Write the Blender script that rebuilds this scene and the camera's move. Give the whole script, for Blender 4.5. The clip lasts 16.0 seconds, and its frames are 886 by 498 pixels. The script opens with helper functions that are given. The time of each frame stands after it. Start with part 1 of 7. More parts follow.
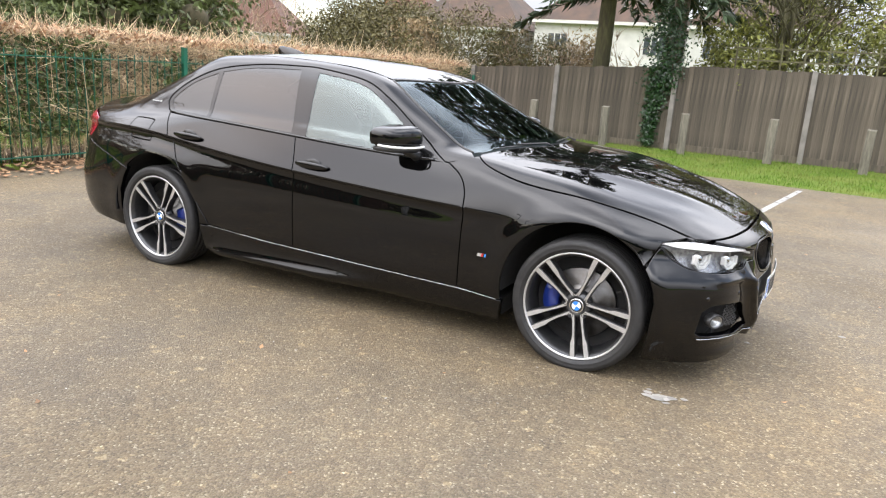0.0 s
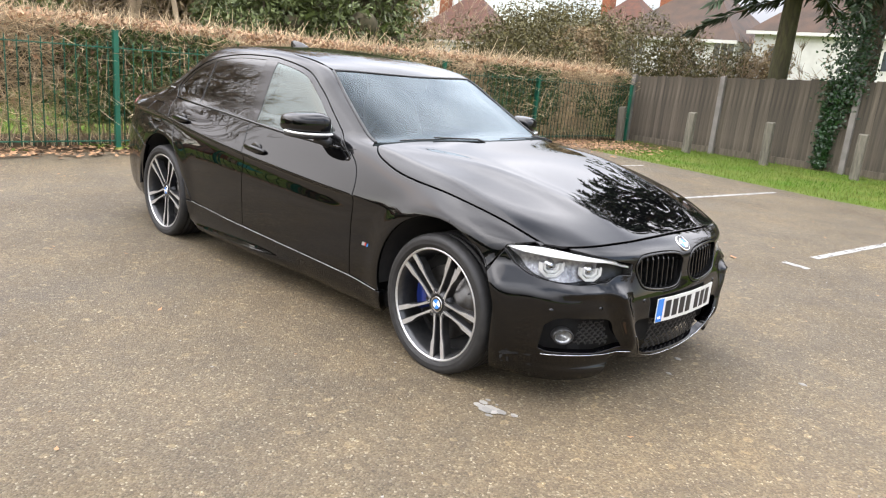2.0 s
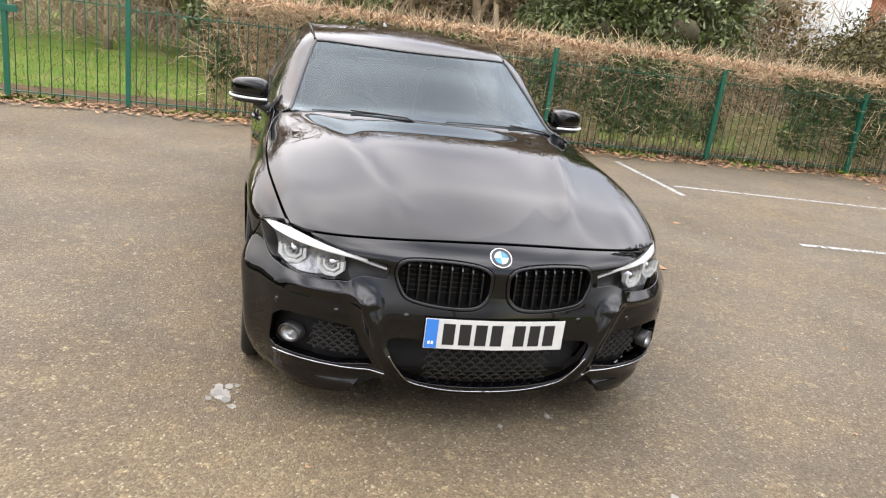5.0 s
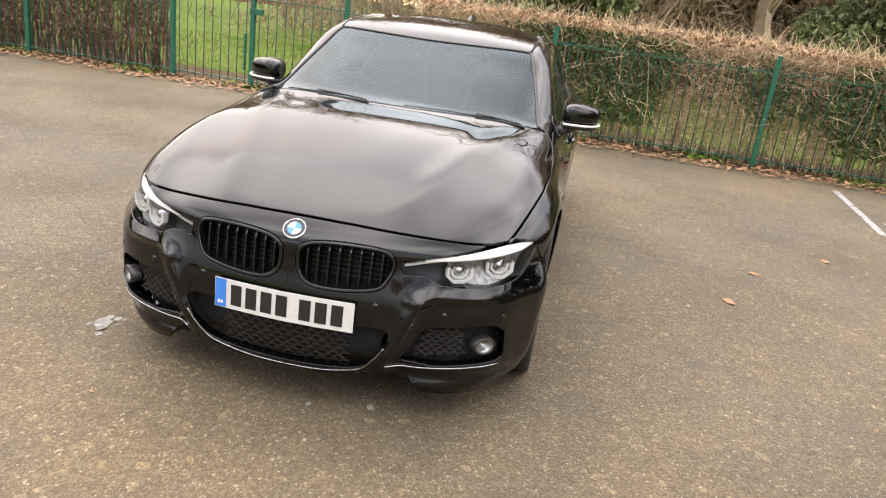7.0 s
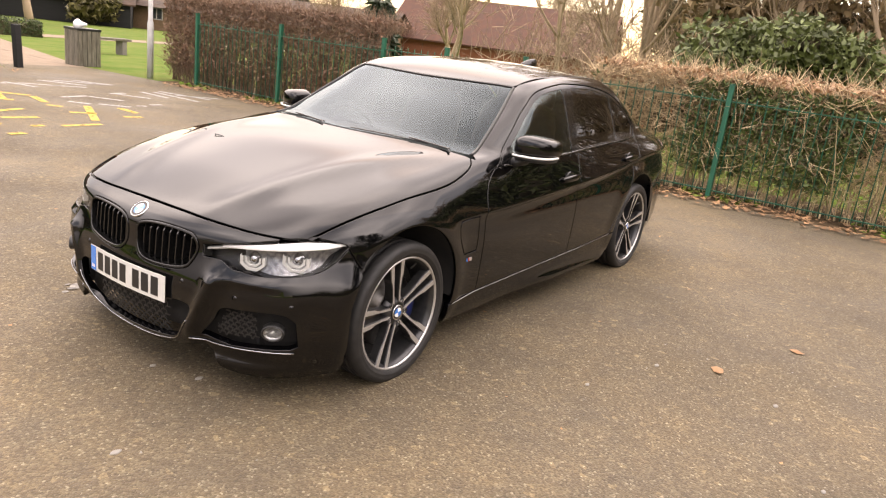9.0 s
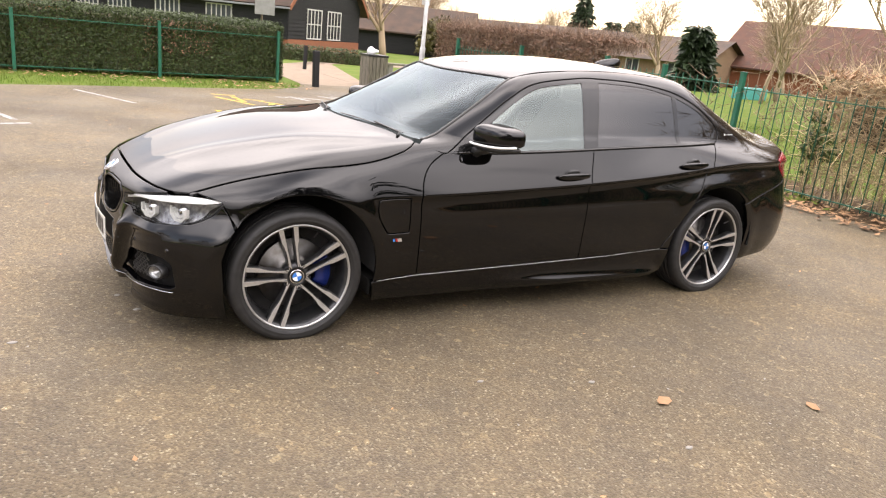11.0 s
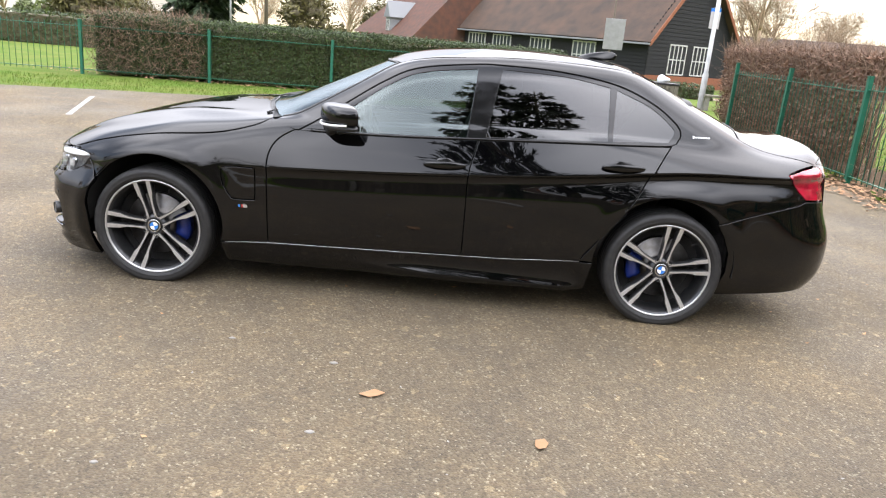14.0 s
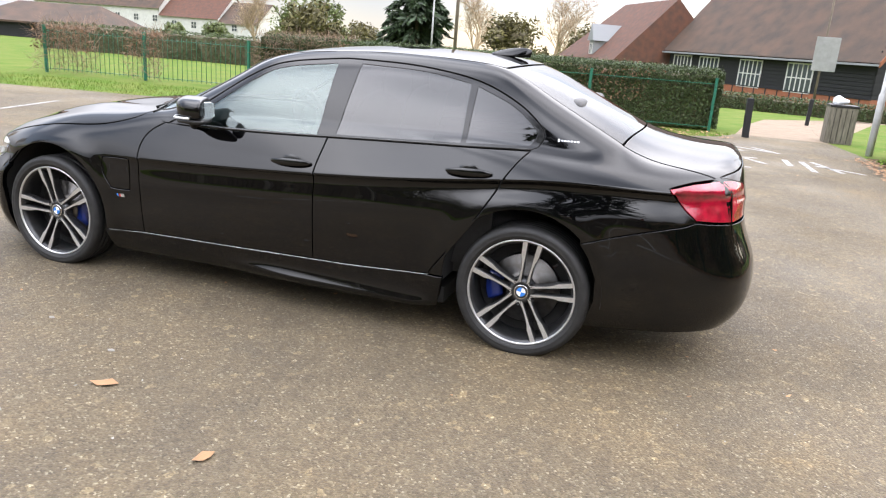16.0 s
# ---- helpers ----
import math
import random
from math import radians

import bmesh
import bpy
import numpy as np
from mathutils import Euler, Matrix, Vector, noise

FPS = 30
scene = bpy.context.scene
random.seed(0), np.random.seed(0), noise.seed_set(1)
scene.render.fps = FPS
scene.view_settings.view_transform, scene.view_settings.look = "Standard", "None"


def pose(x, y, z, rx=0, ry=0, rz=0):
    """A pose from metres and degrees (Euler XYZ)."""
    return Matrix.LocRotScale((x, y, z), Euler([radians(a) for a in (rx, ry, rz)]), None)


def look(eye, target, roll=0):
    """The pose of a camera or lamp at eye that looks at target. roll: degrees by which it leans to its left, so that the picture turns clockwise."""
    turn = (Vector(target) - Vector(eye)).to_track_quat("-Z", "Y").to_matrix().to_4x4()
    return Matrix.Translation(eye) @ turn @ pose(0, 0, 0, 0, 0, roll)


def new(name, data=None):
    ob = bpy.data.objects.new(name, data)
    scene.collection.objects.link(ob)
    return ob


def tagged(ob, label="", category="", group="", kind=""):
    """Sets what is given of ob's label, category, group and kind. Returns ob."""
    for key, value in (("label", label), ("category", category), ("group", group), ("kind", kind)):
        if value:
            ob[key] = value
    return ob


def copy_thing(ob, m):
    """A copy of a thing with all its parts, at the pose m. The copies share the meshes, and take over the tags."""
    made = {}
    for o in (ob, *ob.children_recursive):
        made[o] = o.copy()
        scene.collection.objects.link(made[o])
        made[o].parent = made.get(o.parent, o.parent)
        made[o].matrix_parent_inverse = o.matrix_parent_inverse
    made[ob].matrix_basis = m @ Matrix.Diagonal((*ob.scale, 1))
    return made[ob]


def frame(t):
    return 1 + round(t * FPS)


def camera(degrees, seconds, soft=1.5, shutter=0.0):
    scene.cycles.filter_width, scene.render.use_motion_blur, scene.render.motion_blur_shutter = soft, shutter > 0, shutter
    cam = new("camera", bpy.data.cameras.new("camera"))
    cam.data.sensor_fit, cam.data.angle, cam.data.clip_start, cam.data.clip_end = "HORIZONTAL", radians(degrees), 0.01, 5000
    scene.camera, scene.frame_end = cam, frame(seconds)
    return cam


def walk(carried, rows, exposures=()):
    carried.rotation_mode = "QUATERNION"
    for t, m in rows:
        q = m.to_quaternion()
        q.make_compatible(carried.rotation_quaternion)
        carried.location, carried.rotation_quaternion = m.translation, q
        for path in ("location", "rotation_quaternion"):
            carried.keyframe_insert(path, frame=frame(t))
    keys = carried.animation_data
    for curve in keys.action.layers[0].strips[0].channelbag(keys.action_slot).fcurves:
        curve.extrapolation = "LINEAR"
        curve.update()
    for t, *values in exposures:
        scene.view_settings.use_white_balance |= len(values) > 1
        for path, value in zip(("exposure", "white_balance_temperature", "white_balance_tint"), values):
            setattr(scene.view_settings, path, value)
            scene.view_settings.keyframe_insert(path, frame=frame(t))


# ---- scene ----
cam = camera(62.8, 16.0, 1.2)
PATH = [
    (0, (2.335, -4.08, 1.379), (1.447, -2.354, 0.895), 4.0),
    (0.5, (2.643, -3.871, 1.402), (1.648, -2.206, 0.915), 4.3),
    (1, (3.03, -3.658, 1.404), (1.913, -2.073, 0.917), 4.5),
    (1.5, (3.314, -3.397, 1.379), (2.099, -1.887, 0.886), 4.8),
    (2, (3.608, -3.109, 1.401), (2.26, -1.719, 0.901), 5.3),
    (2.5, (3.894, -2.774, 1.41), (2.427, -1.514, 0.9), 5.7),
    (3, (4.059, -2.412, 1.402), (2.577, -1.17, 0.89), 5.7),
    (3.5, (4.231, -2.066, 1.415), (2.716, -0.864, 0.907), 5.6),
    (4, (4.335, -1.706, 1.418), (2.699, -0.684, 0.891), 6.3),
    (4.2, (4.348, -1.551, 1.409), (2.659, -0.623, 0.874), 6.6),
    (6.3, (4.557, 0.337, 1.486), (2.659, 0.224, 0.866), 7.6),
    (6.5, (4.533, 0.505, 1.49), (2.641, 0.327, 0.866), 7.6),
    (7, (4.408, 0.9, 1.492), (2.536, 0.597, 0.857), 7.6),
    (7.5, (4.297, 1.312, 1.483), (2.49, 0.74, 0.845), 7.8),
    (8, (4.166, 1.751, 1.491), (2.439, 0.977, 0.845), 7.7),
    (8.5, (4.023, 2.167, 1.521), (2.336, 1.279, 0.915), 7.4),
    (9, (3.854, 2.63, 1.513), (2.241, 1.585, 0.959), 7.2),
    (9.5, (3.631, 3.021, 1.488), (2.147, 1.797, 0.939), 7.0),
    (9.7, (3.503, 3.169, 1.493), (2.084, 1.873, 0.939), 7.0),
    (11.8, (1.849, 4.304, 1.506), (1.098, 2.541, 0.935), 5.7),
    (12, (1.699, 4.359, 1.483), (0.996, 2.576, 0.912), 5.7),
    (12.5, (1.249, 4.516, 1.486), (0.68, 2.685, 0.918), 5.5),
    (13, (0.761, 4.694, 1.464), (0.342, 2.821, 0.9), 5.2),
    (13.5, (0.273, 4.737, 1.467), (0.02, 2.835, 0.903), 5.1),
    (14, (-0.195, 4.684, 1.472), (-0.195, 2.767, 0.904), 5.0),
    (14.5, (-0.685, 4.561, 1.48), (-0.504, 2.652, 0.912), 4.8),
    (15, (-1.117, 4.393, 1.472), (-0.835, 2.494, 0.91), 4.7),
    (15.5, (-1.579, 4.255, 1.465), (-1.144, 2.384, 0.91), 4.5),
    (16, (-2.016, 4.116, 1.452), (-1.444, 2.28, 0.902), 4.4),
]
walk(cam, [(t, look(eye, target, roll)) for t, eye, target, roll in PATH],
     [(0, 1.40, 7450, 16), (3.5, 1.22, 7600, 17), (6.5, 1.12, 8100, 18), (8, 1.09, 8800, 22), (9, 1.12, 9300, 26), (9.7, 1.12, 9300, 26), (11.8, 1.31, 7800, 19), (16, 1.36, 7350, 17)])

# ---- light: bright broken cloud, a low veiled sun ----
SUN_EL, SUN_AZ = 32.0, 215.0   # degrees; azimuth anticlockwise from +x
world = bpy.data.worlds.new("sky")
scene.world = world
world.use_nodes = True
wn, wl = world.node_tree.nodes, world.node_tree.links
wn.clear()
w_out = wn.new("ShaderNodeOutputWorld")
w_bg = wn.new("ShaderNodeBackground")
w_sky = wn.new("ShaderNodeTexSky")
w_sky.sky_type = "NISHITA"
w_sky.sun_disc = False
w_sky.sun_elevation = radians(SUN_EL)
w_sky.sun_rotation = radians(90 - SUN_AZ)
w_sky.air_density, w_sky.dust_density, w_sky.ozone_density = 1.0, 0.4, 1.0
w_co = wn.new("ShaderNodeTexCoord")
w_map = wn.new("ShaderNodeMapping")
w_map.inputs["Scale"].default_value = (1.0, 1.0, 1.7)
w_n1 = wn.new("ShaderNodeTexNoise")
w_n1.inputs["Scale"].default_value = 1.5
w_n1.inputs["Detail"].default_value = 1.5
w_n1.inputs["Roughness"].default_value = 0.55
w_ramp = wn.new("ShaderNodeValToRGB")
w_ramp.color_ramp.elements[0].position = 0.36
w_ramp.color_ramp.elements[1].position = 0.56
w_ramp.color_ramp.elements[0].color = (.25, .25, .25, 1)
w_n2 = wn.new("ShaderNodeTexNoise")
w_n2.inputs["Scale"].default_value = 1.8
w_n2.inputs["Detail"].default_value = 1.5
w_cl = wn.new("ShaderNodeValToRGB")
w_cl.color_ramp.elements[0].position, w_cl.color_ramp.elements[0].color = 0.32, (7.0, 8.2, 10.1, 1)
w_cl.color_ramp.elements[1].position, w_cl.color_ramp.elements[1].color = 0.68, (11.6, 13.1, 15.3, 1)
w_mix = wn.new("ShaderNodeMix")
w_mix.data_type = "RGBA"
wl.new(w_co.outputs["Generated"], w_map.inputs["Vector"])
wl.new(w_map.outputs[0], w_n1.inputs["Vector"])
wl.new(w_map.outputs[0], w_n2.inputs["Vector"])
wl.new(w_n1.outputs[0], w_ramp.inputs[0])
wl.new(w_n2.outputs[0], w_cl.inputs[0])
wl.new(w_ramp.outputs[0], w_mix.inputs["Factor"])
wl.new(w_sky.outputs[0], w_mix.inputs["A"])
# an overcast sky is about a third as bright at the horizon as overhead
w_sep = wn.new("ShaderNodeSeparateXYZ")
w_rise = wn.new("ShaderNodeMapRange")
w_rise.inputs["From Min"].default_value, w_rise.inputs["From Max"].default_value = 0.0, 0.75
w_rise.inputs["To Min"].default_value, w_rise.inputs["To Max"].default_value = 0.2, 1.5
w_rise.interpolation_type = "SMOOTHSTEP"
w_dim = wn.new("ShaderNodeMix")
w_dim.data_type, w_dim.blend_type = "RGBA", "MULTIPLY"
w_dim.inputs["Factor"].default_value = 1.0
wl.new(w_co.outputs["Generated"], w_sep.inputs[0])
wl.new(w_sep.outputs["Z"], w_rise.inputs["Value"])
wl.new(w_cl.outputs[0], w_dim.inputs["A"])
wl.new(w_rise.outputs[0], w_dim.inputs["B"])
wl.new(w_dim.outputs["Result"], w_mix.inputs["B"])
wl.new(w_mix.outputs["Result"], w_bg.inputs[0])
w_bg.inputs[1].default_value = 0.15
wl.new(w_bg.outputs[0], w_out.inputs[0])

sun = new("sun", bpy.data.lights.new("sun", "SUN"))
sun.data.energy, sun.data.angle, sun.data.color = 0.7, radians(110), (1.0, 0.95, 0.87)
sun.matrix_world = look((0, 0, 0), (-math.cos(radians(SUN_AZ)) * math.cos(radians(SUN_EL)),
                                    -math.sin(radians(SUN_AZ)) * math.cos(radians(SUN_EL)), -math.sin(radians(SUN_EL))))

# ---- materials ----
def material(name, color, rough=0.5, metal=0.0, vary=None, scale=8.0, bump=0.0, bump_scale=60.0, coat=0.0, island=0.0,
             each=0.0, detail=6.0, stretch=(1, 1, 1), spec=0.5):
    """A node material: a base colour mixed with a second one (vary) by noise, fine relief, and shades by piece or island."""
    m = bpy.data.materials.new(name)
    m.use_nodes = True
    n, l = m.node_tree.nodes, m.node_tree.links
    b = n["Principled BSDF"]
    b.inputs["Base Color"].default_value = (*color, 1)
    b.inputs["Roughness"].default_value = rough
    b.inputs["Metallic"].default_value = metal
    b.inputs["Specular IOR Level"].default_value = spec
    if coat:
        b.inputs["Coat Weight"].default_value = coat
        b.inputs["Coat Roughness"].default_value = 0.015
    co = n.new("ShaderNodeTexCoord")
    mp = n.new("ShaderNodeMapping")
    mp.inputs["Scale"].default_value = stretch
    l.new(co.outputs["Object"], mp.inputs["Vector"])
    last = None
    if vary:
        t = n.new("ShaderNodeTexNoise")
        t.inputs["Scale"].default_value, t.inputs["Detail"].default_value = scale, detail
        l.new(mp.outputs[0], t.inputs["Vector"])
        r = n.new("ShaderNodeValToRGB")
        r.color_ramp.elements[0].position, r.color_ramp.elements[1].position = 0.35, 0.68
        r.color_ramp.elements[0].color, r.color_ramp.elements[1].color = (*color, 1), (*vary, 1)
        l.new(t.outputs[0], r.inputs[0])
        last = r.outputs[0]
    for amount, node, socket in ((island, "ShaderNodeNewGeometry", "Random Per Island"), (each, "ShaderNodeObjectInfo", "Random")):
        if amount:
            src = n.new(node)
            mr = n.new("ShaderNodeMapRange")
            mr.inputs["To Min"].default_value, mr.inputs["To Max"].default_value = 1 - amount, 1 + amount
            l.new(src.outputs[socket], mr.inputs["Value"])
            hs = n.new("ShaderNodeHueSaturation")
            hs.inputs["Color"].default_value = (*color, 1)
            if last:
                l.new(last, hs.inputs["Color"])
            l.new(mr.outputs[0], hs.inputs["Value"])
            last = hs.outputs[0]
    if last:
        l.new(last, b.inputs["Base Color"])
    if bump:
        t2 = n.new("ShaderNodeTexNoise")
        t2.inputs["Scale"].default_value, t2.inputs["Detail"].default_value = bump_scale, 5
        l.new(mp.outputs[0], t2.inputs["Vector"])
        bp = n.new("ShaderNodeBump")
        bp.inputs["Strength"].default_value, bp.inputs["Distance"].default_value = bump, 0.02
        l.new(t2.outputs[0], bp.inputs["Height"])
        l.new(bp.outputs[0], b.inputs["Normal"])
    return m


def glass(name, tint, rough=0.0, ior=1.5, mirror_tint=(1, 1, 1)):
    """A thin pane: clear or tinted see-through with the mirror image that its angle gives."""
    m = bpy.data.materials.new(name)
    m.use_nodes = True
    n, l = m.node_tree.nodes, m.node_tree.links
    n.clear()
    out, mix, tr, gl, lw, pw, mr = [n.new("ShaderNode" + k) for k in ("OutputMaterial", "MixShader", "BsdfTransparent", "BsdfGlossy", "LayerWeight", "Math", "MapRange")]
    tr.inputs[0].default_value = (*tint, 1)
    gl.inputs["Color"].default_value = (*mirror_tint, 1)
    gl.inputs["Roughness"].default_value = rough
    lw.inputs["Blend"].default_value = 0.5
    pw.operation = "POWER"
    pw.inputs[1].default_value = 5.0
    mr.inputs["To Min"].default_value, mr.inputs["To Max"].default_value = ((ior - 1) / (ior + 1)) ** 2, 1.0
    l.new(lw.outputs["Facing"], pw.inputs[0])
    l.new(pw.outputs[0], mr.inputs["Value"])
    l.new(mr.outputs[0], mix.inputs[0])
    l.new(tr.outputs[0], mix.inputs[1])
    l.new(gl.outputs[0], mix.inputs[2])
    l.new(mix.outputs[0], out.inputs[0])
    return m


M_PAINT = material("black_paint", (0.0009, 0.0009, 0.0011), 0.35, coat=1.0, vary=(0.0014, 0.0014, 0.0017), scale=400, spec=0.0)
M_PAINT.node_tree.nodes["Principled BSDF"].inputs["Coat IOR"].default_value = 1.5
M_SATIN = material("black_plastic", (0.012, 0.012, 0.012), 0.42, vary=(0.02, 0.02, 0.02), scale=50, bump=0.05, bump_scale=900)
M_GLOSSBLACK = material("gloss_black_trim", (0.006, 0.006, 0.006), 0.08)
M_RUBBER = material("rubber", (0.00952, 0.00952, 0.00952), 0.62, vary=(0.0177, 0.017, 0.0163), scale=30, bump=0.08, bump_scale=300)
M_WELL = material("wheel_well_felt", (0.008, 0.008, 0.008), 0.9, vary=(0.014, 0.013, 0.012), scale=20)
M_ALLOY = material("machined_alloy", (0.616, 0.616, 0.607), 0.32, 0.75, vary=(0.53, 0.53, 0.522), scale=90)
M_ALLOYDARK = material("dark_grey_alloy", (0.0525, 0.0539, 0.056), 0.35, 0.7, vary=(0.07, 0.07, 0.07), scale=40)
M_STEEL = material("brake_steel", (0.144, 0.14, 0.135), 0.38, 1.0, vary=(0.09, 0.081, 0.072), scale=25)
M_BLUECAL = material("blue_caliper", (0.003, 0.016, 0.13), 0.35, coat=0.4)
M_LAMPRING = material("frosted_ring", (0.50, 0.50, 0.48), 0.3)
M_REFLECT = material("lamp_reflector", (0.30, 0.30, 0.305), 0.32, 0.7, vary=(0.12, 0.12, 0.13), scale=60)
M_FOGCUP = material("fog_lamp_reflector", (0.45, 0.45, 0.44), 0.3, 0.9, vary=(0.25, 0.25, 0.25), scale=120)
M_SMOKE = material("smoked_chrome", (0.4, 0.4, 0.41), 0.16, 1.0)
M_CHROME = material("chrome", (0.82, 0.82, 0.83), 0.08, 1.0)
M_LAMPGREY = material("lamp_inner_grey", (0.00882, 0.00882, 0.00945), 0.3, 0.3)
M_LAMPWHITE = material("lamp_light_guide", (0.78, 0.79, 0.78), 0.3)
M_BADGEBLUE = material("badge_blue", (0.02, 0.2, 0.62), 0.2, coat=0.5)
M_BADGEWHITE = material("badge_white", (0.8, 0.82, 0.84), 0.25, coat=0.5)
M_PLATE = material("plate_white", (0.632, 0.632, 0.597), 0.35, vary=(0.58, 0.58, 0.546), scale=30)
M_INK = material("black_ink", (0.015, 0.015, 0.016), 0.4)
M_REDSTRIPE = material("red_stripe", (0.5, 0.02, 0.02), 0.4)
M_RED = material("red_lamp_lens", (0.40, 0.004, 0.026), 0.12, coat=1.0, vary=(0.2, 0.003, 0.014), scale=22)
M_SEAT = material("dark_leather", (0.018, 0.018, 0.019), 0.5, vary=(0.028, 0.027, 0.027), scale=30, bump=0.1, bump_scale=400)
M_DASH = material("dashboard_plastic", (0.022, 0.022, 0.023), 0.55, vary=(0.03, 0.03, 0.03), scale=40)
# reflections tinted blue and green, putting the sky's hue into the glass colour
M_GLASS = glass("clear_car_glass", (0.21, 0.255, 0.26), ior=1.5, mirror_tint=(.74, .86, .92))
M_SIDEGLASS = glass("side_glass", (0.25, 0.31, 0.30), ior=2.05, mirror_tint=(.84, .95, .92))
M_TINT = glass("privacy_glass", (0.03, 0.032, 0.035), ior=1.75)
M_REARGLASS = glass("rear_screen_glass", (0.03, 0.032, 0.035), ior=1.45)
M_LENS = glass("clear_lamp_cover", (0.95, 0.96, 0.96), ior=1.2)


def asphalt_material():
    """Worn car-park asphalt: brown-grey binder, pale and dark chippings, stains and damp patches."""
    m = bpy.data.materials.new("asphalt")
    m.use_nodes = True
    n, l = m.node_tree.nodes, m.node_tree.links
    b = n["Principled BSDF"]
    co = n.new("ShaderNodeTexCoord")

    def noise_tex(scale, detail=4, rough=0.5):
        t = n.new("ShaderNodeTexNoise")
        t.inputs["Scale"].default_value, t.inputs["Detail"].default_value, t.inputs["Roughness"].default_value = scale, detail, rough
        l.new(co.outputs["Object"], t.inputs["Vector"])
        return t

    def ramp(src, *stops):
        r = n.new("ShaderNodeValToRGB")
        e = r.color_ramp.elements
        while len(e) < len(stops):
            e.new(0.5)
        for q, (pos, c) in zip(e, stops):
            q.position, q.color = pos, (*c, 1)
        l.new(src, r.inputs[0])
        return r.outputs[0]

    def mix(kind, f, a, c):
        x = n.new("ShaderNodeMix")
        x.data_type, x.blend_type = "RGBA", kind
        for key, val in (("Factor", f), ("A", a), ("B", c)):
            if isinstance(val, float):
                x.inputs[key].default_value = val
            else:
                l.new(val, x.inputs[key])
        return x.outputs["Result"]

    vor = n.new("ShaderNodeTexVoronoi")
    vor.inputs["Scale"].default_value = 125
    l.new(co.outputs["Object"], vor.inputs["Vector"])
    sep = n.new("ShaderNodeSeparateColor")
    l.new(vor.outputs["Color"], sep.inputs[0])
    stones = ramp(sep.outputs[0], (0.0, (0.0666, 0.0488, 0.0290)), (.45, (0.1032, 0.0784, 0.0463)), (.8, (0.1248, 0.0968, 0.0587)), (.96, (0.1548, 0.1264, 0.0813)), (.99, (0.2414, 0.2120, 0.1520)))
    vor2 = n.new("ShaderNodeTexVoronoi")
    vor2.inputs["Scale"].default_value = 34
    l.new(co.outputs["Object"], vor2.inputs["Vector"])
    sep2 = n.new("ShaderNodeSeparateColor")
    l.new(vor2.outputs["Color"], sep2.inputs[0])
    big = ramp(sep2.outputs[1], (0.0, (.9, .9, .9)), (.6, (1, 1, 1)), (.97, (1.1, 1.08, 1.05)), (.992, (1.6, 1.58, 1.5)))
    patch = ramp(noise_tex(.55, 6, .6).outputs[0], (.34, (.78, .78, .80)), (.5, (1, 1, 1)), (.66, (1.22, 1.17, 1.08)))
    dirt = ramp(noise_tex(3.2, 6, .65).outputs[0], (.36, (.84, .83, .82)), (.6, (1.06, 1.04, 1.0)), (.75, (1.2, 1.12, 1.0)))
    c = mix("MULTIPLY", 1.0, stones, big)
    c = mix("MULTIPLY", 1.0, c, patch)
    c = mix("MULTIPLY", 1.0, c, dirt)
    l.new(c, b.inputs["Base Color"])
    rr = n.new("ShaderNodeMapRange")
    l.new(noise_tex(.8, 5).outputs[0], rr.inputs["Value"])
    rr.inputs["From Min"].default_value, rr.inputs["From Max"].default_value = .3, .7
    rr.inputs["To Min"].default_value, rr.inputs["To Max"].default_value = .62, .92
    l.new(rr.outputs[0], b.inputs["Roughness"])
    bump = n.new("ShaderNodeBump")
    bump.inputs["Strength"].default_value, bump.inputs["Distance"].default_value = .75, .006
    l.new(vor.outputs["Distance"], bump.inputs["Height"])
    bump.invert = True
    bump2 = n.new("ShaderNodeBump")
    bump2.inputs["Strength"].default_value, bump2.inputs["Distance"].default_value = .3, .01
    l.new(noise_tex(22, 3).outputs[0], bump2.inputs["Height"])
    l.new(bump.outputs[0], bump2.inputs["Normal"])
    l.new(bump2.outputs[0], b.inputs["Normal"])
    return m


def worn_paint(name, color):
    """Road paint, broken through to the asphalt in places."""
    m = material(name, color, .75)
    n, l = m.node_tree.nodes, m.node_tree.links
    b, out = n["Principled BSDF"], n["Material Output"]
    co, t, r, tr, mx = [n.new("ShaderNode" + k) for k in ("TexCoord", "TexNoise", "ValToRGB", "BsdfTransparent", "MixShader")]
    t.inputs["Scale"].default_value, t.inputs["Detail"].default_value, t.inputs["Roughness"].default_value = 14, 8, .75
    l.new(co.outputs["Object"], t.inputs["Vector"])
    r.color_ramp.elements[0].position, r.color_ramp.elements[1].position = .51, .65
    l.new(t.outputs[0], r.inputs[0])
    l.new(r.outputs[0], mx.inputs[0])
    l.new(b.outputs[0], mx.inputs[1])
    l.new(tr.outputs[0], mx.inputs[2])
    l.new(mx.outputs[0], out.inputs[0])
    return m


M_ASPHALT = asphalt_material()
M_LINE = worn_paint("worn_white_line", (0.30, 0.296, 0.276))
M_YELLOW = worn_paint("worn_yellow_line", (0.448, 0.303, 0.0433))
M_GRASSGROUND = material("grass_ground", (.068, .125, .018), .95, vary=(.125, .145, .038), scale=1.3, bump=.6, bump_scale=40, spec=.08)
M_BLADE = material("grass_blade", (.068, .145, .016), .7, island=.45, vary=(.15, .165, .045), scale=.9, spec=.08)
M_SOIL = material("soil_and_litter", (0.0648, 0.0432, 0.0274), .95, vary=(0.122, 0.0828, 0.0468), scale=9, bump=.8, bump_scale=45, spec=.08)
M_PATH = material("sandy_path", (0.235, 0.17, 0.117), .95, vary=(0.177, 0.131, 0.0914), scale=3, bump=.3, bump_scale=60)
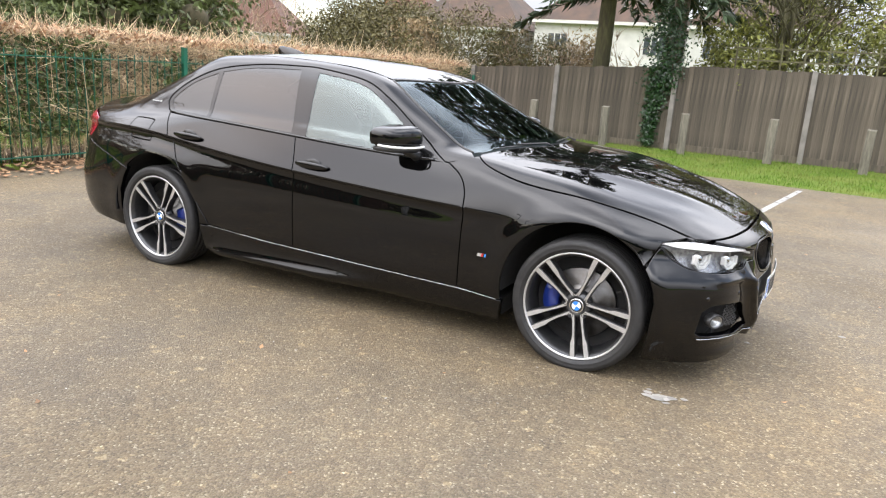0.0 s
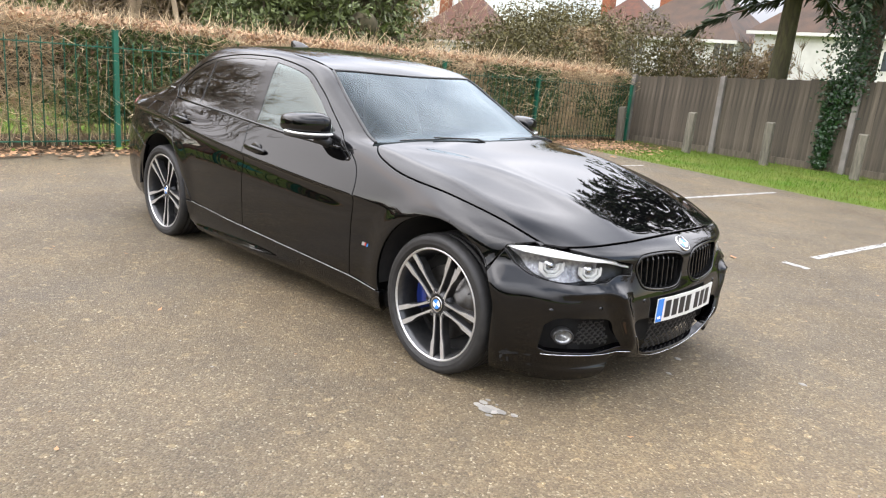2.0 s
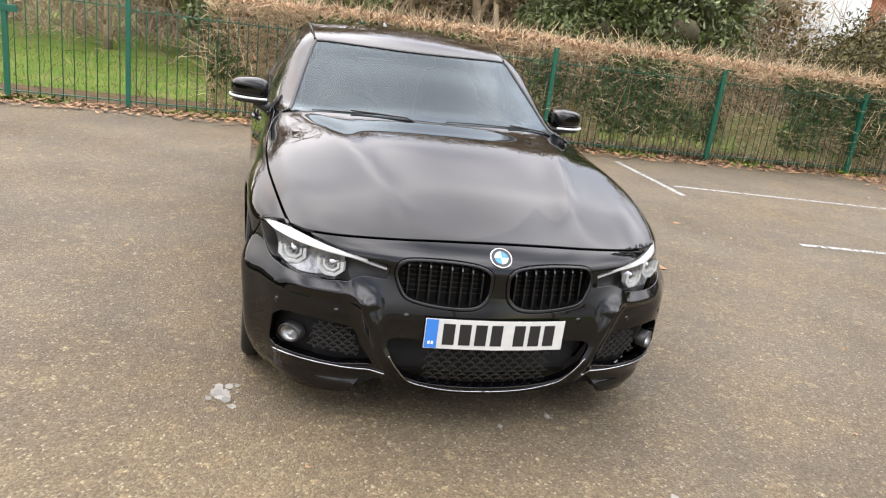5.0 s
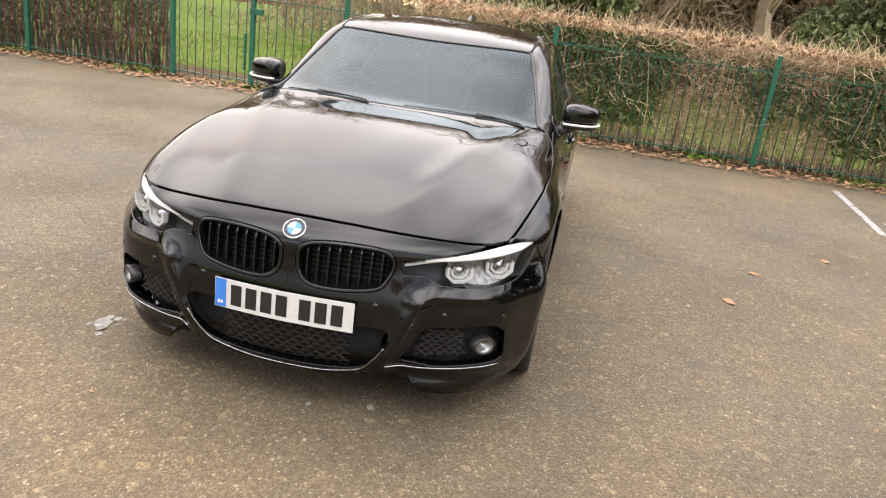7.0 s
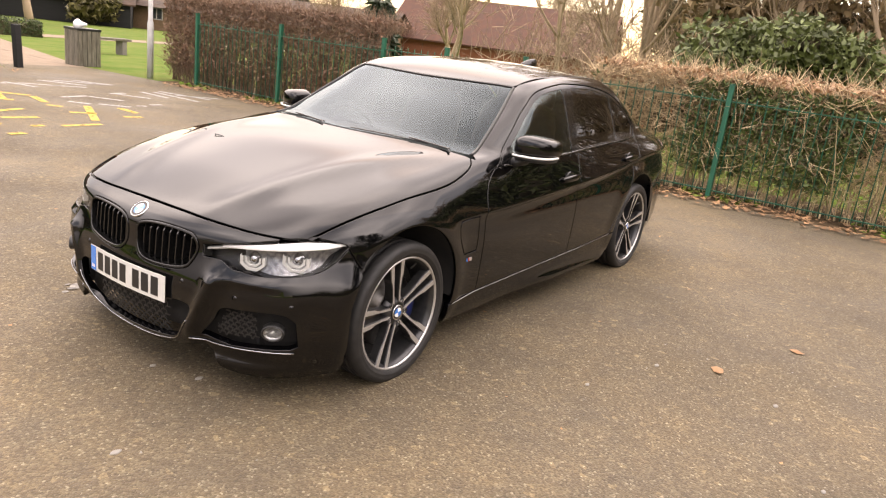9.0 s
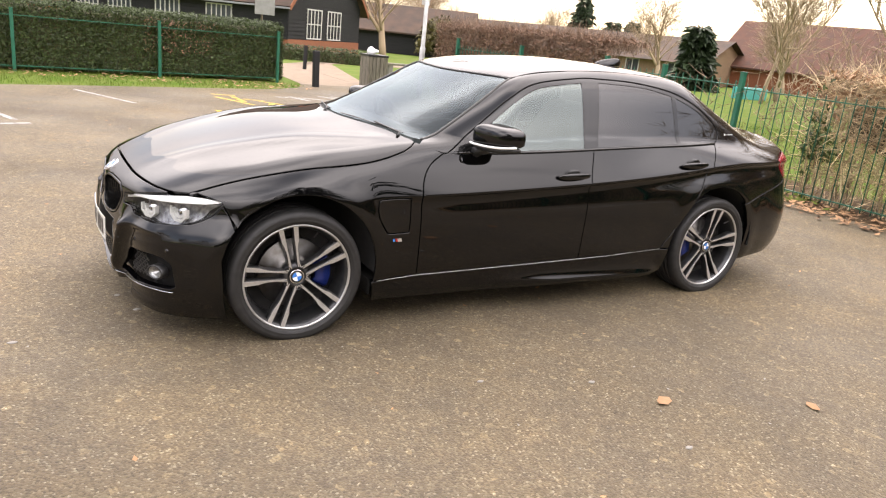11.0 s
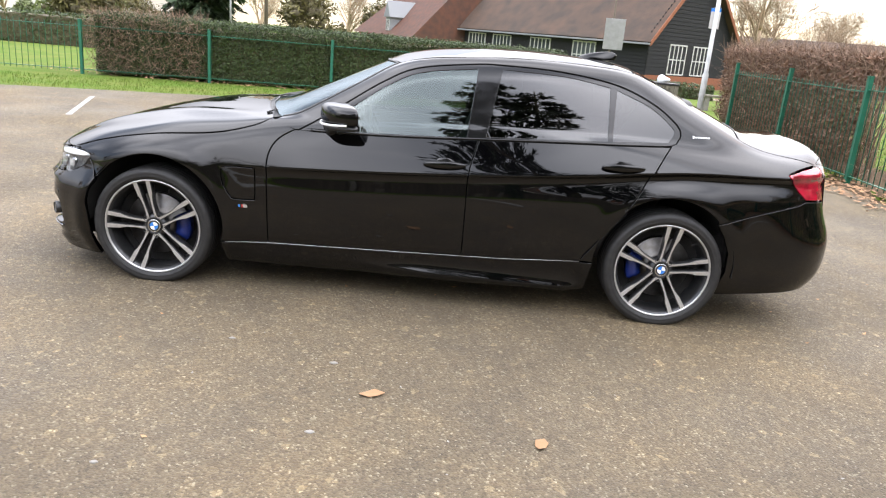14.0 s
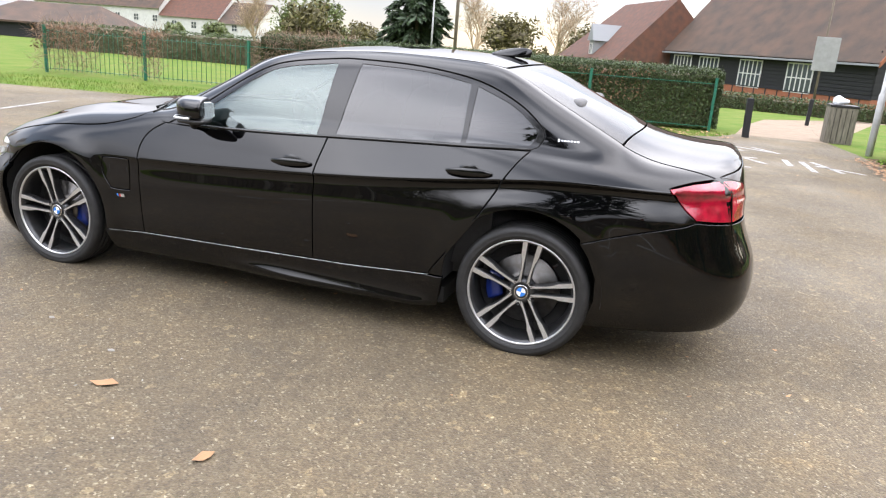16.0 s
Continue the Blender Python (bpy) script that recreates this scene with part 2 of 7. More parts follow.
M_GREEN = material("green_fence_paint", (0.00442, 0.116, 0.0685), .38, vary=(0.00663, 0.094, 0.0553), scale=6)
M_TIMBER = material("weathered_boards", (.118, .096, .070), .85, vary=(.056, .047, .034), scale=3.2, stretch=(6, 6, .6), bump=.4, bump_scale=30, each=.3)
M_POSTWOOD = material("old_bollard_timber", (0.179, 0.162, 0.126), .9, vary=(0.0994, 0.0892, 0.0663), scale=7, stretch=(4, 4, .7), bump=.4, bump_scale=30, each=.12)
M_CONC = material("concrete", (0.22, 0.202, 0.178), .9, vary=(0.159, 0.147, 0.128), scale=6, bump=.2, bump_scale=80)
M_TWIG = material("dry_twigs", (0.54, 0.41, 0.259), .85, island=.55)
M_DRYLEAF = material("dry_brown_leaves", (.36, .21, .12), .75, island=.5)
M_TWIGDARK = material("dark_reddish_twigs", (.22, .145, .10), .85, island=.5)
M_DARKLEAF = material("dull_russet_leaves", (.19, .105, .066), .8, island=.5)
M_HEDGELEAF = material("dark_hedge_leaves", (.068, .098, .024), .5, island=.55)
M_YEW = material("clipped_green_hedge", (0.0352, 0.0574, 0.0122), .6, island=.6)
M_IVY = material("ivy_leaves", (0.0102, 0.0357, 0.0085), .35, island=.5)
# dark tone painted for the shade deep inside hedges and bushes
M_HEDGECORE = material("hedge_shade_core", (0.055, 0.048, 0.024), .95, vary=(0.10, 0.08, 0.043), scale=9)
M_BARK = material("bark", (.13, .10, .07), .9, vary=(.07, .058, .042), scale=9, stretch=(3, 3, .6), bump=.7, bump_scale=18)
M_MOSSBARK = material("mossy_bark", (.12, .115, .055), .9, vary=(.075, .065, .04), scale=6, stretch=(3, 3, .7), bump=.7, bump_scale=18)
M_BAREBARK = material("bare_branches", (.34, .25, .165), .9, island=.35)
M_TANLEAF = material("tan_winter_growth", (.27, .195, .105), .85, island=.45)
M_NEEDLE = material("conifer_fronds", (.022, .042, .015), .6, island=.5)
M_EVERGREEN = material("evergreen_leaves", (.105, .13, .042), .55, island=.55)
M_OLIVE = material("olive_bush_leaves", (.085, .072, .020), .7, island=.5)
M_YELLOWLEAF = material("yellow_green_bush_leaves", (.17, .18, .04), .7, island=.5)
M_RENDERWALL = material("white_render", (.52, .51, .48), .9, vary=(.44, .43, .40), scale=2)
M_ROOFRED = material("clay_tiles", (0.105, 0.039, 0.0215), .85, vary=(0.062, 0.029, 0.019), scale=2.5, bump=.4, bump_scale=12)
M_ROOFBROWN = material("brown_tiles", (.078, .044, .028), .85, vary=(.042, .029, .021), scale=1.1, bump=.5, bump_scale=14)
M_BRICK = material("orange_brick", (0.268, 0.0892, 0.0415), .9, vary=(0.191, 0.0701, 0.0382), scale=9)
M_BUFF = material("buff_brick", (0.255, 0.158, 0.09), .9, vary=(0.188, 0.12, 0.075), scale=7)
M_BLACKBOARD = material("black_weatherboard", (.006, .006, .007), .8, vary=(.011, .011, .012), scale=3, stretch=(.4, .4, 6), bump=.3, bump_scale=6)
M_WINWHITE = material("white_window_paint", (0.49, 0.476, 0.449), .6)
M_PANE = material("dark_window_pane", (.05, .06, .065), .08)
M_GREYMETAL = material("galvanised_grey", (0.286, 0.286, 0.279), .5, .3, vary=(0.231, 0.231, 0.224), scale=5)
M_LEADGREY = material("lead_dormer_grey", (0.21, 0.217, 0.223), .7)
M_LITTER = material("fallen_leaves", (0.288, 0.158, 0.0792), .8, island=.55)
M_CHIP = material("pale_chips", (0.235, 0.223, 0.20), .85, island=.3)

# ---- mesh helpers ----
def mesh_object(name, verts, faces, mat, parent=None, smooth=False, label=""):
    me = bpy.data.meshes.new(name)
    me.from_pydata([tuple(map(float, v)) for v in verts], [], faces)
    me.materials.append(mat)
    if smooth:
        me.shade_smooth()
    me.update()
    ob = new(name, me)
    if parent:
        ob.parent = parent
    if label:
        ob["label"] = label
    return ob


def part(name, bm, mat, parent=None, label="", smooth=False):
    """Links a bmesh as one mesh object under a thing or part."""
    me = bpy.data.meshes.new(name)
    bm.to_mesh(me)
    bm.free()
    me.materials.append(mat)
    if smooth:
        me.shade_smooth()
    ob = new(name, me)
    if parent:
        ob.parent = parent
    if label:
        ob["label"] = label
    return ob


def add_box(bm, x0, y0, z0, x1, y1, z1, bevel=0.0):
    b2 = bmesh.new()
    bmesh.ops.create_cube(b2, size=1.0)
    bmesh.ops.scale(b2, vec=(x1 - x0, y1 - y0, z1 - z0), verts=b2.verts)
    bmesh.ops.translate(b2, vec=((x0 + x1) / 2, (y0 + y1) / 2, (z0 + z1) / 2), verts=b2.verts)
    if bevel:
        bmesh.ops.bevel(b2, geom=b2.edges[:], offset=bevel, segments=2, affect="EDGES", profile=0.7)
    tmp = bpy.data.meshes.new("tmp")
    b2.to_mesh(tmp)
    b2.free()
    bm.from_mesh(tmp)
    bpy.data.meshes.remove(tmp)


def box(x0, y0, z0, x1, y1, z1, bevel=0.0):
    bm = bmesh.new()
    add_box(bm, x0, y0, z0, x1, y1, z1, bevel)
    return bm


def lathe(profile, n=48, axis="y", closed=False):
    """Turns a profile of (radius, height) round an axis; height runs along it."""
    verts, faces = [], []
    k = len(profile)
    for i in range(n):
        c, s = math.cos(2 * math.pi * i / n), math.sin(2 * math.pi * i / n)
        for r, h in profile:
            verts.append({"y": (r * c, h, r * s), "z": (r * c, r * s, h), "x": (h, r * c, r * s)}[axis])
    for i in range(n):
        for j in range(k if closed else k - 1):
            a, b = i * k + j, i * k + (j + 1) % k
            c2, d = ((i + 1) % n) * k + (j + 1) % k, ((i + 1) % n) * k + j
            faces.append((a, b, c2, d))
    return verts, faces


def prism(outline, y0, y1):
    """A solid from a closed outline in (x, z), from y0 to y1."""
    n = len(outline)
    verts = [(x, y0, z) for x, z in outline] + [(x, y1, z) for x, z in outline]
    faces = [tuple(range(n)), tuple(range(2 * n - 1, n - 1, -1))]
    faces += [(i, i + n, (i + 1) % n + n, (i + 1) % n) for i in range(n)]
    return verts, faces


def tube(points, radii, n=6):
    """A tapering tube along points."""
    verts, faces = [], []
    pts = [Vector(p) for p in points]
    for i, p in enumerate(pts):
        d = (pts[min(i + 1, len(pts) - 1)] - pts[max(i - 1, 0)]).normalized()
        u = d.orthogonal().normalized() if i == 0 else (u - d * u.dot(d)).normalized()
        w = d.cross(u)
        for k in range(n):
            a = 2 * math.pi * k / n
            verts.append(p + (u * math.cos(a) + w * math.sin(a)) * radii[i])
    for i in range(len(pts) - 1):
        for k in range(n):
            faces.append((i * n + k, i * n + (k + 1) % n, (i + 1) * n + (k + 1) % n, (i + 1) * n + k))
    faces += [tuple(range(n - 1, -1, -1)), tuple(range((len(pts) - 1) * n, len(pts) * n))]
    return verts, faces


class Soup:
    """Collects many small pieces into one mesh."""

    def __init__(self):
        self.v, self.f = [], []

    def add(self, verts, faces):
        k = len(self.v)
        self.v.extend(verts)
        self.f.extend(tuple(i + k for i in f) for f in faces)

    def object(self, name, mat, parent=None, smooth=False, label=""):
        return mesh_object(name, self.v, self.f, mat, parent, smooth, label)


def empty(name, label, category, at=(0, 0, 0), group="", kind=""):
    ob = new(name)
    ob.location = at
    return tagged(ob, label, category, group, kind)


def blob(c, r, e1=.6, e2=.6, n=20, shape=None):
    """A rounded box or bean: a superellipsoid with its centre and half sizes."""
    def pw(v, e):
        return math.copysign(abs(v) ** e, v)
    verts, faces = [], []
    for i in range(n + 1):
        v = -math.pi / 2 + math.pi * i / n
        for j in range(2 * n):
            u = math.pi * j / n
            p = (pw(math.cos(v), e1) * pw(math.cos(u), e2) * r[0], pw(math.cos(v), e1) * pw(math.sin(u), e2) * r[1], pw(math.sin(v), e1) * r[2])
            if shape:
                p = shape(*p)
            verts.append((p[0] + c[0], p[1] + c[1], p[2] + c[2]))
    for i in range(n):
        for j in range(2 * n):
            faces.append((i * 2 * n + j, i * 2 * n + (j + 1) % (2 * n), (i + 1) * 2 * n + (j + 1) % (2 * n), (i + 1) * 2 * n + j))
    return verts, faces

# ---- planting helpers ----
rng = np.random.default_rng(7)


def fast_mesh(name, v, quads, mat, parent=None, smooth=False, label=""):
    """A mesh from arrays of points and of four- or three-cornered faces."""
    me = bpy.data.meshes.new(name)
    v, quads = np.ascontiguousarray(v, np.float32), np.ascontiguousarray(quads, np.int32)
    n, k = quads.shape
    me.vertices.add(len(v))
    me.vertices.foreach_set("co", v.ravel())
    me.loops.add(n * k)
    me.loops.foreach_set("vertex_index", quads.ravel())
    me.polygons.add(n)
    me.polygons.foreach_set("loop_start", np.arange(0, n * k, k, dtype=np.int32))
    me.polygons.foreach_set("loop_total", np.full(n, k, np.int32))
    me.materials.append(mat)
    me.update(calc_edges=True)
    if smooth:
        me.shade_smooth()
    ob = new(name, me)
    if parent:
        ob.parent = parent
    if label:
        ob["label"] = label
    return ob


def unit(n):
    d = rng.normal(size=(n, 3))
    return d / np.linalg.norm(d, axis=1)[:, None]


def leaf_cloud(name, c, size, mat, parent=None, out=None, long=1.5, spread=.9, label=""):
    """Small folded leaves at the points c; out: the way they face on the whole."""
    n = len(c)
    nrm = unit(n) * spread + (0 if out is None else out)
    nrm /= np.linalg.norm(nrm, axis=1)[:, None] + 1e-9
    a = np.cross(nrm, unit(n))
    a /= np.linalg.norm(a, axis=1)[:, None] + 1e-9
    b = np.cross(nrm, a)
    s = (size * rng.uniform(.6, 1.35, n))[:, None]
    fold = nrm * s * .25
    v = np.stack([c - a * s * long, c - b * s * .55 - fold * .3, c + a * s * long + fold, c + b * s * .55 - fold * .3], 1).reshape(-1, 3)
    q = np.arange(4 * n).reshape(n, 4)
    return fast_mesh(name, v, q, mat, parent, label=label)


def twig_cloud(name, c, way, length, r, mat, parent=None, bend=.25, label=""):
    """Thin bent three-sided twigs that start at c."""
    n = len(c)
    way = way / (np.linalg.norm(way, axis=1)[:, None] + 1e-9)
    ln = (length * rng.uniform(.5, 1.4, n))[:, None]
    side = np.cross(way, unit(n))
    side /= np.linalg.norm(side, axis=1)[:, None] + 1e-9
    s2 = np.cross(way, side)
    mid = c + way * ln * .5 + side * ln * bend * rng.uniform(-1, 1, (n, 1)) * .5
    end = c + way * ln + s2 * ln * bend * rng.uniform(-1, 1, (n, 1))
    rr = (r * rng.uniform(.6, 1.5, n))[:, None]
    rings = []
    for p, k in ((c, 1.0), (mid, .75), (end, .35)):
        for a in (0, 2.094, 4.189):
            rings.append(p + (side * math.cos(a) + s2 * math.sin(a)) * rr * k)
    v = np.stack(rings, 1).reshape(-1, 3)
    base = np.arange(n)[:, None] * 9
    fs = [[i * 3 + j, i * 3 + (j + 1) % 3, (i + 1) * 3 + (j + 1) % 3, (i + 1) * 3 + j] for i in range(2) for j in range(3)]
    q = np.concatenate([base + np.array(f)[None, :] for f in fs])
    return fast_mesh(name, v, q, mat, parent, label=label)


def grass_blades(name, c, h, mat, parent=None, lean=.5):
    n = len(c)
    ang = rng.uniform(0, 6.283, n)
    w = np.stack([np.cos(ang), np.sin(ang), np.zeros(n)], 1)
    tip = unit(n) * lean
    tip[:, 2] = 1
    hh = (h * rng.uniform(.4, 1.4, n))[:, None]
    v = np.stack([c - w * .004, c + w * .004, c + tip * hh], 1).reshape(-1, 3)
    return fast_mesh(name, v, np.arange(3 * n).reshape(n, 3), mat, parent)


def rough_block(name, a, b, width, z0, z1, mat, parent, jitter=.05, cell=.18):
    """An uneven long block along the line a-b (its front), going back by width; the core of a hedge."""
    a, b = Vector((*a, 0)), Vector((*b, 0))
    d = (b - a).normalized()
    back = Vector((d.y, -d.x, 0)) * width
    nu, ring = max(2, int((b - a).length / cell)), []
    prof = [(0, z0), (0, (2 * z0 + z1) / 3), (0, (z0 + 2 * z1) / 3), (.05, z1 - .03), (.3, z1), (.7, z1), (.95, z1 - .03), (1, (z0 + 2 * z1) / 3), (1, (2 * z0 + z1) / 3), (1, z0)]
    v, f = [], []
    for i in range(nu + 1):
        p = a + (b - a) * i / nu
        for k, z in prof:
            j = rng.normal(size=3) * jitter
            v.append((p.x + back.x * k + j[0], p.y + back.y * k + j[1], z + j[2]))
    m = len(prof)
    for i in range(nu):
        for k in range(m - 1):
            f.append((i * m + k, (i + 1) * m + k, (i + 1) * m + k + 1, i * m + k + 1))
    f += [tuple(range(m)), tuple(range(nu * m + m - 1, nu * m - 1, -1))]
    return mesh_object(name, v, f, mat, parent)


def ground_z(x, y):
    """The car park is level; beyond it towards the hall the land falls a little."""
    return -.018 * np.maximum(0, -np.asarray(y) - 13)


def branching(base, height, r, seed, depth=4, spread=.6, up=.25, limbs=3, droop=0.0):
    """Tapering limbs, each splitting in turn; gives soup and the twig ends."""
    rnd = random.Random(seed)
    soup, ends = Soup(), []

    def grow(p, d, ln, rad, lev):
        k = 5 if lev < 2 else 3
        pts, q, dd = [p], p.copy(), d.copy()
        for i in range(k):
            dd = (dd + Vector((rnd.uniform(-1, 1), rnd.uniform(-1, 1), rnd.uniform(-1, 1) + up)) * .13).normalized()
            q = q + dd * ln / k
            pts.append(q.copy())
        soup.add(*tube(pts, [rad * (1 - .55 * i / k) for i in range(k + 1)], (8, 6, 4, 3, 3)[min(lev, 4)]))
        if lev >= depth:
            ends.append((pts[-1], dd))
            return
        for j in range(limbs + (lev > 0) + (lev == 0) * 2):
            t = rnd.uniform(.35, 1.0) if j else 1.0
            s = pts[min(k, max(1, int(t * k)))]
            w = (dd + Vector((rnd.uniform(-1, 1), rnd.uniform(-1, 1), rnd.uniform(-.5, .8) - droop)) * spread * (1.3 if lev == 0 else 1)).normalized()
            grow(s, w, ln * rnd.uniform(.5, .78), rad * rnd.uniform(.36, .55), lev + 1)

    grow(Vector(base), Vector((0, 0, 1)), height * .38, r, 0)
    return soup, ends


def bare_tree(name, base, height, r, seed, label, depth=4, mat=None, **kw):
    t = empty(name, label, "tree", base)
    soup, ends = branching((0, 0, -.1), height, r, seed, depth, **kw)
    soup.object("branchwork", mat or M_BAREBARK, t, True)
    e = np.array([tuple(p) for p, d in ends])
    w = np.array([tuple(d) for p, d in ends])
    rep = 5
    twig_cloud("brushwood", np.repeat(e, rep, 0), np.repeat(w, rep, 0) + unit(len(e) * rep) * .7, height * .085, .006 + height * .0006, mat or M_BAREBARK, t)
    return t


def leafy(name, base, height, width, seed, label, mat, leaf=.06, count=5000, trunk=.12, category="bush", low=.1, clumps=26):
    """A bush or evergreen: stems, and leaves in uneven clumps."""
    g = np.random.default_rng(seed)
    t = empty(name, label, category, base)
    cc = g.normal(size=(clumps, 3))
    cc = cc / np.linalg.norm(cc, axis=1)[:, None] * g.uniform(.25, .92, (clumps, 1)) ** .6
    cc = cc * np.array([width / 2, width / 2, height * (1 - low) / 2]) + np.array([0, 0, height * (1 + low) / 2])
    rad = g.uniform(.16, .3, clumps) * min(width, height)
    which = g.integers(0, clumps, count)
    d = g.normal(size=(count, 3))
    d /= np.linalg.norm(d, axis=1)[:, None]
    p = cc[which] + d * (rad[which] * g.uniform(.2, 1.15, count) ** .5)[:, None]
    p[:, 2] = np.maximum(p[:, 2], .03)
    soup = Soup()
    for c in cc[:12]:
        soup.add(*tube([(g.normal() * .05, g.normal() * .05, -.05), (c[0] * .4, c[1] * .4, c[2] * .5), tuple(c)], [trunk, trunk * .6, trunk * .2], 5))
    soup.object("stems", M_BARK, t, True)
    # solid dark blobs stand in for the shade between the leaf clumps
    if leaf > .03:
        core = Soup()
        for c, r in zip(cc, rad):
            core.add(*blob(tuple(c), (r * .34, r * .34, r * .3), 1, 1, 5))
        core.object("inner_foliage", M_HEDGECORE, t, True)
    leaf_cloud("foliage", p, leaf * 1.5, mat, t, out=d * .7)
    return t


def conifer(name, base, height, width, seed, label, first=.25, trunk=.22, whorls=26, bark=None, dense=1.0, big=1.0):
    """A conifer: trunk, whorls of drooping branches, hanging fronds."""
    g = random.Random(seed)
    t = empty(name, label, "tree", base)
    v, f = tube([(0, 0, -.1), (.05, .03, height * .3), (-.03, .05, height * .65), (0, 0, height)], [trunk, trunk * .8, trunk * .45, .02], 12)
    mesh_object("trunk", v, f, bark or M_BARK, t, True)
    soup, fr, way = Soup(), [], []
    for i in range(whorls):
        u = first + (1 - first) * i / whorls
        z = height * u
        reach = width / 2 * (1 - u) ** .75 / (1 - first) ** .75 + .25
        for k in range(6):
            a = g.uniform(0, 6.283)
            ln = reach * g.uniform(.6, 1.1)
            pts = []
            for j in range(5):
                s = j / 4
                pts.append((ln * s * math.cos(a), ln * s * math.sin(a), z + ln * (.12 * s - .38 * s * s) + g.uniform(-.03, .03)))
            soup.add(*tube(pts, [.035 * (1 - .8 * j / 4) * (.4 + ln / 4) for j in range(5)], 4))
            for j in range(int(ln * 26 * dense)):
                s = g.uniform(.18, 1.0)
                q = (ln * s * math.cos(a), ln * s * math.sin(a), z + ln * (.12 * s - .38 * s * s))
                fr.append(q)
                side = g.choice((-1, 1))
                way.append((math.cos(a + side * g.uniform(.3, 1.1)), math.sin(a + side * g.uniform(.3, 1.1)), g.uniform(-.9, .0)))
    soup.object("branchwork", M_BARK, t, True)
    fr, way = np.array(fr), np.array(way)
    rep = 3
    c, w = np.repeat(fr, rep, 0), np.repeat(way, rep, 0) + unit(len(fr) * rep) * .35
    n = len(c)
    w /= np.linalg.norm(w, axis=1)[:, None]
    ln = rng.uniform(.16, .42, (n, 1)) * big
    sd = np.cross(w, unit(n))
    sd /= np.linalg.norm(sd, axis=1)[:, None]
    sd *= ln * .10 * big ** .5
    verts = np.stack([c, c + w * ln * .5 - sd, c + w * ln + np.array([0, 0, -.05]), c + w * ln * .5 + sd], 1).reshape(-1, 3)
    fast_mesh("frond_growth", verts, np.arange(4 * n).reshape(n, 4), M_NEEDLE, t)
    return t

# ---- ground, surfaces, markings ----
gx = np.array([-400, -150, -70, -40, -25, -15, -8, 0, 8, 15, 25, 40, 70, 150, 400.])
gy = np.array([-400, -200, -120, -80, -60, -45, -35, -25, -18, -13, -8, 0, 8, 16, 40, 120, 400.])
gv = [(x, y, float(ground_z(x, max(y, -120)))) for y in gy for x in gx]
gf = [(j * len(gx) + i, j * len(gx) + i + 1, (j + 1) * len(gx) + i + 1, (j + 1) * len(gx) + i) for j in range(len(gy) - 1) for i in range(len(gx) - 1)]
tagged(mesh_object("ground", gv, gf, M_GRASSGROUND), "rough mown grass reaching away past the car park", "ground", kind="structure")


def sheet(name, pts, z, mat, label, category, thick=.05):
    k = len(pts)
    v = [(x, y, float(ground_z(x, y)) + z) for x, y in pts] + [(x, y, float(ground_z(x, y)) + z - thick) for x, y in pts]
    f = [tuple(range(k)), tuple(range(2 * k - 1, k - 1, -1))] + [(i, i + k, (i + 1) % k + k, (i + 1) % k) for i in range(k)]
    return tagged(mesh_object(name, v, f, mat), label, category, kind="structure")


sheet("car_park", [(-5.2, 9.6), (-4.3, 8.75), (-1.9, 8.3), (.3, 7.85), (3, 7.75), (14, 7.3), (40, 7.0), (40, -4), (14, -6.2), (8, -7.6), (4.7, -8.75), (2.06, -9.75), (-1.87, -10.95),
                   (-2.7, -11.6), (-3.1, -12.6), (-4.9, -12.6), (-5.15, -10.5), (-5.2, 0)][::-1], .012, M_ASPHALT, "worn brown-grey asphalt of the car park with pale chippings", "asphalt")
sheet("fence_verge", [(-5.2, 9.6), (-5.2, -10.5), (-6.9, -10.5), (-6.9, 12.0), (-3.9, 12.0), (-4.3, 8.75)], .006, M_SOIL, "strip of soil and leaf litter under the fence", "soil")
sheet("footpath", [(-3.1, -12.6), (-3.5, -16), (-4.3, -20), (-9, -25), (-30, -30), (-30, -32), (-9, -27), (-5.9, -22), (-5.1, -16), (-4.9, -12.6)], .010, M_PATH, "pale sandy footpath leading past the hedge", "path")


def stroke(x0, y0, x1, y1, w, mat, z=.0165):
    d = Vector((x1 - x0, y1 - y0)).normalized() * w / 2
    v = [(x0 - d.y, y0 + d.x, z), (x0 + d.y, y0 - d.x, z), (x1 + d.y, y1 - d.x, z), (x1 - d.y, y1 + d.x, z)]
    return v, [(0, 1, 2, 3)]


def bay_line(x0, y0, x1, y1, w=.075):
    v, f = stroke(x0, y0, x1, y1, w, M_LINE)
    return tagged(mesh_object("bay_line", v, f, M_LINE), "worn white parking bay line on asphalt", "road marking", "parking bay lines", "structure")


for q in ((-3.13, 3.95, -2.57, 7.86), (-.80, 3.85, -.25, 7.52), (1.60, 3.65, 2.08, 7.5), (3.95, 3.5, 4.4, 7.3), (-4.62, 3.94, -2.6, 3.77), (1.5, 3.21, 1.72, 3.17),
          (3.42, -7.95, 2.60, -5.85), (2.44, -5.62, 2.95, -5.46), (1.80, -9.25, 1.05, -7.80), (7.95, -5.6, 7.3, -3.3), (5.7, -7.2, 4.95, -5.0)):
    bay_line(*q)

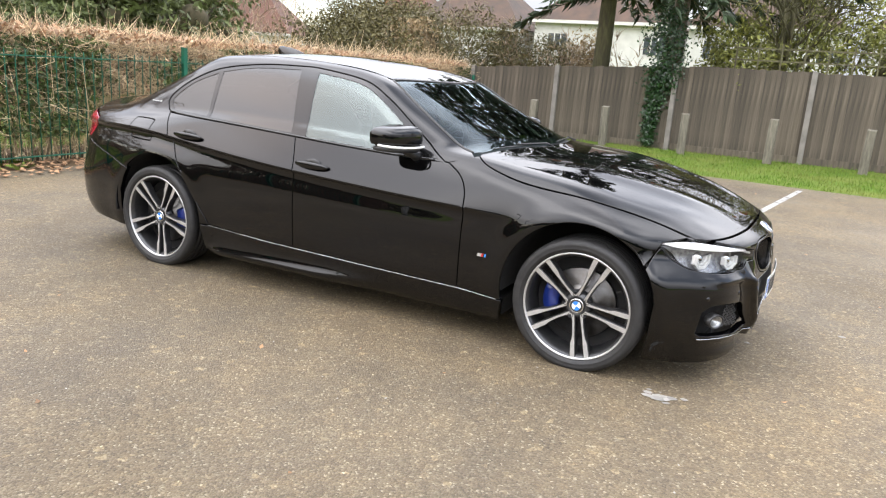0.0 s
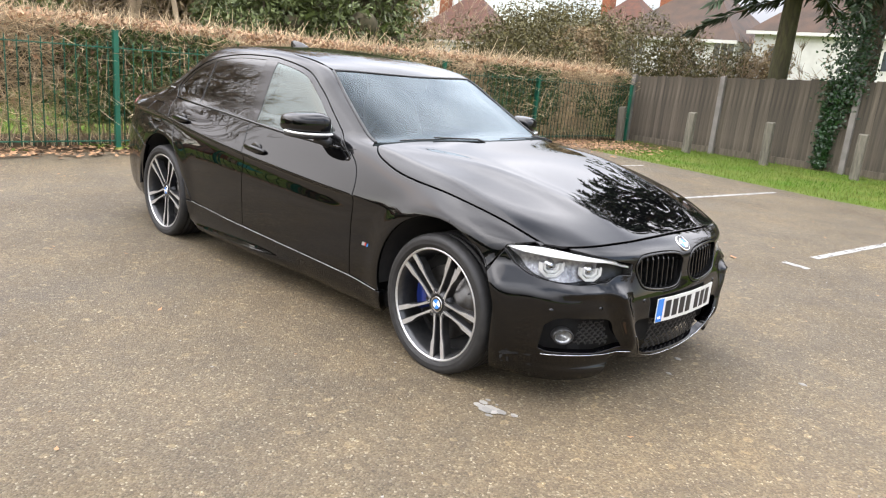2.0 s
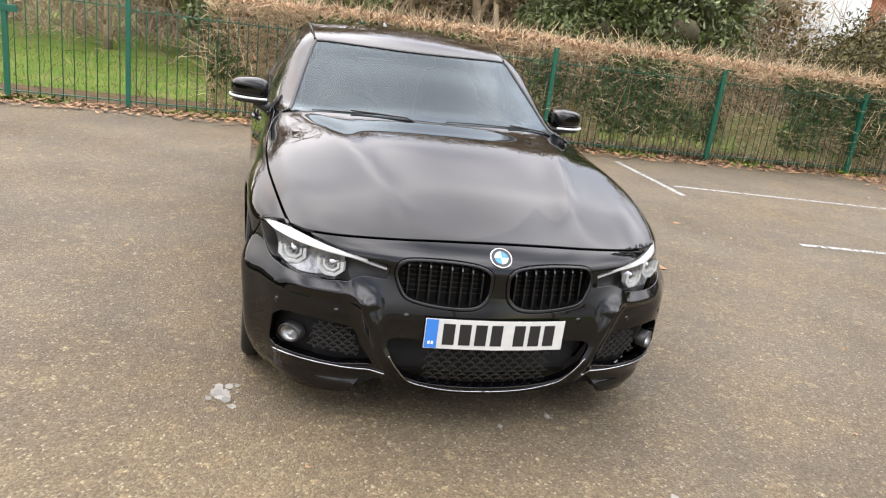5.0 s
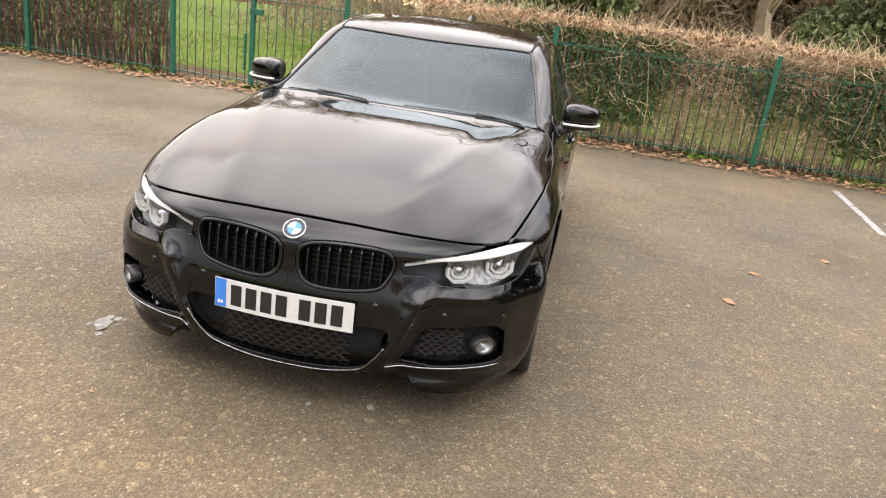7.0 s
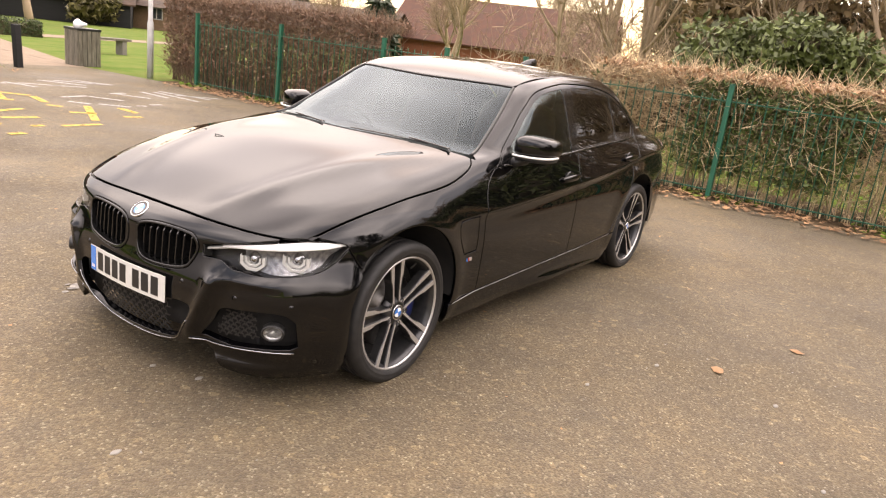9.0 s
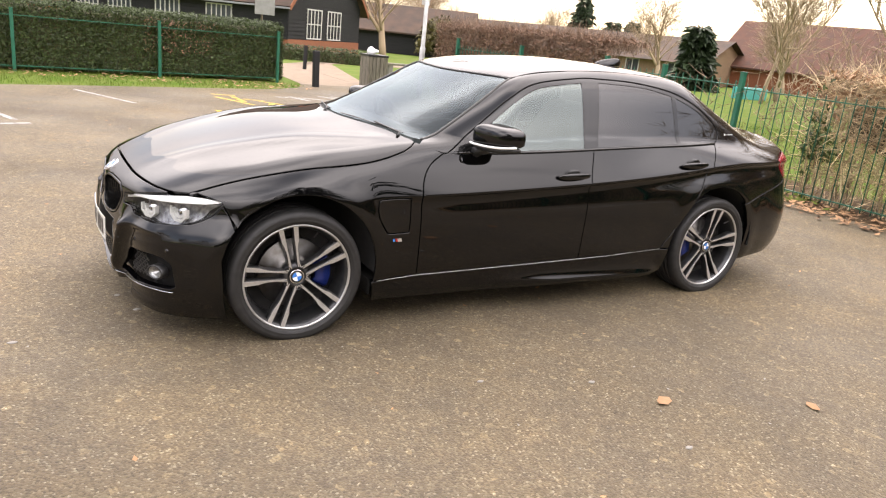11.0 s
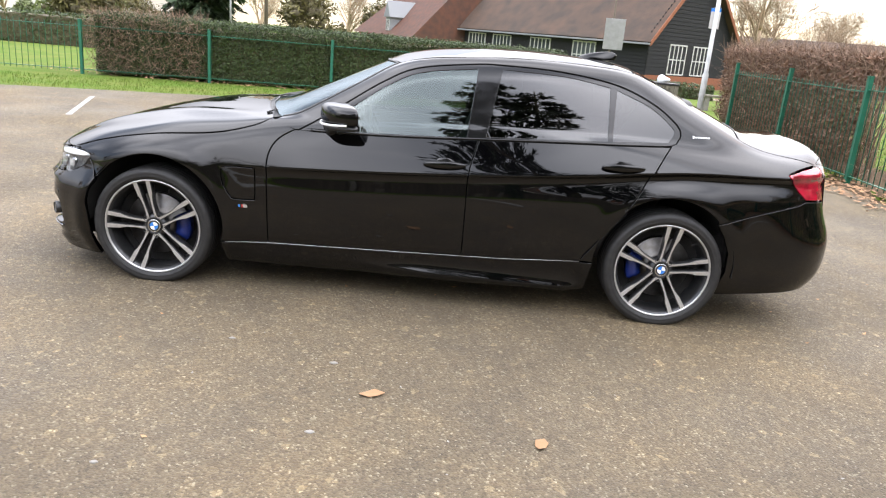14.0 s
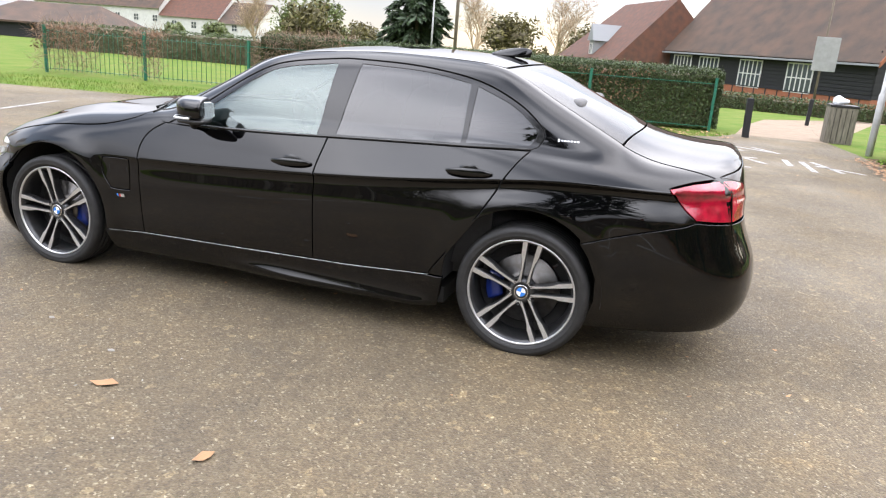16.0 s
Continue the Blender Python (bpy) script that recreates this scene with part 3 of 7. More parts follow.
# the lettered warning beside the gateway, too worn and slanted to read: bars in yellow and white
marks = Soup()
for q in ((-0.41, -9.53, -0.82, -9.44), (-0.40, -9.14, -0.84, -8.20), (-0.73, -9.29, -0.77, -8.60), (-0.86, -9.00, -1.17, -8.81), (-1.07, -8.79, -1.54, -8.20), (-1.24, -8.57, -1.00, -7.82), (-1.00, -7.82, -1.11, -7.78), (-1.54, -8.13, -1.41, -7.54), (-1.31, -7.31, -1.44, -7.16), (-0.05, -7.38, -0.08, -6.90), (-0.08, -6.90, -0.27, -6.77), (-0.27, -6.77, -0.84, -7.00), (0.09, -6.22, 0.29, -5.66), (-0.28, -6.36, -0.70, -6.33), (0.03, -6.01, -0.09, -5.93), (-0.32, -5.76, -0.47, -5.76), (0.13, -5.32, -0.05, -5.34), (-0.65, -5.71, -1.15, -5.74), (-1.27, -6.68, -1.56, -6.54), (-1.80, -7.19, -1.23, -6.01), (-2.16, -6.99, -2.13, -6.51), (-1.76, -6.25, -2.00, -6.20)):
    marks.add(*stroke(*q, .10, M_YELLOW))
tagged(marks.object("yellow_marking", M_YELLOW), "worn yellow painted lettering, no longer readable", "road marking", kind="structure")
marks = Soup()
for q in ((-1.91, -9.74, -2.12, -9.15), (-2.06, -9.63, -2.95, -9.19), (-2.61, -10.08, -3.08, -9.44), (-2.87, -10.07, -3.58, -9.63), (-3.25, -10.18, -3.66, -9.57), (-1.61, -9.59, -1.86, -9.58), (-1.93, -8.07, -2.38, -8.20), (-1.78, -7.63, -1.96, -7.37), (-2.93, -8.49, -3.23, -8.54), (-3.01, -8.43, -3.30, -7.94), (-2.39, -8.14, -2.68, -7.68), (-3.65, -8.75, -3.67, -7.99), (-3.90, -8.72, -3.95, -7.56), (-4.06, -8.82, -4.36, -7.80), (-4.04, -8.38, -4.69, -7.91), (-2.08, -7.38, -2.39, -7.07), (0.72, -6.09, 0.40, -6.18), (-2.56, -7.19, -2.69, -7.14), (-2.84, -7.27, -3.05, -7.29), (0.44, -5.90, 0.31, -5.86)):
    marks.add(*stroke(*q, .09, M_LINE))
tagged(marks.object("white_marking", M_LINE), "worn white painted lettering, no longer readable", "road marking", kind="structure")

# grass blades on the verges
def strewn(n, x0, x1, y0, y1):
    return np.stack([rng.uniform(x0, x1, n), rng.uniform(y0, y1, n), np.zeros(n)], 1)


p = strewn(34000, -5.2, 9, 7.6, 12)
edge = np.interp(p[:, 0], [-5.2, -4.3, -1.9, .3, 3, 14], [9.6, 8.75, 8.3, 7.85, 7.75, 7.3])
p = p[p[:, 1] > edge + rng.normal(0, .06, len(p))]
tagged(grass_blades("verge_grass", p, .055, M_BLADE), "bright green grass along the timber fence", "grass", kind="stuff")
p = strewn(38000, -3, 14, -12.6, -5.5)
edge = np.interp(p[:, 0], [-3, -1.87, 2.06, 4.7, 8, 14], [-11.9, -10.95, -9.75, -8.75, -7.6, -6.2])
p = p[(p[:, 1] < edge + rng.normal(0, .06, len(p))) & (p[:, 1] > edge - 2.6)]
tagged(grass_blades("verge_grass", p, .06, M_BLADE), "grass strip in front of the clipped hedge", "grass", kind="stuff")
p = strewn(26000, -14, -6.6, -12, 4)
tagged(grass_blades("field_grass", p, .05, M_BLADE), "mown green field behind the railings", "grass", kind="stuff")
p = strewn(2500, -5.75, -5.2, -10, 9)
p = p[np.sin(p[:, 1] * 3.1) + rng.normal(0, .5, len(p)) > .6]
tagged(leaf_cloud("weeds", p + np.array([0, 0, .04]), .035, M_BLADE, out=np.array([0, 0, 1.0])), "low green weeds along the fence foot", "weed", kind="stuff")

# fallen leaves and chips
def lying(name, p, size, mat, label, lift=.02):
    p = p.copy()
    p[:, 2] = lift
    tagged(leaf_cloud(name, p, size, mat, out=np.array([0, 0, 3.0]), long=.9, spread=.6), label, "litter", kind="stuff")


a = strewn(2600, -5.7, -4.95, -10, 10)
a[:, 0] += np.abs(rng.normal(0, .12, len(a)))
b = np.stack([rng.normal(-4.6, .5, 900), rng.normal(9.6, .7, 900), np.zeros(900)], 1)
c = strewn(500, -3, 9, -12.2, -11.0)
lying("fallen_leaves", np.concatenate([a, b, c]), .045, M_LITTER, "brown fallen leaves gathered along the edges", .035)
a = strewn(420, -5, 9, -8.5, 7.7)
lying("leaf_scraps", a, .016, M_LITTER, "scraps of dry leaf on the asphalt", .017)
a = strewn(900, -5, 9, -8.5, 7.7)
lying("pale_chips", a, .008, M_CHIP, "pale stone chips lying loose on the asphalt", .016)
for x, y, s in ((2.05, .32, .028), (2.12, .10, .02), (2.59, .58, .03), (.25, 1.71, .026), (.76, 1.54, .022), (.24, 2.30, .026), (3.17, 2.57, .03), (.9, 2.6, .02), (-1.0, 3.0, .022)):
    v, f = blob((x, y, .014), (s * .8, s * .5, .005), 1, 1.5, 5)
    tagged(mesh_object("pale_stone", v, f, M_CHIP, None, True), "small pale flat stone on the asphalt", "stone", "loose stones")
for x, y, s, an in ((.045, 1.97, .055, 20), (-.63, 2.25, .045, 70), (1.2, 2.9, .04, 140), (-1.3, 2.9, .05, 10), (-5.0, 2.4, .08, 30), (-5.05, 1.9, .06, 100), (-4.95, 3.3, .06, 60)):
    v = [(-s, 0, .004), (-.3 * s, -.6 * s, .008), (.5 * s, -.4 * s, .003), (1.1 * s, .05 * s, .012), (.4 * s, .5 * s, .005), (-.3 * s, .55 * s, .010), (0, 0, .014)]
    ob = tagged(mesh_object("fallen_leaf", v, [(0, 1, 6), (1, 2, 6), (2, 3, 6), (3, 4, 6), (4, 5, 6), (5, 0, 6)], M_LITTER), "single curled brown leaf on the asphalt", "leaf", "single leaves")
    ob.matrix_world = pose(x, y, .013, 0, 0, an)
v, f = [], []
for k in range(26):
    a, r = rng.uniform(0, 6.283), abs(rng.normal(0, .035))
    s = rng.uniform(.006, .022)
    i = len(v)
    v += [(1.87 + r * 1.4 * math.cos(a) + s * math.cos(t) * 1.4, -.935 + r * math.sin(a) + s * math.sin(t), .0145 + k * .0001) for t in np.linspace(0, 6.283, 7)[:-1]]
    f.append(tuple(range(i, i + 6)))
tagged(mesh_object("pale_splash", v, f, M_CHIP), "pale splash mark on the asphalt", "stain", kind="structure")

# ---- green railings on the line x = -5.5 ----
FX = -5.5


def fence_bay(x0, y0, x1, y1, top=1.27, pitch=.115, category="fence", name="railing_panel", label="green steel railing panel with upright bars", spikes=True):
    """One bay between two posts: two rails and upright bars."""
    bay = empty(name, label, category, (x0, y0, 0), "green railing bays")
    d = Vector((x1 - x0, y1 - y0, 0))
    ln = d.length
    bay.rotation_euler = (0, 0, math.atan2(d.y, d.x))
    for z in (.10, top - .07):
        part("rail", box(.03, -.02, z - .006, ln - .03, .02, z + .006, .002), M_GREEN, bay)
    n = int((ln - .1) / pitch)
    me = bpy.data.meshes.new("bar")
    v, f = tube([(0, 0, .05), (0, 0, top - .02), (0, 0, top)], [.0065, .0065, .003], 6)
    me.from_pydata([tuple(q) for q in v], [], f)
    me.materials.append(M_GREEN)
    me.shade_smooth()
    for i in range(n):
        ob = new("bar", me)
        ob.parent = bay
        ob.location = ((i + .75) * ln / (n + .5), 0, 0)
    return bay


def fence_post(x, y, h=1.4, lean=0.0):
    bm = box(-.03, -.03, -.05, .03, .03, h, .006)
    add_box(bm, -.033, -.033, h - .012, .033, .033, h + .006, .004)
    ob = part("fence_post", bm, M_GREEN)
    ob.matrix_world = pose(x, y, 0, 0, lean, 0)
    return tagged(ob, "square green steel fence post", "fence post", "green fence posts")


posts = [12.0, 8.55, 5.9, 3.16, .40, -2.44, -5.02, -7.4, -9.7]
for i, y in enumerate(posts):
    fence_post(FX, y, 1.40 if y < 8 else 1.30, (0.6, -.4, .3)[i % 3])
fence_post(-5.25, 11.6, 1.25)
for a, b in zip(posts, posts[1:]):
    if a == -2.44:
        continue
    fence_bay(FX, b, FX, a)
# the gate bay: two leaves that meet at a latch post
fence_post(FX, -3.80, 1.38)
g1 = fence_bay(FX, -3.80, FX, -2.44, 1.30, .115, "gate", "gate_leaf", "green steel gate leaf, closed, in the railings")
g2 = fence_bay(FX, -5.02, FX, -3.80, 1.30, .115, "gate", "gate_leaf", "green steel gate leaf, closed, in the railings")
part("latch", box(1.18, -.035, 1.02, 1.36, .035, 1.10, .008), M_GREEN, g2)
part("drop_bolt", box(1.10, -.02, .25, 1.13, .02, .75, .005), M_GREEN, g2)

# railings along the clipped hedge
H0, H1 = Vector((-2.75, -12.72)), Vector((13.6, -10.15))
hd = (H1 - H0).normalized()


def along(s, back=0.0):
    p = H0 + hd * s + Vector((hd.y, -hd.x)) * back
    return p.x, p.y


hp = [.2 + 2.62 * k for k in range(7)]
for s in hp:
    fence_post(*along(s, -.02), 1.12)
for k, (a, b) in enumerate(zip(hp, hp[1:])):
    if k >= 4:
        fence_bay(*along(a), *along(b), 1.05)
    else:
        r = empty("hedge_rail", "green rails showing at the hedge face", "fence", (*along(a, -.0), 0), "green railing bays")
        r.rotation_euler = (0, 0, math.atan2(hd.y, hd.x))
        part("rail", box(.03, -.015, .99, 2.59, .015, 1.005, .002), M_GREEN, r)
        part("rail", box(.03, -.015, .09, 2.59, .015, .105, .002), M_GREEN, r)

# ---- timber fence on the line y = 12 ----
WY = 12.0
timber = empty("timber_fence", "weathered grey-brown close-board timber fence with concrete posts", "fence", (0, WY, 0), kind="structure")
wx = [-5.42] + [-3.34 + 2.6 * k for k in range(7)]


def fence_top(x):
    return 1.46 + .055 * (x + 5.5) if x < 0 else 1.76


post_me = None
for x in wx:
    h = fence_top(x) + .03
    bm = box(-.05, -.05, -.05, .05, .05, h, .012)
    bmesh.ops.translate(bm, vec=(x, -.05, 0), verts=bm.verts)
    part("concrete_post", bm, M_CONC, timber)
for a, b in zip(wx, wx[1:]):
    part("gravel_board", box(a + .05, -.02, 0, b - .05, .02, .14, .006), M_TIMBER, timber)
    part("arris_rail", box(a + .05, .02, .45, b - .05, .07, .52, .01), M_TIMBER, timber)
board_meshes = []
for k in range(5):
    bm = box(-.052, -.008 + .0, .0, .052, .008, 1.0, .002)
    for v in bm.verts:
        v.co.y += .006 * (v.co.x / .05)
        v.co.z += random.uniform(-.006, .006) * (v.co.z > .5)
    me = bpy.data.meshes.new("board")
    bm.to_mesh(me)
    bm.free()
    me.materials.append(M_TIMBER)
    board_meshes.append(me)
n_board = 0
for a, b in zip(wx, wx[1:]):
    x = a + .10
    while x < b - .01:
        ob = new("board", board_meshes[n_board % 5])
        ob.parent = timber
        ob.location = (x, random.uniform(-.004, .004), .14)
        ob.scale = (1, 1, fence_top(x) - .14 + random.uniform(-.015, .015))
        x += .098
        n_board += 1
# trellis along the top of its far stretch
trellis = empty("trellis", "thin green-brown trellis on top of the timber fence", "trellis", (0, WY + .12, 0))
for z in (1.93, 2.16):
    part("lath", box(.3, -.01, z, 7, .01, z + .03), M_MOSSBARK, trellis)
for k in range(16):
    part("upright", box(.35 + .42 * k, -.03, 1.7, .38 + .42 * k, -.01, 2.28), M_MOSSBARK, trellis)

# timber bollards on the grass
boll = None
for k in range(9):
    x, y = -5.20 + 1.63 * k, 11.30 - .01 * k
    h = (.76, .82, .81, .80, .84, .80, .81, .79, .82)[k]
    bm = box(-.075, -.055, -.05, .075, .055, h, .012)
    for v in bm.verts:
        if v.co.z > .5:
            v.co.z += .02 * (v.co.y > 0)
    ob = part("timber_bollard", bm, M_POSTWOOD)
    ob.matrix_world = pose(x, y, 0, random.uniform(-2, 2), random.uniform(-2.5, 2.5), random.uniform(-8, 8))
    tagged(ob, "short weathered square timber bollard on the grass", "bollard", "timber bollards")

# ---- hedges ----
def face_points(n, a, b, width, z0, z1, top=.3):
    """Points on the front, the top and the ends of a long block, with the way they face."""
    a, b = np.array(a, float), np.array(b, float)
    d = (b - a) / np.linalg.norm(b - a)
    back = np.array([d[1], -d[0]])
    u = rng.uniform(0, 1, n)
    on_top = rng.uniform(0, 1, n) < top
    w = np.where(on_top, rng.uniform(0, width, n), np.abs(rng.normal(0, .06, n)))
    z = np.where(on_top, z1 + rng.normal(0, .035, n), rng.uniform(z0, z1, n))
    xy = a + np.outer(u, b - a) + np.outer(w, back)
    out = np.where(on_top[:, None], np.array([0, 0, 1.0]), np.array([-back[0], -back[1], .15]))
    return np.column_stack([xy, z]), out


# the brown hornbeam hedge behind the railings
hedge = empty("hedge", "brown winter hedge of dry leaves and bare twigs behind railings", "hedge", (0, 0, 0))
A, B = (-5.50, 12.0), (-5.58, -1.5)
# solid block, coloured as the hedge's inner shade
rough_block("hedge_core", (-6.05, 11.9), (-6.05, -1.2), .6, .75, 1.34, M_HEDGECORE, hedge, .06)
p, o = face_points(14000, A, B, 1.1, .12, 1.5, .35)
twig_cloud("brushwood", p - o * .14, o * .5 + unit(len(p)) + np.array([0, 0, .3]), .26, .0042, M_TWIG, hedge)
p, o = face_points(6500, A, B, .9, .28, 1.5, .12)
twig_cloud("outer_brushwood", p - o * .16, o * .5 + unit(len(p)) * np.array([.8, 1.5, .9]) + np.array([0, 0, .1]), .40, .0046, M_TWIG, hedge)
p, o = face_points(420, A, B, .5, .02, .7, 0)
twig_cloud("stem_growth", p * np.array([1, 1, 0]) + np.array([-.15, 0, .0]), unit(len(p)) * .25 + np.array([0, 0, 1]), .9, .009, M_TWIG, hedge, .12)
p, o = face_points(9000, A, B, 1.1, .45, 1.52, .72)
keep = rng.uniform(0, 1, len(p)) < np.clip((p[:, 2] - .5) / .9, .12, 1)
leaf_cloud("dry_leaves", (p - o * .04)[keep], .03, M_DRYLEAF, hedge, out=o[keep] * .6)
p, o = face_points(34000, A, B, 1.0, .30, 1.42, .1)
green = np.sin(p[:, 1] * 1.7) + np.sin(p[:, 1] * 4.3 + 1) * .6 + np.sin(p[:, 2] * 5 + p[:, 1]) * .5 + rng.normal(0, .3, len(p)) - .5 * (p[:, 2] < .5)
leaf_cloud("green_leaves", (p - o * .02)[green > -.05], .03, M_HEDGELEAF, hedge, out=o[green > -.05] * .7)

# the thin hedge past the gate
hedge2 = empty("hedge", "thin bare reddish-brown hedge behind the railings", "hedge", (0, 0, 0))
A2, B2 = (-5.64, -5.2), (-5.64, -11.0)
p, o = face_points(9000, A2, B2, .9, .1, 1.62, .3)
twig_cloud("brushwood", p - o * .12, o * .3 + unit(len(p)) * .7 + np.array([0, 0, .7]), .3, .0038, M_TWIGDARK, hedge2)
p, o = face_points(9000, A2, B2, .9, .3, 1.64, .4)
leaf_cloud("dry_leaves", p, .026, M_DARKLEAF, hedge2, out=o * .5)
p, o = face_points(500, A2, B2, .5, .02, .5, 0)
twig_cloud("stem_growth", p * np.array([1, 1, 0]) + np.array([-.2, 0, 0]), unit(len(p)) * .2 + np.array([0, 0, 1]), 1.3, .010, M_TWIGDARK, hedge2, .12)
p, o = face_points(700, (-5.66, -1.3), (-5.66, -5.2), .3, .05, 1.3, 0)
p = p[rng.uniform(0, 1, len(p)) < np.where(p[:, 1] > -2.4, .8, .25)]
twig_cloud("loose_brushwood", p, unit(len(p)) + np.array([0, 0, .4]), .32, .004, M_TWIGDARK, hedge2)

# the clipped hedge along the far side
def clipped(name, a, b, width, h, n, label, mat, leaf=.022, z0=.05):
    hg = empty(name, label, "hedge", (0, 0, 0))
    a3, b3 = np.array(a), np.array(b)
    d = (b3 - a3) / np.linalg.norm(b3 - a3)
    bk = np.array([d[1], -d[0]])
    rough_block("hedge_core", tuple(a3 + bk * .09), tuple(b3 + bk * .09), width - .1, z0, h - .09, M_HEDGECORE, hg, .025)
    q, oo = face_points(n, a, b, width, z0, h, .28)
    leaf_cloud("leaves", q + oo * .012, leaf, mat, hg, out=oo * .8)
    a3, b3 = np.array(a), np.array(b)
    d = (b3 - a3) / np.linalg.norm(b3 - a3)
    bk = np.array([d[1], -d[0]])
    for e, sg in ((a3, -1), (b3, 1)):
        m = n // 12
        w = rng.uniform(0, width, m)
        q = np.column_stack([e + np.outer(w, bk) + np.outer(rng.normal(0, .02, m), d), rng.uniform(z0, h, m)])
        leaf_cloud("end_leaves", q, leaf, mat, hg, out=np.tile(np.array([d[0] * sg, d[1] * sg, .1]), (m, 1)))
    return hg


c1 = clipped("hedge", along(.05, .06), along(10.4, .06), 1.1, 1.24, 85000, "neatly clipped dark green hedge along the grass", M_YEW, .0175)
q, oo = face_points(2200, along(8.2, .02), along(10.6, .02), .9, .1, 1.26, .2)
twig_cloud("brushwood", q, oo + unit(len(q)), .2, .004, M_TWIGDARK, c1)
q, oo = face_points(380, along(1.6, .03), along(3.1, .03), .2, .5, 1.15, .1)
leaf_cloud("red_leaves", q + oo * .02, .02, M_DARKLEAF, c1, out=oo)
clipped("low_hedge", (-10.2, -24.6), (-1.5, -27.2), .8, .32, 9000, "low clipped green hedge beyond the path", M_YEW, .03, -.4)
c3 = clipped("far_hedge", (8.5, -24.5), (26, -22.5), 1.2, .95, 9000, "green hedge beyond the side lawn", M_YEW, .035, -.3)
# shrubs on the far-side railings
q, oo = face_points(1500, along(12.6, -.05), along(16.2, -.05), .5, .05, 1.05, .2)
sh = empty("shrub", "bare shrub with some russet leaves growing through the railings", "shrub", (0, 0, 0))
sel = (np.abs(q[:, 0] - 12.6) < 1.0) | (np.abs(q[:, 0] - 10.4) < .45)
twig_cloud("brushwood", q[sel], oo[sel] * .3 + unit(sel.sum()) + np.array([0, 0, .5]), .35, .004, M_TWIGDARK, sh)
leaf_cloud("leaves", q[sel & (q[:, 2] > .5)] + .05, .03, M_DARKLEAF, sh)

# ivy on the timber fence, with its stem
ivy = empty("ivy", "dark green ivy climbing the timber fence to a tree trunk", "ivy", (-1.1, 11.93, 0))
n = 3800
z = rng.uniform(.05, 2.9, n)
wid = np.interp(z, [0, .5, 1.0, 1.5, 1.9, 3], [.13, .14, .2, .34, .42, .4])
cx = np.interp(z, [0, .6, 1.2, 1.8, 3], [-.05, -.05, .03, .15, .05])
p = np.column_stack([cx + rng.normal(0, .5, n) * wid, -rng.uniform(.0, .10, n) - .05 * (z > 1.3), z])
p[:, 1] += np.where(z > 1.75, rng.uniform(-.25, .55, n), 0)
leaf_cloud("leaves", p, .036, M_IVY, ivy, out=np.array([0, -1.0, .3]), long=1.0)
v, f = tube([(0, -.02, 0), (-.03, -.03, .6), (.05, -.03, 1.2), (.12, -.02, 1.8)], [.03, .025, .022, .02], 6)
mesh_object("stem", v, f, M_BARK, ivy, True)

# ---- trees ----
conifer("conifer", (-2.68, 12.95, 0), 13.0, 5.6, 3, "tall dark conifer with a thick trunk and hanging fronds", .28, .21, 27, M_MOSSBARK, .75)
conifer("conifer", (-1.15, 13.3, 0), 14.5, 6.4, 4, "tall dark conifer with an ivy-clad trunk and hanging fronds", .235, .24, 29, M_BARK, .75)
for k, (x, y, h, w) in enumerate(((-5.0, 14.3, 2.5, 2.2), (-3.7, 14.9, 2.3, 1.8), (-6.6, 14.0, 2.9, 2.4))):
    leafy("bush", (x, y, 0), h, w, 140 + k, "thin olive-brown winter bush behind the timber fence", M_TANLEAF if k == 1 else M_OLIVE, .019, 10000, .04)
tr = bare_tree("tree", (1.2, 13.4, 0), 9.0, .16, 11, "leaning many-stemmed tree with mossy limbs behind the fence", 3, M_MOSSBARK, spread=.75, limbs=4)
tr2 = bare_tree("tree", (2.6, 13.8, 0), 8.0, .14, 12, "leaning mossy tree behind the timber fence", 3, M_MOSSBARK, spread=.8, limbs=4)
tr2.rotation_euler = (0, .3, 0)
for k, (x, y, h, w) in enumerate(((.4, 13.3, 3.3, 1.9), (2.0, 14.3, 4.3, 2.6), (3.9, 13.9, 3.8, 2.4), (5.7, 14.6, 4.4, 2.6))):
    leafy("bush", (x, y, 0), h, w, 20 + k, "thin yellow-green bush behind the timber fence", M_YELLOWLEAF, .026, 6500, .04, clumps=40)
for k, (x, y, h, w) in enumerate(((-5.6, 14.2, 2.0, 1.8), (-4.2, 14.6, 2.2, 2.0), (-1.9, 14.5, 2.1, 1.6), (-7.6, 14.8, 2.6, 2.8))):
    bt = bare_tree("shrub", (x, y, 0), h * 1.5, .05, 30 + k, "pale bare garden shrub with fine twigs", 3, None, spread=.9, limbs=3)
for k, (x, y, h, w, m) in enumerate(((-8.6, 11.5, 2.9, 3.0, M_OLIVE), (-9.5, 14.5, 3.4, 3.6, M_OLIVE), (-11.5, 17.5, 3.6, 3.6, M_OLIVE), (-8.3, 13.6, 2.4, 2.0, M_TANLEAF))):
    leafy("bush", (x, y, 0), h, w, 40 + k, "dense olive-brown winter bush behind the hedge", m, .023, 17000, .05)
for k, (x, y, h, w) in enumerate(((-11.6, 8.2, 4.6, 3.6), (-12.0, 6.2, 3.4, 2.6), (-11.4, -1.2, 2.3, 2.4), (-11.2, .5, 2.5, 2.4), (-16.5, 11.5, 6.0, 4.5))):
    leafy("evergreen", (x, y, 0), h, w, 50 + k, "dark evergreen laurel standing behind the hedge", M_EVERGREEN, .038, 10000, .08, "bush")
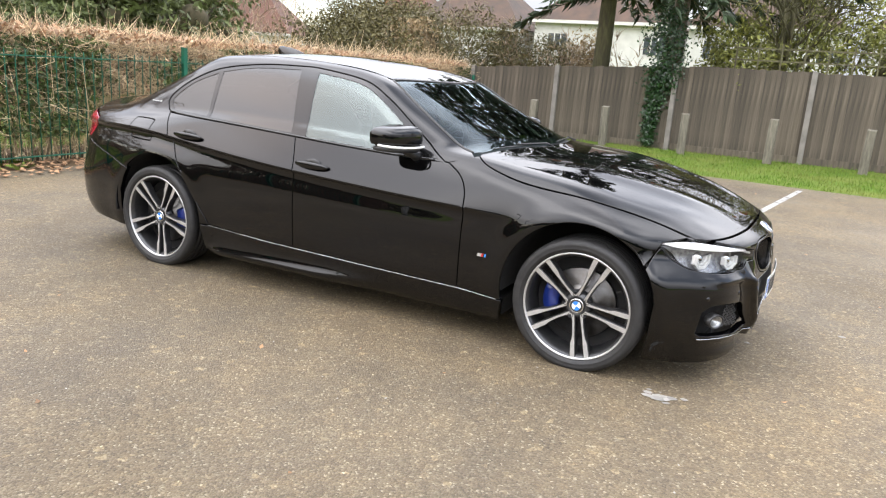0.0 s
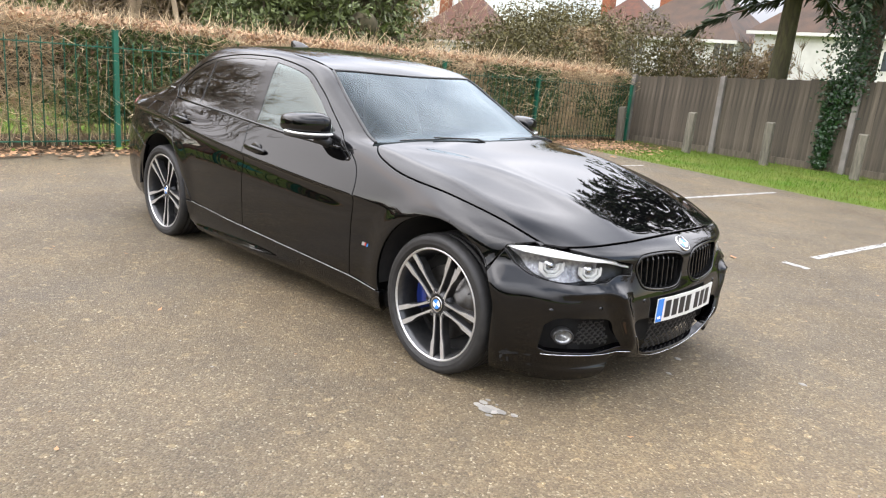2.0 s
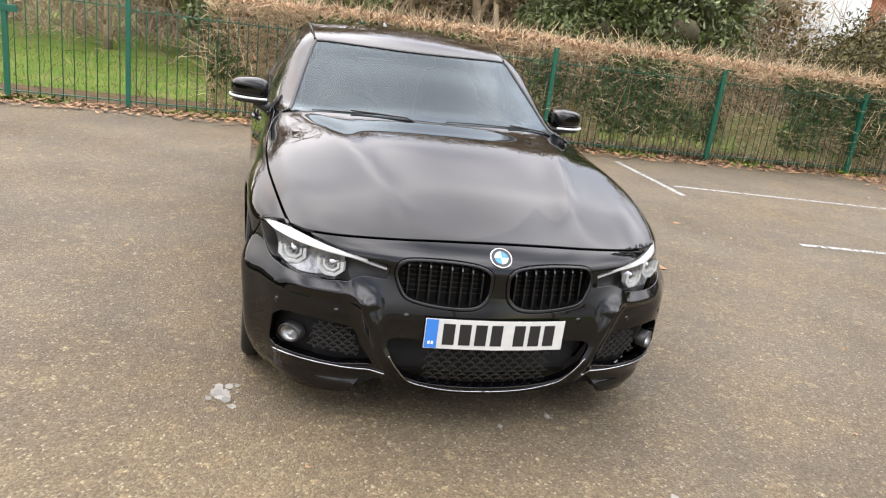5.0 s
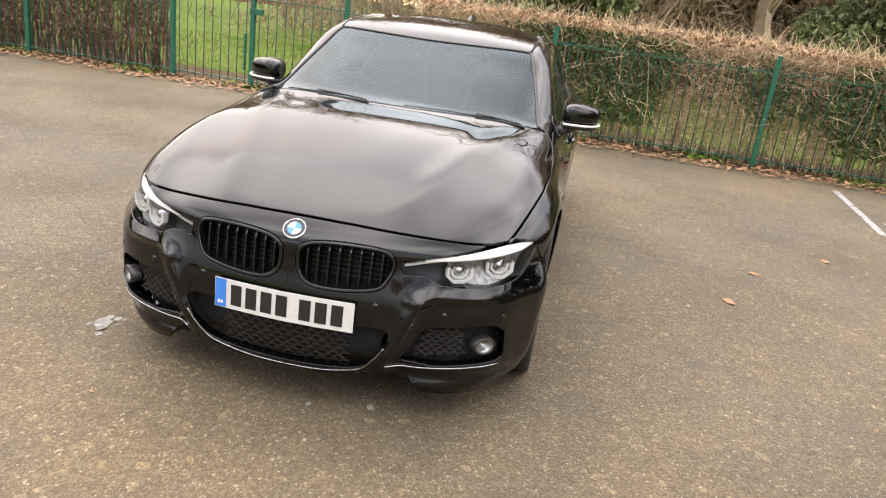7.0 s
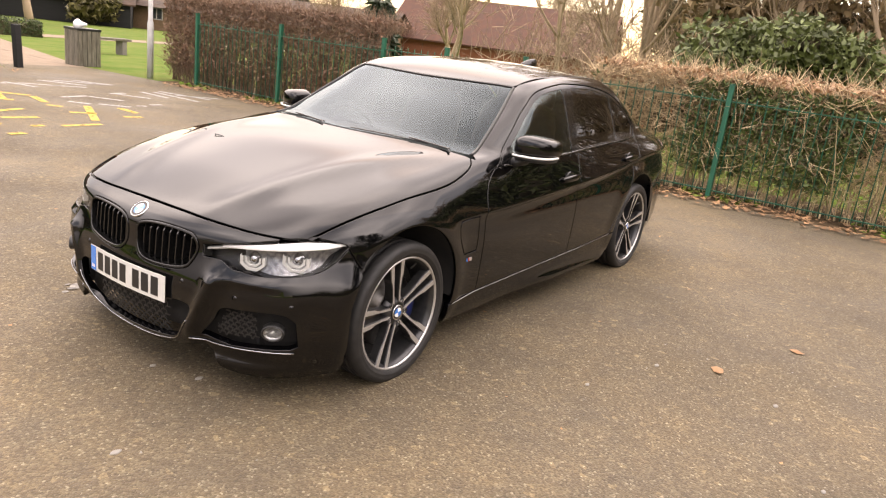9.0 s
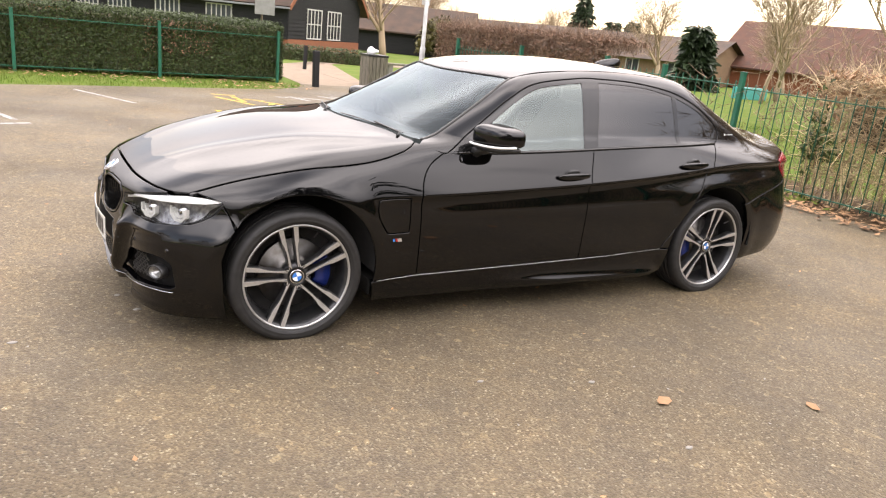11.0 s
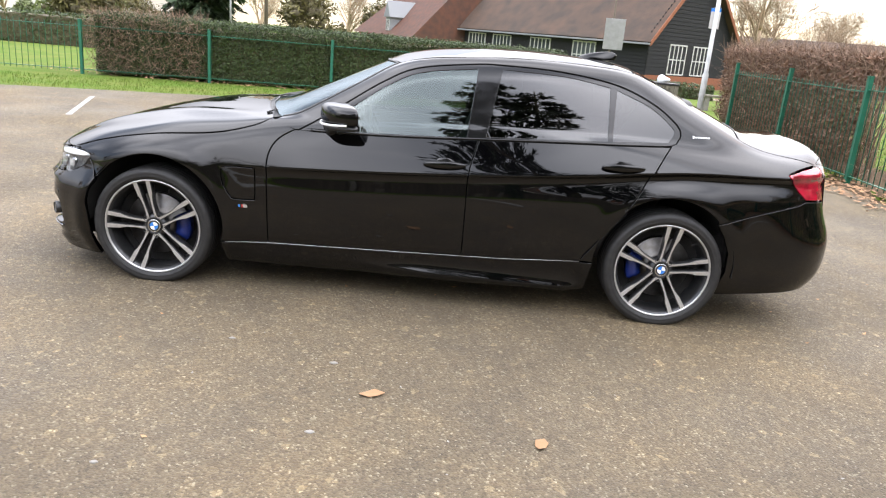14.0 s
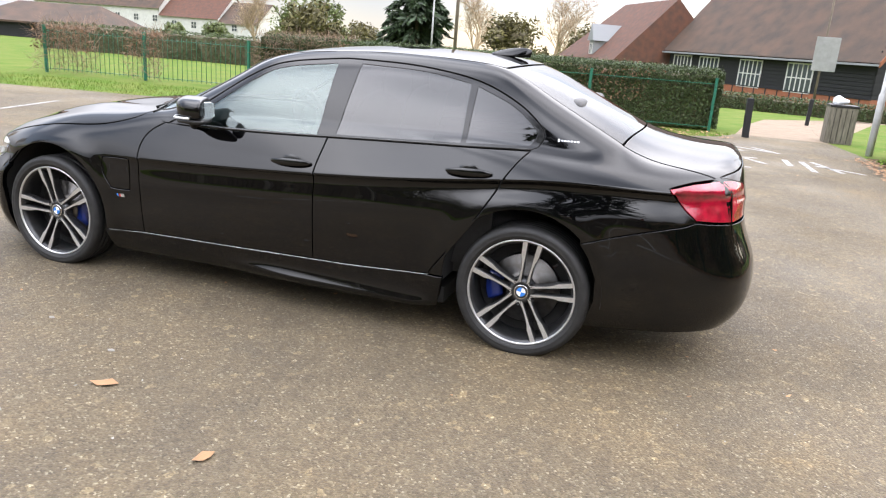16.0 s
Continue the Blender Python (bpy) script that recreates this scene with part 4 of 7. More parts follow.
wood = [bare_tree("tree", (-13.5, 1.5, 0), 9, .13, 61, "bare brown winter tree at the edge of the wood", 4),
        bare_tree("tree", (-16, 5.0, 0), 11, .17, 62, "bare brown winter tree at the edge of the wood", 4),
        bare_tree("tree", (-12.2, 4.6, 0), 7.5, .10, 63, "slender bare winter tree at the edge of the wood", 4)]
spots = [(-14.5, 8.5, 1.0), (-17, -1, 1.1), (-19, 3, 1.2), (-15.5, -4.5, .9), (-20, -6, 1.15), (-18.5, 9, 1.2), (-22, 0, 1.25), (-24, -9, 1.2), (-23, 6, 1.3), (-17.5, 14, 1.1), (-26, -4, 1.3), (-21, 13, 1.2),
         (-28, -13, 1.1), (-14.2, -.8, .8), (-25, -17, 1.0), (-30, -20, 1.1)]
for k, (x, y, s) in enumerate(spots):
    src = wood[k % 3]
    t = copy_thing(src, pose(x, y, float(ground_z(x, y)), 0, 0, 67 * k))
    t.scale = (s, s, s)
# undergrowth that closes the wood
n = 16000
p = np.column_stack([rng.uniform(-27, -14, n), rng.uniform(-9, 20, n), np.abs(rng.normal(0, 1.5, n))])
ug = tagged(twig_cloud("undergrowth", p, unit(n) + np.array([0, 0, .9]), .9, .010, M_BAREBARK), "brown tangle of winter undergrowth in the wood", "undergrowth", kind="stuff")
for k, (x, y, h, w) in enumerate(((-24, 3, 5.5, 8), (-27, -5, 5, 8), (-20, 9, 5, 6), (-22, 16, 6, 8), (-18, -1.5, 4.2, 5), (-19.5, 5.5, 4.6, 6), (-17.5, 2.2, 3.6, 4.5))):
    leafy("wood_edge", (x, y, 0), h, w, 70 + k, "dense brown wood edge in winter", M_TANLEAF if k != 1 else M_OLIVE, .07, 7500, .08, "bush")

# towards the hall and the houses
conifer("far_conifer", (19.0, -52, -.7), 9.5, 6.5, 81, "broad dark conifer among the gardens", .04, .2, 30, dense=.6, big=2.2)
conifer("far_conifer", (-62, -75, -1.2), 9.0, 6.0, 82, "pointed green conifer behind the long low building", .05, .2, 24, dense=.5, big=2.2)
conifer("far_conifer", (-56, -62, -.9), 5.6, 4.0, 83, "rounded green conifer behind the long low building", .05, .2, 18, dense=.6, big=2.2)
conifer("far_conifer", (-53.5, -56, -.9), 5.6, 3.4, 84, "rounded green conifer behind the long low building", .05, .2, 18, dense=.6, big=2.2)
conifer("far_conifer", (-30, -25.5, -.3), 3.6, 1.7, 85, "small dark pointed conifer on the field's edge", .03, .1, 22, dense=.9, big=2.2)
big = bare_tree("far_tree", (-19.5, -44, -.6), 11, .28, 86, "large bare tree beside the black hall", 4, None, spread=.8)
for k, (x, y, s) in enumerate(((-27, -60, 1.0), (-40, -75, 1.0), (-47, -62, .75), (-33, -66, .9), (12, -75, 1.0), (3, -82, 1.0), (24, -85, 1.1), (-36, -34, .7), (-44, -30, .8), (-60, -30, 1.0), (45, -70, .8))):
    t = copy_thing(big, pose(x, y, float(ground_z(x, y)), 0, 0, 50 * k))
    t.scale = (s, s, s)
for k, (x, y, h, w, m) in enumerate(((26, -48, 3.6, 5, M_OLIVE), (12, -56, 4.2, 6, M_OLIVE), (33, -60, 5, 8, M_EVERGREEN), (6, -66, 5, 7, M_OLIVE), (-27, -50, 3.2, 4, M_OLIVE), (40, -88, 4, 8, M_OLIVE), (60, -84, 2.6, 4, M_EVERGREEN),
                                     (70, -88, 2.4, 3, M_EVERGREEN), (52, -86, 2.2, 3, M_EVERGREEN))):
    leafy("garden_bush", (x, y, float(ground_z(x, y))), h, w, 90 + k, "garden bush standing before the houses", m, .10, 2600, .06)
# trees added out of view behind the camera, to close off the scene
for k, (x, y, s) in enumerate(((24, 15, 1.1), (28, 3, 1.2), (26, -9, 1.0))):
    t = copy_thing(wood[k % 3], pose(x, y, 0, 0, 0, 80 * k))
    t.scale = (s, s, s)

# ---- buildings ----
def gable_block(b, ln, dp, eaves, ridge, hip, wall_mat, roof_mat, over=.35, thick=.12):
    """Walls and a pitched roof; the long front runs along local x at y = 0, the depth goes to -y... hip: how far the ridge is drawn in."""
    soup = Soup()
    rr = ridge if hip < .5 else eaves
    v = [(0, 0, 0), (ln, 0, 0), (ln, -dp, 0), (0, -dp, 0), (0, 0, eaves), (ln, 0, eaves), (ln, -dp, eaves), (0, -dp, eaves)]
    f = [(0, 1, 5, 4), (2, 3, 7, 6)]
    if hip < .5:
        v += [(0, -dp / 2, ridge), (ln, -dp / 2, ridge)]
        f += [(1, 2, 6, 9, 5), (3, 0, 4, 8, 7)]
    else:
        f += [(1, 2, 6, 5), (3, 0, 4, 7)]
    soup.add(v, f)
    soup.object("wall", wall_mat, b)
    s = (ridge - eaves) / (dp / 2)
    o, dz = over, over * s
    ro = Soup()
    h0, h1 = hip, ln - hip
    e0 = -o if hip < .5 else -o
    for t, flip in ((0, 0), (-thick, 1)):
        q = [(-o, o, eaves - dz + t), (ln + o, o, eaves - dz + t), (h1 + (o if hip < .5 else 0), -dp / 2, ridge + t), (h0 - (o if hip < .5 else 0), -dp / 2, ridge + t), (ln + o, -dp - o, eaves - dz + t), (-o, -dp - o, eaves - dz + t)]
        fs = [(0, 1, 2, 3), (4, 5, 3, 2)] + ([(1, 4, 2), (5, 0, 3)] if hip >= .5 else [])
        ro.add(q, [fc[::-1] for fc in fs] if flip else fs)
    ro.add([(-o, o, eaves - dz), (ln + o, o, eaves - dz), (ln + o, o, eaves - dz - thick), (-o, o, eaves - dz - thick)], [(3, 2, 1, 0)])
    ro.add([(ln + o, o, eaves - dz), (ln + o, -dp / 2, ridge), (ln + o, -dp / 2, ridge - thick * 2), (ln + o, o, eaves - dz - thick * 2)] if hip < .5 else [(0, 0, eaves), (.01, 0, eaves), (.01, .01, eaves), (0, .01, eaves)], [(0, 1, 2, 3)])
    return ro.object("roof", roof_mat, b)


def window(b, x, z, w, h, y=.0, cols=3, rows=2, axis="x", frame=.07, out=1):
    """A window: frame, glazing bars and dark panes, set on the front (axis x) or on an end wall (axis y)."""
    def put(nm, a0, z0, a1, z1, d0, d1, mat, par):
        if out < 0:
            d0, d1 = -d1, -d0
        if axis == "x":
            return part(nm, box(a0, y + d0, z0, a1, y + d1, z1), mat, par)
        return part(nm, box(y + d0, a0, z0, y + d1, a1, z1), mat, par)
    win = put("window", x, z, x + w, z + h, -.06, .012, M_PANE, b)
    for a0, z0, a1, z1 in ((x - frame, z - frame, x, z + h + frame), (x + w, z - frame, x + w + frame, z + h + frame), (x, z - frame, x + w, z), (x, z + h, x + w, z + h + frame)):
        put("frame", a0, z0, a1, z1, -.05, .05, M_WINWHITE, win)
    for k in range(1, cols):
        put("glazing_bar", x + w * k / cols - .035, z, x + w * k / cols + .035, z + h, -.03, .04, M_WINWHITE, win)
    for k in range(1, rows):
        put("glazing_bar", x, z + h * k / rows - .03, x + w, z + h * k / rows + .03, -.03, .036, M_WINWHITE, win)
    return win


def chimney(b, x, y, z0, z1, w=.7):
    bm = box(x - w / 2, y - w / 2, z0, x + w / 2, y + w / 2, z1)
    add_box(bm, x - w / 2 - .06, y - w / 2 - .06, z1 - .25, x + w / 2 + .06, y + w / 2 + .06, z1 - .12)
    ch = part("chimney", bm, M_BRICK, b)
    for k in (-.15, .15):
        v, f = lathe([(.11, z1 - .05), (.10, z1 + .35), (.08, z1 + .35)], 10, "z")
        mesh_object("chimney_pot", [(q[0] + x + k, q[1] + y, q[2]) for q in v], f, M_BRICK, ch)


# the black boarded hall; its front runs from the far end towards the car park
ang = math.degrees(math.atan2(.78, -.62))
barn = empty("hall", "black weatherboarded hall with a brown tiled roof and white windows", "building", (-.45, -51.2, -.75))
barn.rotation_euler = (0, 0, radians(ang))
# local x runs along the front to the gable; the depth is on the far side, so the block is turned about
LN, DP, EA, RI = 16.6, 8.3, 3.12, 7.7
v = [(0, 0, 0), (LN, 0, 0), (LN, DP, 0), (0, DP, 0), (0, 0, EA), (LN, 0, EA), (LN, DP, EA), (0, DP, EA), (0, DP / 2, RI), (LN, DP / 2, RI)]
mesh_object("wall", v, [(0, 4, 5, 1), (1, 5, 9, 6, 2), (2, 6, 7, 3), (3, 7, 8, 4, 0)], M_BLACKBOARD, barn)
for k in range(16):
    z = .95 + k * .2
    if z < EA - .1:
        part("board", box(0, -.045, z, LN, -.0, z + .17, .004), M_BLACKBOARD, barn)
for k in range(26):
    z = .95 + k * .22
    half = DP / 2 if z < EA else (RI - z) / (RI - EA) * DP / 2
    if half > .3:
        part("board", box(LN, DP / 2 - half, z, LN + .04, DP / 2 + half, z + .19, .004), M_BLACKBOARD, barn)
part("brick_plinth", box(-.03, -.08, -.2, LN + .08, DP, .92), M_BRICK, barn)
part("plinth_cap", box(-.05, -.12, .90, LN + .10, -.02, .95, .01), M_BLACKBOARD, barn)
for k in range(18):
    part("plinth_stud", box(.2 + k * .93, -.105, 0, .27 + k * .93, -.02, .90), M_BLACKBOARD, barn)
sl = (RI - EA) / (DP / 2)
roof = Soup()
for t, fl in ((0, 0), (-.16, 1)):
    q = [(-.3, -.45, EA - .36 * sl + t), (LN + .45, -.45, EA - .36 * sl + t), (LN + .45, DP / 2, RI + t), (-.3, DP / 2, RI + t), (LN + .45, DP + .45, EA - .36 * sl + t), (-.3, DP + .45, EA - .36 * sl + t)]
    fs = [(0, 1, 2, 3), (4, 5, 3, 2)]
    roof.add(q, [a[::-1] for a in fs] if fl else fs)
roof.object("roof", M_ROOFBROWN, barn)
part("gutter", box(-.3, -.56, EA - .36 * sl - .16, LN + .45, -.44, EA - .36 * sl - .06, .02), M_LEADGREY, barn)
for sg in (1, -1):
    bm = bmesh.new()
    y0, z0 = DP / 2 - sg * (DP / 2 + .45), EA - .36 * sl
    vv = [bm.verts.new(p) for p in ((LN + .44, y0, z0 - .22), (LN + .50, y0, z0 - .22), (LN + .50, y0, z0 + .06), (LN + .44, y0, z0 + .06),
                                    (LN + .44, DP / 2, RI - .24), (LN + .50, DP / 2, RI - .24), (LN + .50, DP / 2, RI + .06), (LN + .44, DP / 2, RI + .06))]
    for q in ((0, 1, 2, 3), (4, 7, 6, 5), (0, 4, 5, 1), (1, 5, 6, 2), (2, 6, 7, 3), (3, 7, 4, 0)):
        bm.faces.new([vv[i] for i in q])
    part("bargeboard", bm, M_BRICK, barn)
part("ridge_tiles", box(-.3, DP / 2 - .15, RI - .08, LN + .45, DP / 2 + .15, RI + .1, .04), M_ROOFRED, barn)
for k, x in enumerate((.6, 3.3, 7.1, 10.95)):
    window(barn, x, .92, 1.75, 1.5, -.05, 5, 2, out=-1)
for y in (2.0, 4.3):
    window(barn, y, 1.05, 1.5, 1.6, LN + .02, 4, 2, "y")

# red-roofed range behind it, with a grey dormer
red = empty("cottage", "brick range with a steep red tiled roof and grey dormer", "building", (-1.5, -60, -.9))
RL, RD, RE, RR = 14.0, 8.0, 2.2, 6.4
red.rotation_euler = (0, 0, radians(ang - 14))
red.location = (9.0, -63.0, -.9)
mesh_object("wall", [(0, 0, 0), (RL, 0, 0), (RL, RD, 0), (0, RD, 0), (0, 0, RE), (RL, 0, RE), (RL, RD, RE), (0, RD, RE)], [(0, 4, 5, 1), (1, 5, 6, 2), (2, 6, 7, 3), (3, 7, 4, 0)], M_BRICK, red)
v = [(-.4, -.4, RE - .3), (RL + .4, -.4, RE - .3), (RL + .4, RD + .4, RE - .3), (-.4, RD + .4, RE - .3), (3.0, RD / 2, RR), (RL, RD / 2, RR)]
mesh_object("roof", v, [(0, 1, 5, 4), (1, 2, 5), (2, 3, 4, 5), (3, 0, 4), (3, 2, 1, 0)], M_ROOFRED, red)
dm = part("dormer", box(7.6, -.1, 1.6, 8.7, 2.6, 3.3), M_LEADGREY, red)
mesh_object("dormer_roof", [(7.4, -.25, 3.25), (8.9, -.25, 3.25), (8.15, -.25, 4.5), (7.4, 3.4, 3.25), (8.9, 3.4, 3.25), (8.15, 3.4, 4.5)], [(0, 1, 2), (3, 5, 4), (0, 2, 5, 3), (1, 4, 5, 2), (0, 3, 4, 1)], M_LEADGREY, dm)
window(red, 7.85, 2.3, .6, .7, -.1, 2, 1, out=-1)
for k in range(5):
    window(red, 1.0 + 2.5 * k, .9, 1.3, .9, 0, 3, 1, out=-1)

# the long low brick building across the field
low = empty("long_building", "long low brick building with a grey-brown roof beyond the field", "building", (-40, -34, -.7))
low.rotation_euler = (0, 0, radians(-70))
QL, QD, QE, QR = 42.0, 9.0, 2.0, 3.6
mesh_object("wall", [(0, 0, 0), (QL, 0, 0), (QL, -QD, 0), (0, -QD, 0), (0, 0, QE), (QL, 0, QE), (QL, -QD, QE), (0, -QD, QE), (0, -QD / 2, QR), (QL, -QD / 2, QR)],
            [(0, 1, 5, 4), (1, 2, 6, 9, 5), (2, 3, 7, 6), (3, 0, 4, 8, 7)], M_BUFF, low)
mesh_object("roof", [(-.5, .5, QE - .2), (QL + .5, .5, QE - .2), (QL + .5, -QD / 2, QR + .1), (-.5, -QD / 2, QR + .1), (QL + .5, -QD - .5, QE - .2), (-.5, -QD - .5, QE - .2)], [(0, 1, 2, 3), (4, 5, 3, 2)], M_ROOFBROWN, low)
for k in range(12):
    window(low, 1.5 + 3.4 * k, .9, 1.0, .8, 0, 2, 1)
th = empty("shed", "dark gabled shed with a brown roof beyond the hedge", "building", (-30, -50, -.7))
th.rotation_euler = (0, 0, radians(-35))
gable_block(th, 12, 6, 2.0, 4.0, 0, M_BLACKBOARD, M_ROOFBROWN)
rb2 = empty("red_building", "low building with a plain red roof beyond the field", "building", (-50, -20, -.3))
rb2.rotation_euler = (0, 0, radians(-75))
gable_block(rb2, 18, 9, 1.8, 5.2, 0, M_BRICK, M_ROOFRED)

# the long white house
wh = empty("white_house", "long white rendered house with red-brown roofs and small windows", "building", (104, -104, -1.9))
wh.rotation_euler = (0, 0, radians(178))
for x0, l0, e0, r0, mt in ((0, 26, 5.2, 9.2, M_ROOFBROWN), (26, 11, 4.2, 7.6, M_ROOFRED), (37, 7, 3.7, 6.6, M_ROOFBROWN)):
    mesh_object("wall", [(x0, 0, 0), (x0 + l0, 0, 0), (x0 + l0, -8, 0), (x0, -8, 0), (x0, 0, e0), (x0 + l0, 0, e0), (x0 + l0, -8, e0), (x0, -8, e0), (x0, -4, r0), (x0 + l0, -4, r0)],
                [(0, 1, 5, 4), (1, 2, 6, 9, 5), (2, 3, 7, 6), (3, 0, 4, 8, 7)], M_RENDERWALL, wh)
    mesh_object("roof", [(x0, .4, e0 - .3), (x0 + l0 + .2, .4, e0 - .3), (x0 + l0 + .2, -4, r0 + .1), (x0, -4, r0 + .1), (x0 + l0 + .2, -8.4, e0 - .3), (x0, -8.4, e0 - .3)], [(0, 1, 2, 3), (4, 5, 3, 2)], mt, wh)
for k in range(11):
    window(wh, 2.5 + 3.7 * k, 3.0 if k < 7 else 2.4, .9, .9, -8.05, 2, 2, out=-1)
for k in range(6):
    window(wh, 4 + 3.7 * k, .9, 1.0, 1.1, -8.05, 2, 2, out=-1)
chimney(wh, 31, -1, 4, 7.4, 1.0)
cab = empty("dark_shed", "dark-roofed open shed beside the white house", "building", (36, -37, -.5))
gable_block(cab, 9, 6, 1.3, 2.5, 1.5, M_BLACKBOARD, M_ROOFBROWN)
cab.rotation_euler = (0, 0, radians(15))

# houses behind the timber fence
def villa(x, y, yaw, ln, dp, eaves, ridge, label, roof=None):
    h = empty("house", label, "house", (x, y, 0), "houses behind the fence")
    h.rotation_euler = (0, 0, radians(yaw))
    mesh_object("wall", [(0, 0, 0), (ln, 0, 0), (ln, dp, 0), (0, dp, 0), (0, 0, eaves), (ln, 0, eaves), (ln, dp, eaves), (0, dp, eaves)], [(0, 1, 5, 4), (1, 2, 6, 5), (2, 3, 7, 6), (3, 0, 4, 7)], M_RENDERWALL, h)
    o = .4
    a = min(ln, dp) / 2 * .92
    v = [(-o, -o, eaves - .15), (ln + o, -o, eaves - .15), (ln + o, dp + o, eaves - .15), (-o, dp + o, eaves - .15), (a, dp / 2, ridge), (ln - a, dp / 2, ridge)]
    mesh_object("roof", v, [(0, 1, 5, 4), (1, 2, 5), (2, 3, 4, 5), (3, 0, 4), (3, 2, 1, 0)], roof or M_ROOFBROWN, h)
    part("fascia", box(-o, -o - .03, eaves - .32, ln + o, -o + .02, eaves - .12), M_WINWHITE, h)
    for k in range(max(2, int(ln / 3))):
        for z in (.9, 3.0):
            if z + 1.2 < eaves:
                window(h, 1.0 + k * (ln - 2.2) / max(1, int(ln / 3) - 1), z, 1.3, 1.05, 0, 3, 1, out=-1)
    chimney(h, ln * .2, dp * .45, eaves, ridge + 1.0, .9)
    return h


villa(-25.5, 42, 0, 8.5, 8, 4.3, 8.0, "white rendered house with a hipped brown roof and brick chimney", M_ROOFBROWN)
villa(-16.2, 43, 0, 8.5, 8, 5.0, 8.8, "white rendered house with a hipped brown roof and brick chimney", M_ROOFBROWN)
villa(-6.5, 44, 0, 8.5, 8, 5.0, 8.8, "white rendered house with a hipped brown roof behind conifers", M_ROOFBROWN)
villa(3.5, 44, 0, 8.5, 8, 5.0, 8.8, "white rendered house with a hipped brown roof behind bare trees", M_ROOFBROWN)
villa(-49, 44, 20, 9, 8, 3.4, 7.4, "rendered house with a red tiled roof beyond the wood", M_ROOFRED)
villa(-37, 52, 0, 8, 8, 4.2, 8.4, "white rendered house with a red tiled roof", M_ROOFRED)

# ---- things along the path ----
M_PALEPOST = material("pale_grey_steel_paint", (.52, .53, .52), .5, vary=(.40, .41, .40), scale=6, bump=.05, bump_scale=80)
post = empty("lamp_post", "tall pale grey steel lamp post with a small sign", "lamp post", (-5.32, -10.95, 0))
v, f = tube([(0, 0, -.05), (0, 0, 1.1), (0, 0, 1.15), (0, 0, 5.5)], [.062, .062, .045, .04], 14)
mesh_object("pole", v, f, M_PALEPOST, post, True)
part("pole_sign", box(-.10, -.05, 2.02, .10, -.04, 2.35, .004), M_WINWHITE, post)
part("sign_face", box(-.10, -.062, 2.30, .10, -.051, 2.42, .003), M_BADGEBLUE, post)
part("lamp_arm", box(-.03, -.6, 5.42, .03, 0, 5.5, .01), M_PALEPOST, post)
part("lantern", box(-.12, -1.1, 5.38, .12, -.5, 5.52, .04), M_PALEPOST, post)

bin_ = empty("litter_bin", "square slatted timber litter bin with a white bag on top", "bin", (-5.1, -13.05, 0))
part("liner", box(-.22, -.22, .02, .22, .22, .72, .01), M_INK, bin_)
for k in range(5):
    for sx, sy in ((1, 0), (-1, 0), (0, 1), (0, -1)):
        o = -.2 + .1 * k
        a = (sx * .245, o) if sx else (o, sy * .245)
        part("slat", box(a[0] - (.018 if sx else .044), a[1] - (.018 if sy else .044), 0, a[0] + (.018 if sx else .044), a[1] + (.018 if sy else .044), .74, .006), M_POSTWOOD, bin_)
part("rim", box(-.27, -.27, .74, .27, .27, .79, .01), M_INK, bin_)
v, f = blob((.05, 0, .86), (.16, .12, .09), .9, 1.1, 10, lambda x, y, z: (x + .05 * math.sin(9 * y), y + .03 * math.sin(20 * x), z * (1 + .4 * math.sin(16 * x))))
bag = tagged(mesh_object("white_bag", [(a - 5.1, b - 13.05, c) for a, b, c in v], f, M_BADGEWHITE, None, True), "crumpled white plastic bag on the litter bin", "bag")

for x, y in ((-3.26, -12.05),):
    ob = part("dark_bollard", box(-.06, -.06, -.05, .06, .06, .80, .012), M_BLACKBOARD)
    ob.matrix_world = pose(x, y, 0, 0, 2, 10)
    tagged(ob, "dark stained square timber bollard beside the path", "bollard", "path bollards")
ob = part("dark_bollard", box(-.05, -.05, -.05, .05, .05, .75, .012), M_BLACKBOARD)
ob.matrix_world = pose(-5.35, -19, float(ground_z(0, -19)), 0, -1, 0)
tagged(ob, "dark slim bollard beside the path", "bollard", "path bollards")
sign = empty("notice_sign", "grey-backed notice board on a brown pole", "sign", (-7.0, -30.0, -.35))
v, f = tube([(0, 0, -.2), (0, 0, 4.6)], [.05, .045], 10)
mesh_object("pole", v, f, M_BARK, sign, True)
part("board", box(-.55, .06, 1.75, .35, .10, 3.1, .01), M_GREYMETAL, sign)
bench = empty("bench", "low timber bench on the grass by the path", "bench", (-8.2, -17.5, -.08))
part("seat", box(-.8, -.2, .40, .8, .2, .46, .01), M_POSTWOOD, bench)
for x in (-.6, .6):
    part("leg", box(x - .07, -.17, 0, x + .07, .17, .40, .01), M_CONC, bench)
tp = empty("telegraph_pole", "dark thin wooden pole among the gardens", "pole", (8.8, -30, -.35))
v, f = tube([(0, 0, -.2), (0, 0, 7)], [.09, .07], 10)
mesh_object("pole", v, f, M_BARK, tp, True)
for x, y, h in ((13.5, -40, 4.5), (24.5, -60, 6.5), (46, -80, 8)):
    pl = empty("pole", "thin pale pole standing among the gardens", "pole", (x, y, float(ground_z(x, y))))
    v, f = tube([(0, 0, -.2), (0, 0, h)], [.07, .05], 8)
    mesh_object("shaft", v, f, M_GREYMETAL, pl, True)
gb = empty("green_box", "small turquoise crate standing on the field", "box", (-28, -20, float(ground_z(0, -20))))
part("crate", box(-.9, -.3, 0, .9, .3, .55, .03), material("turquoise_plastic", (.03, .36, .33), .5), gb)

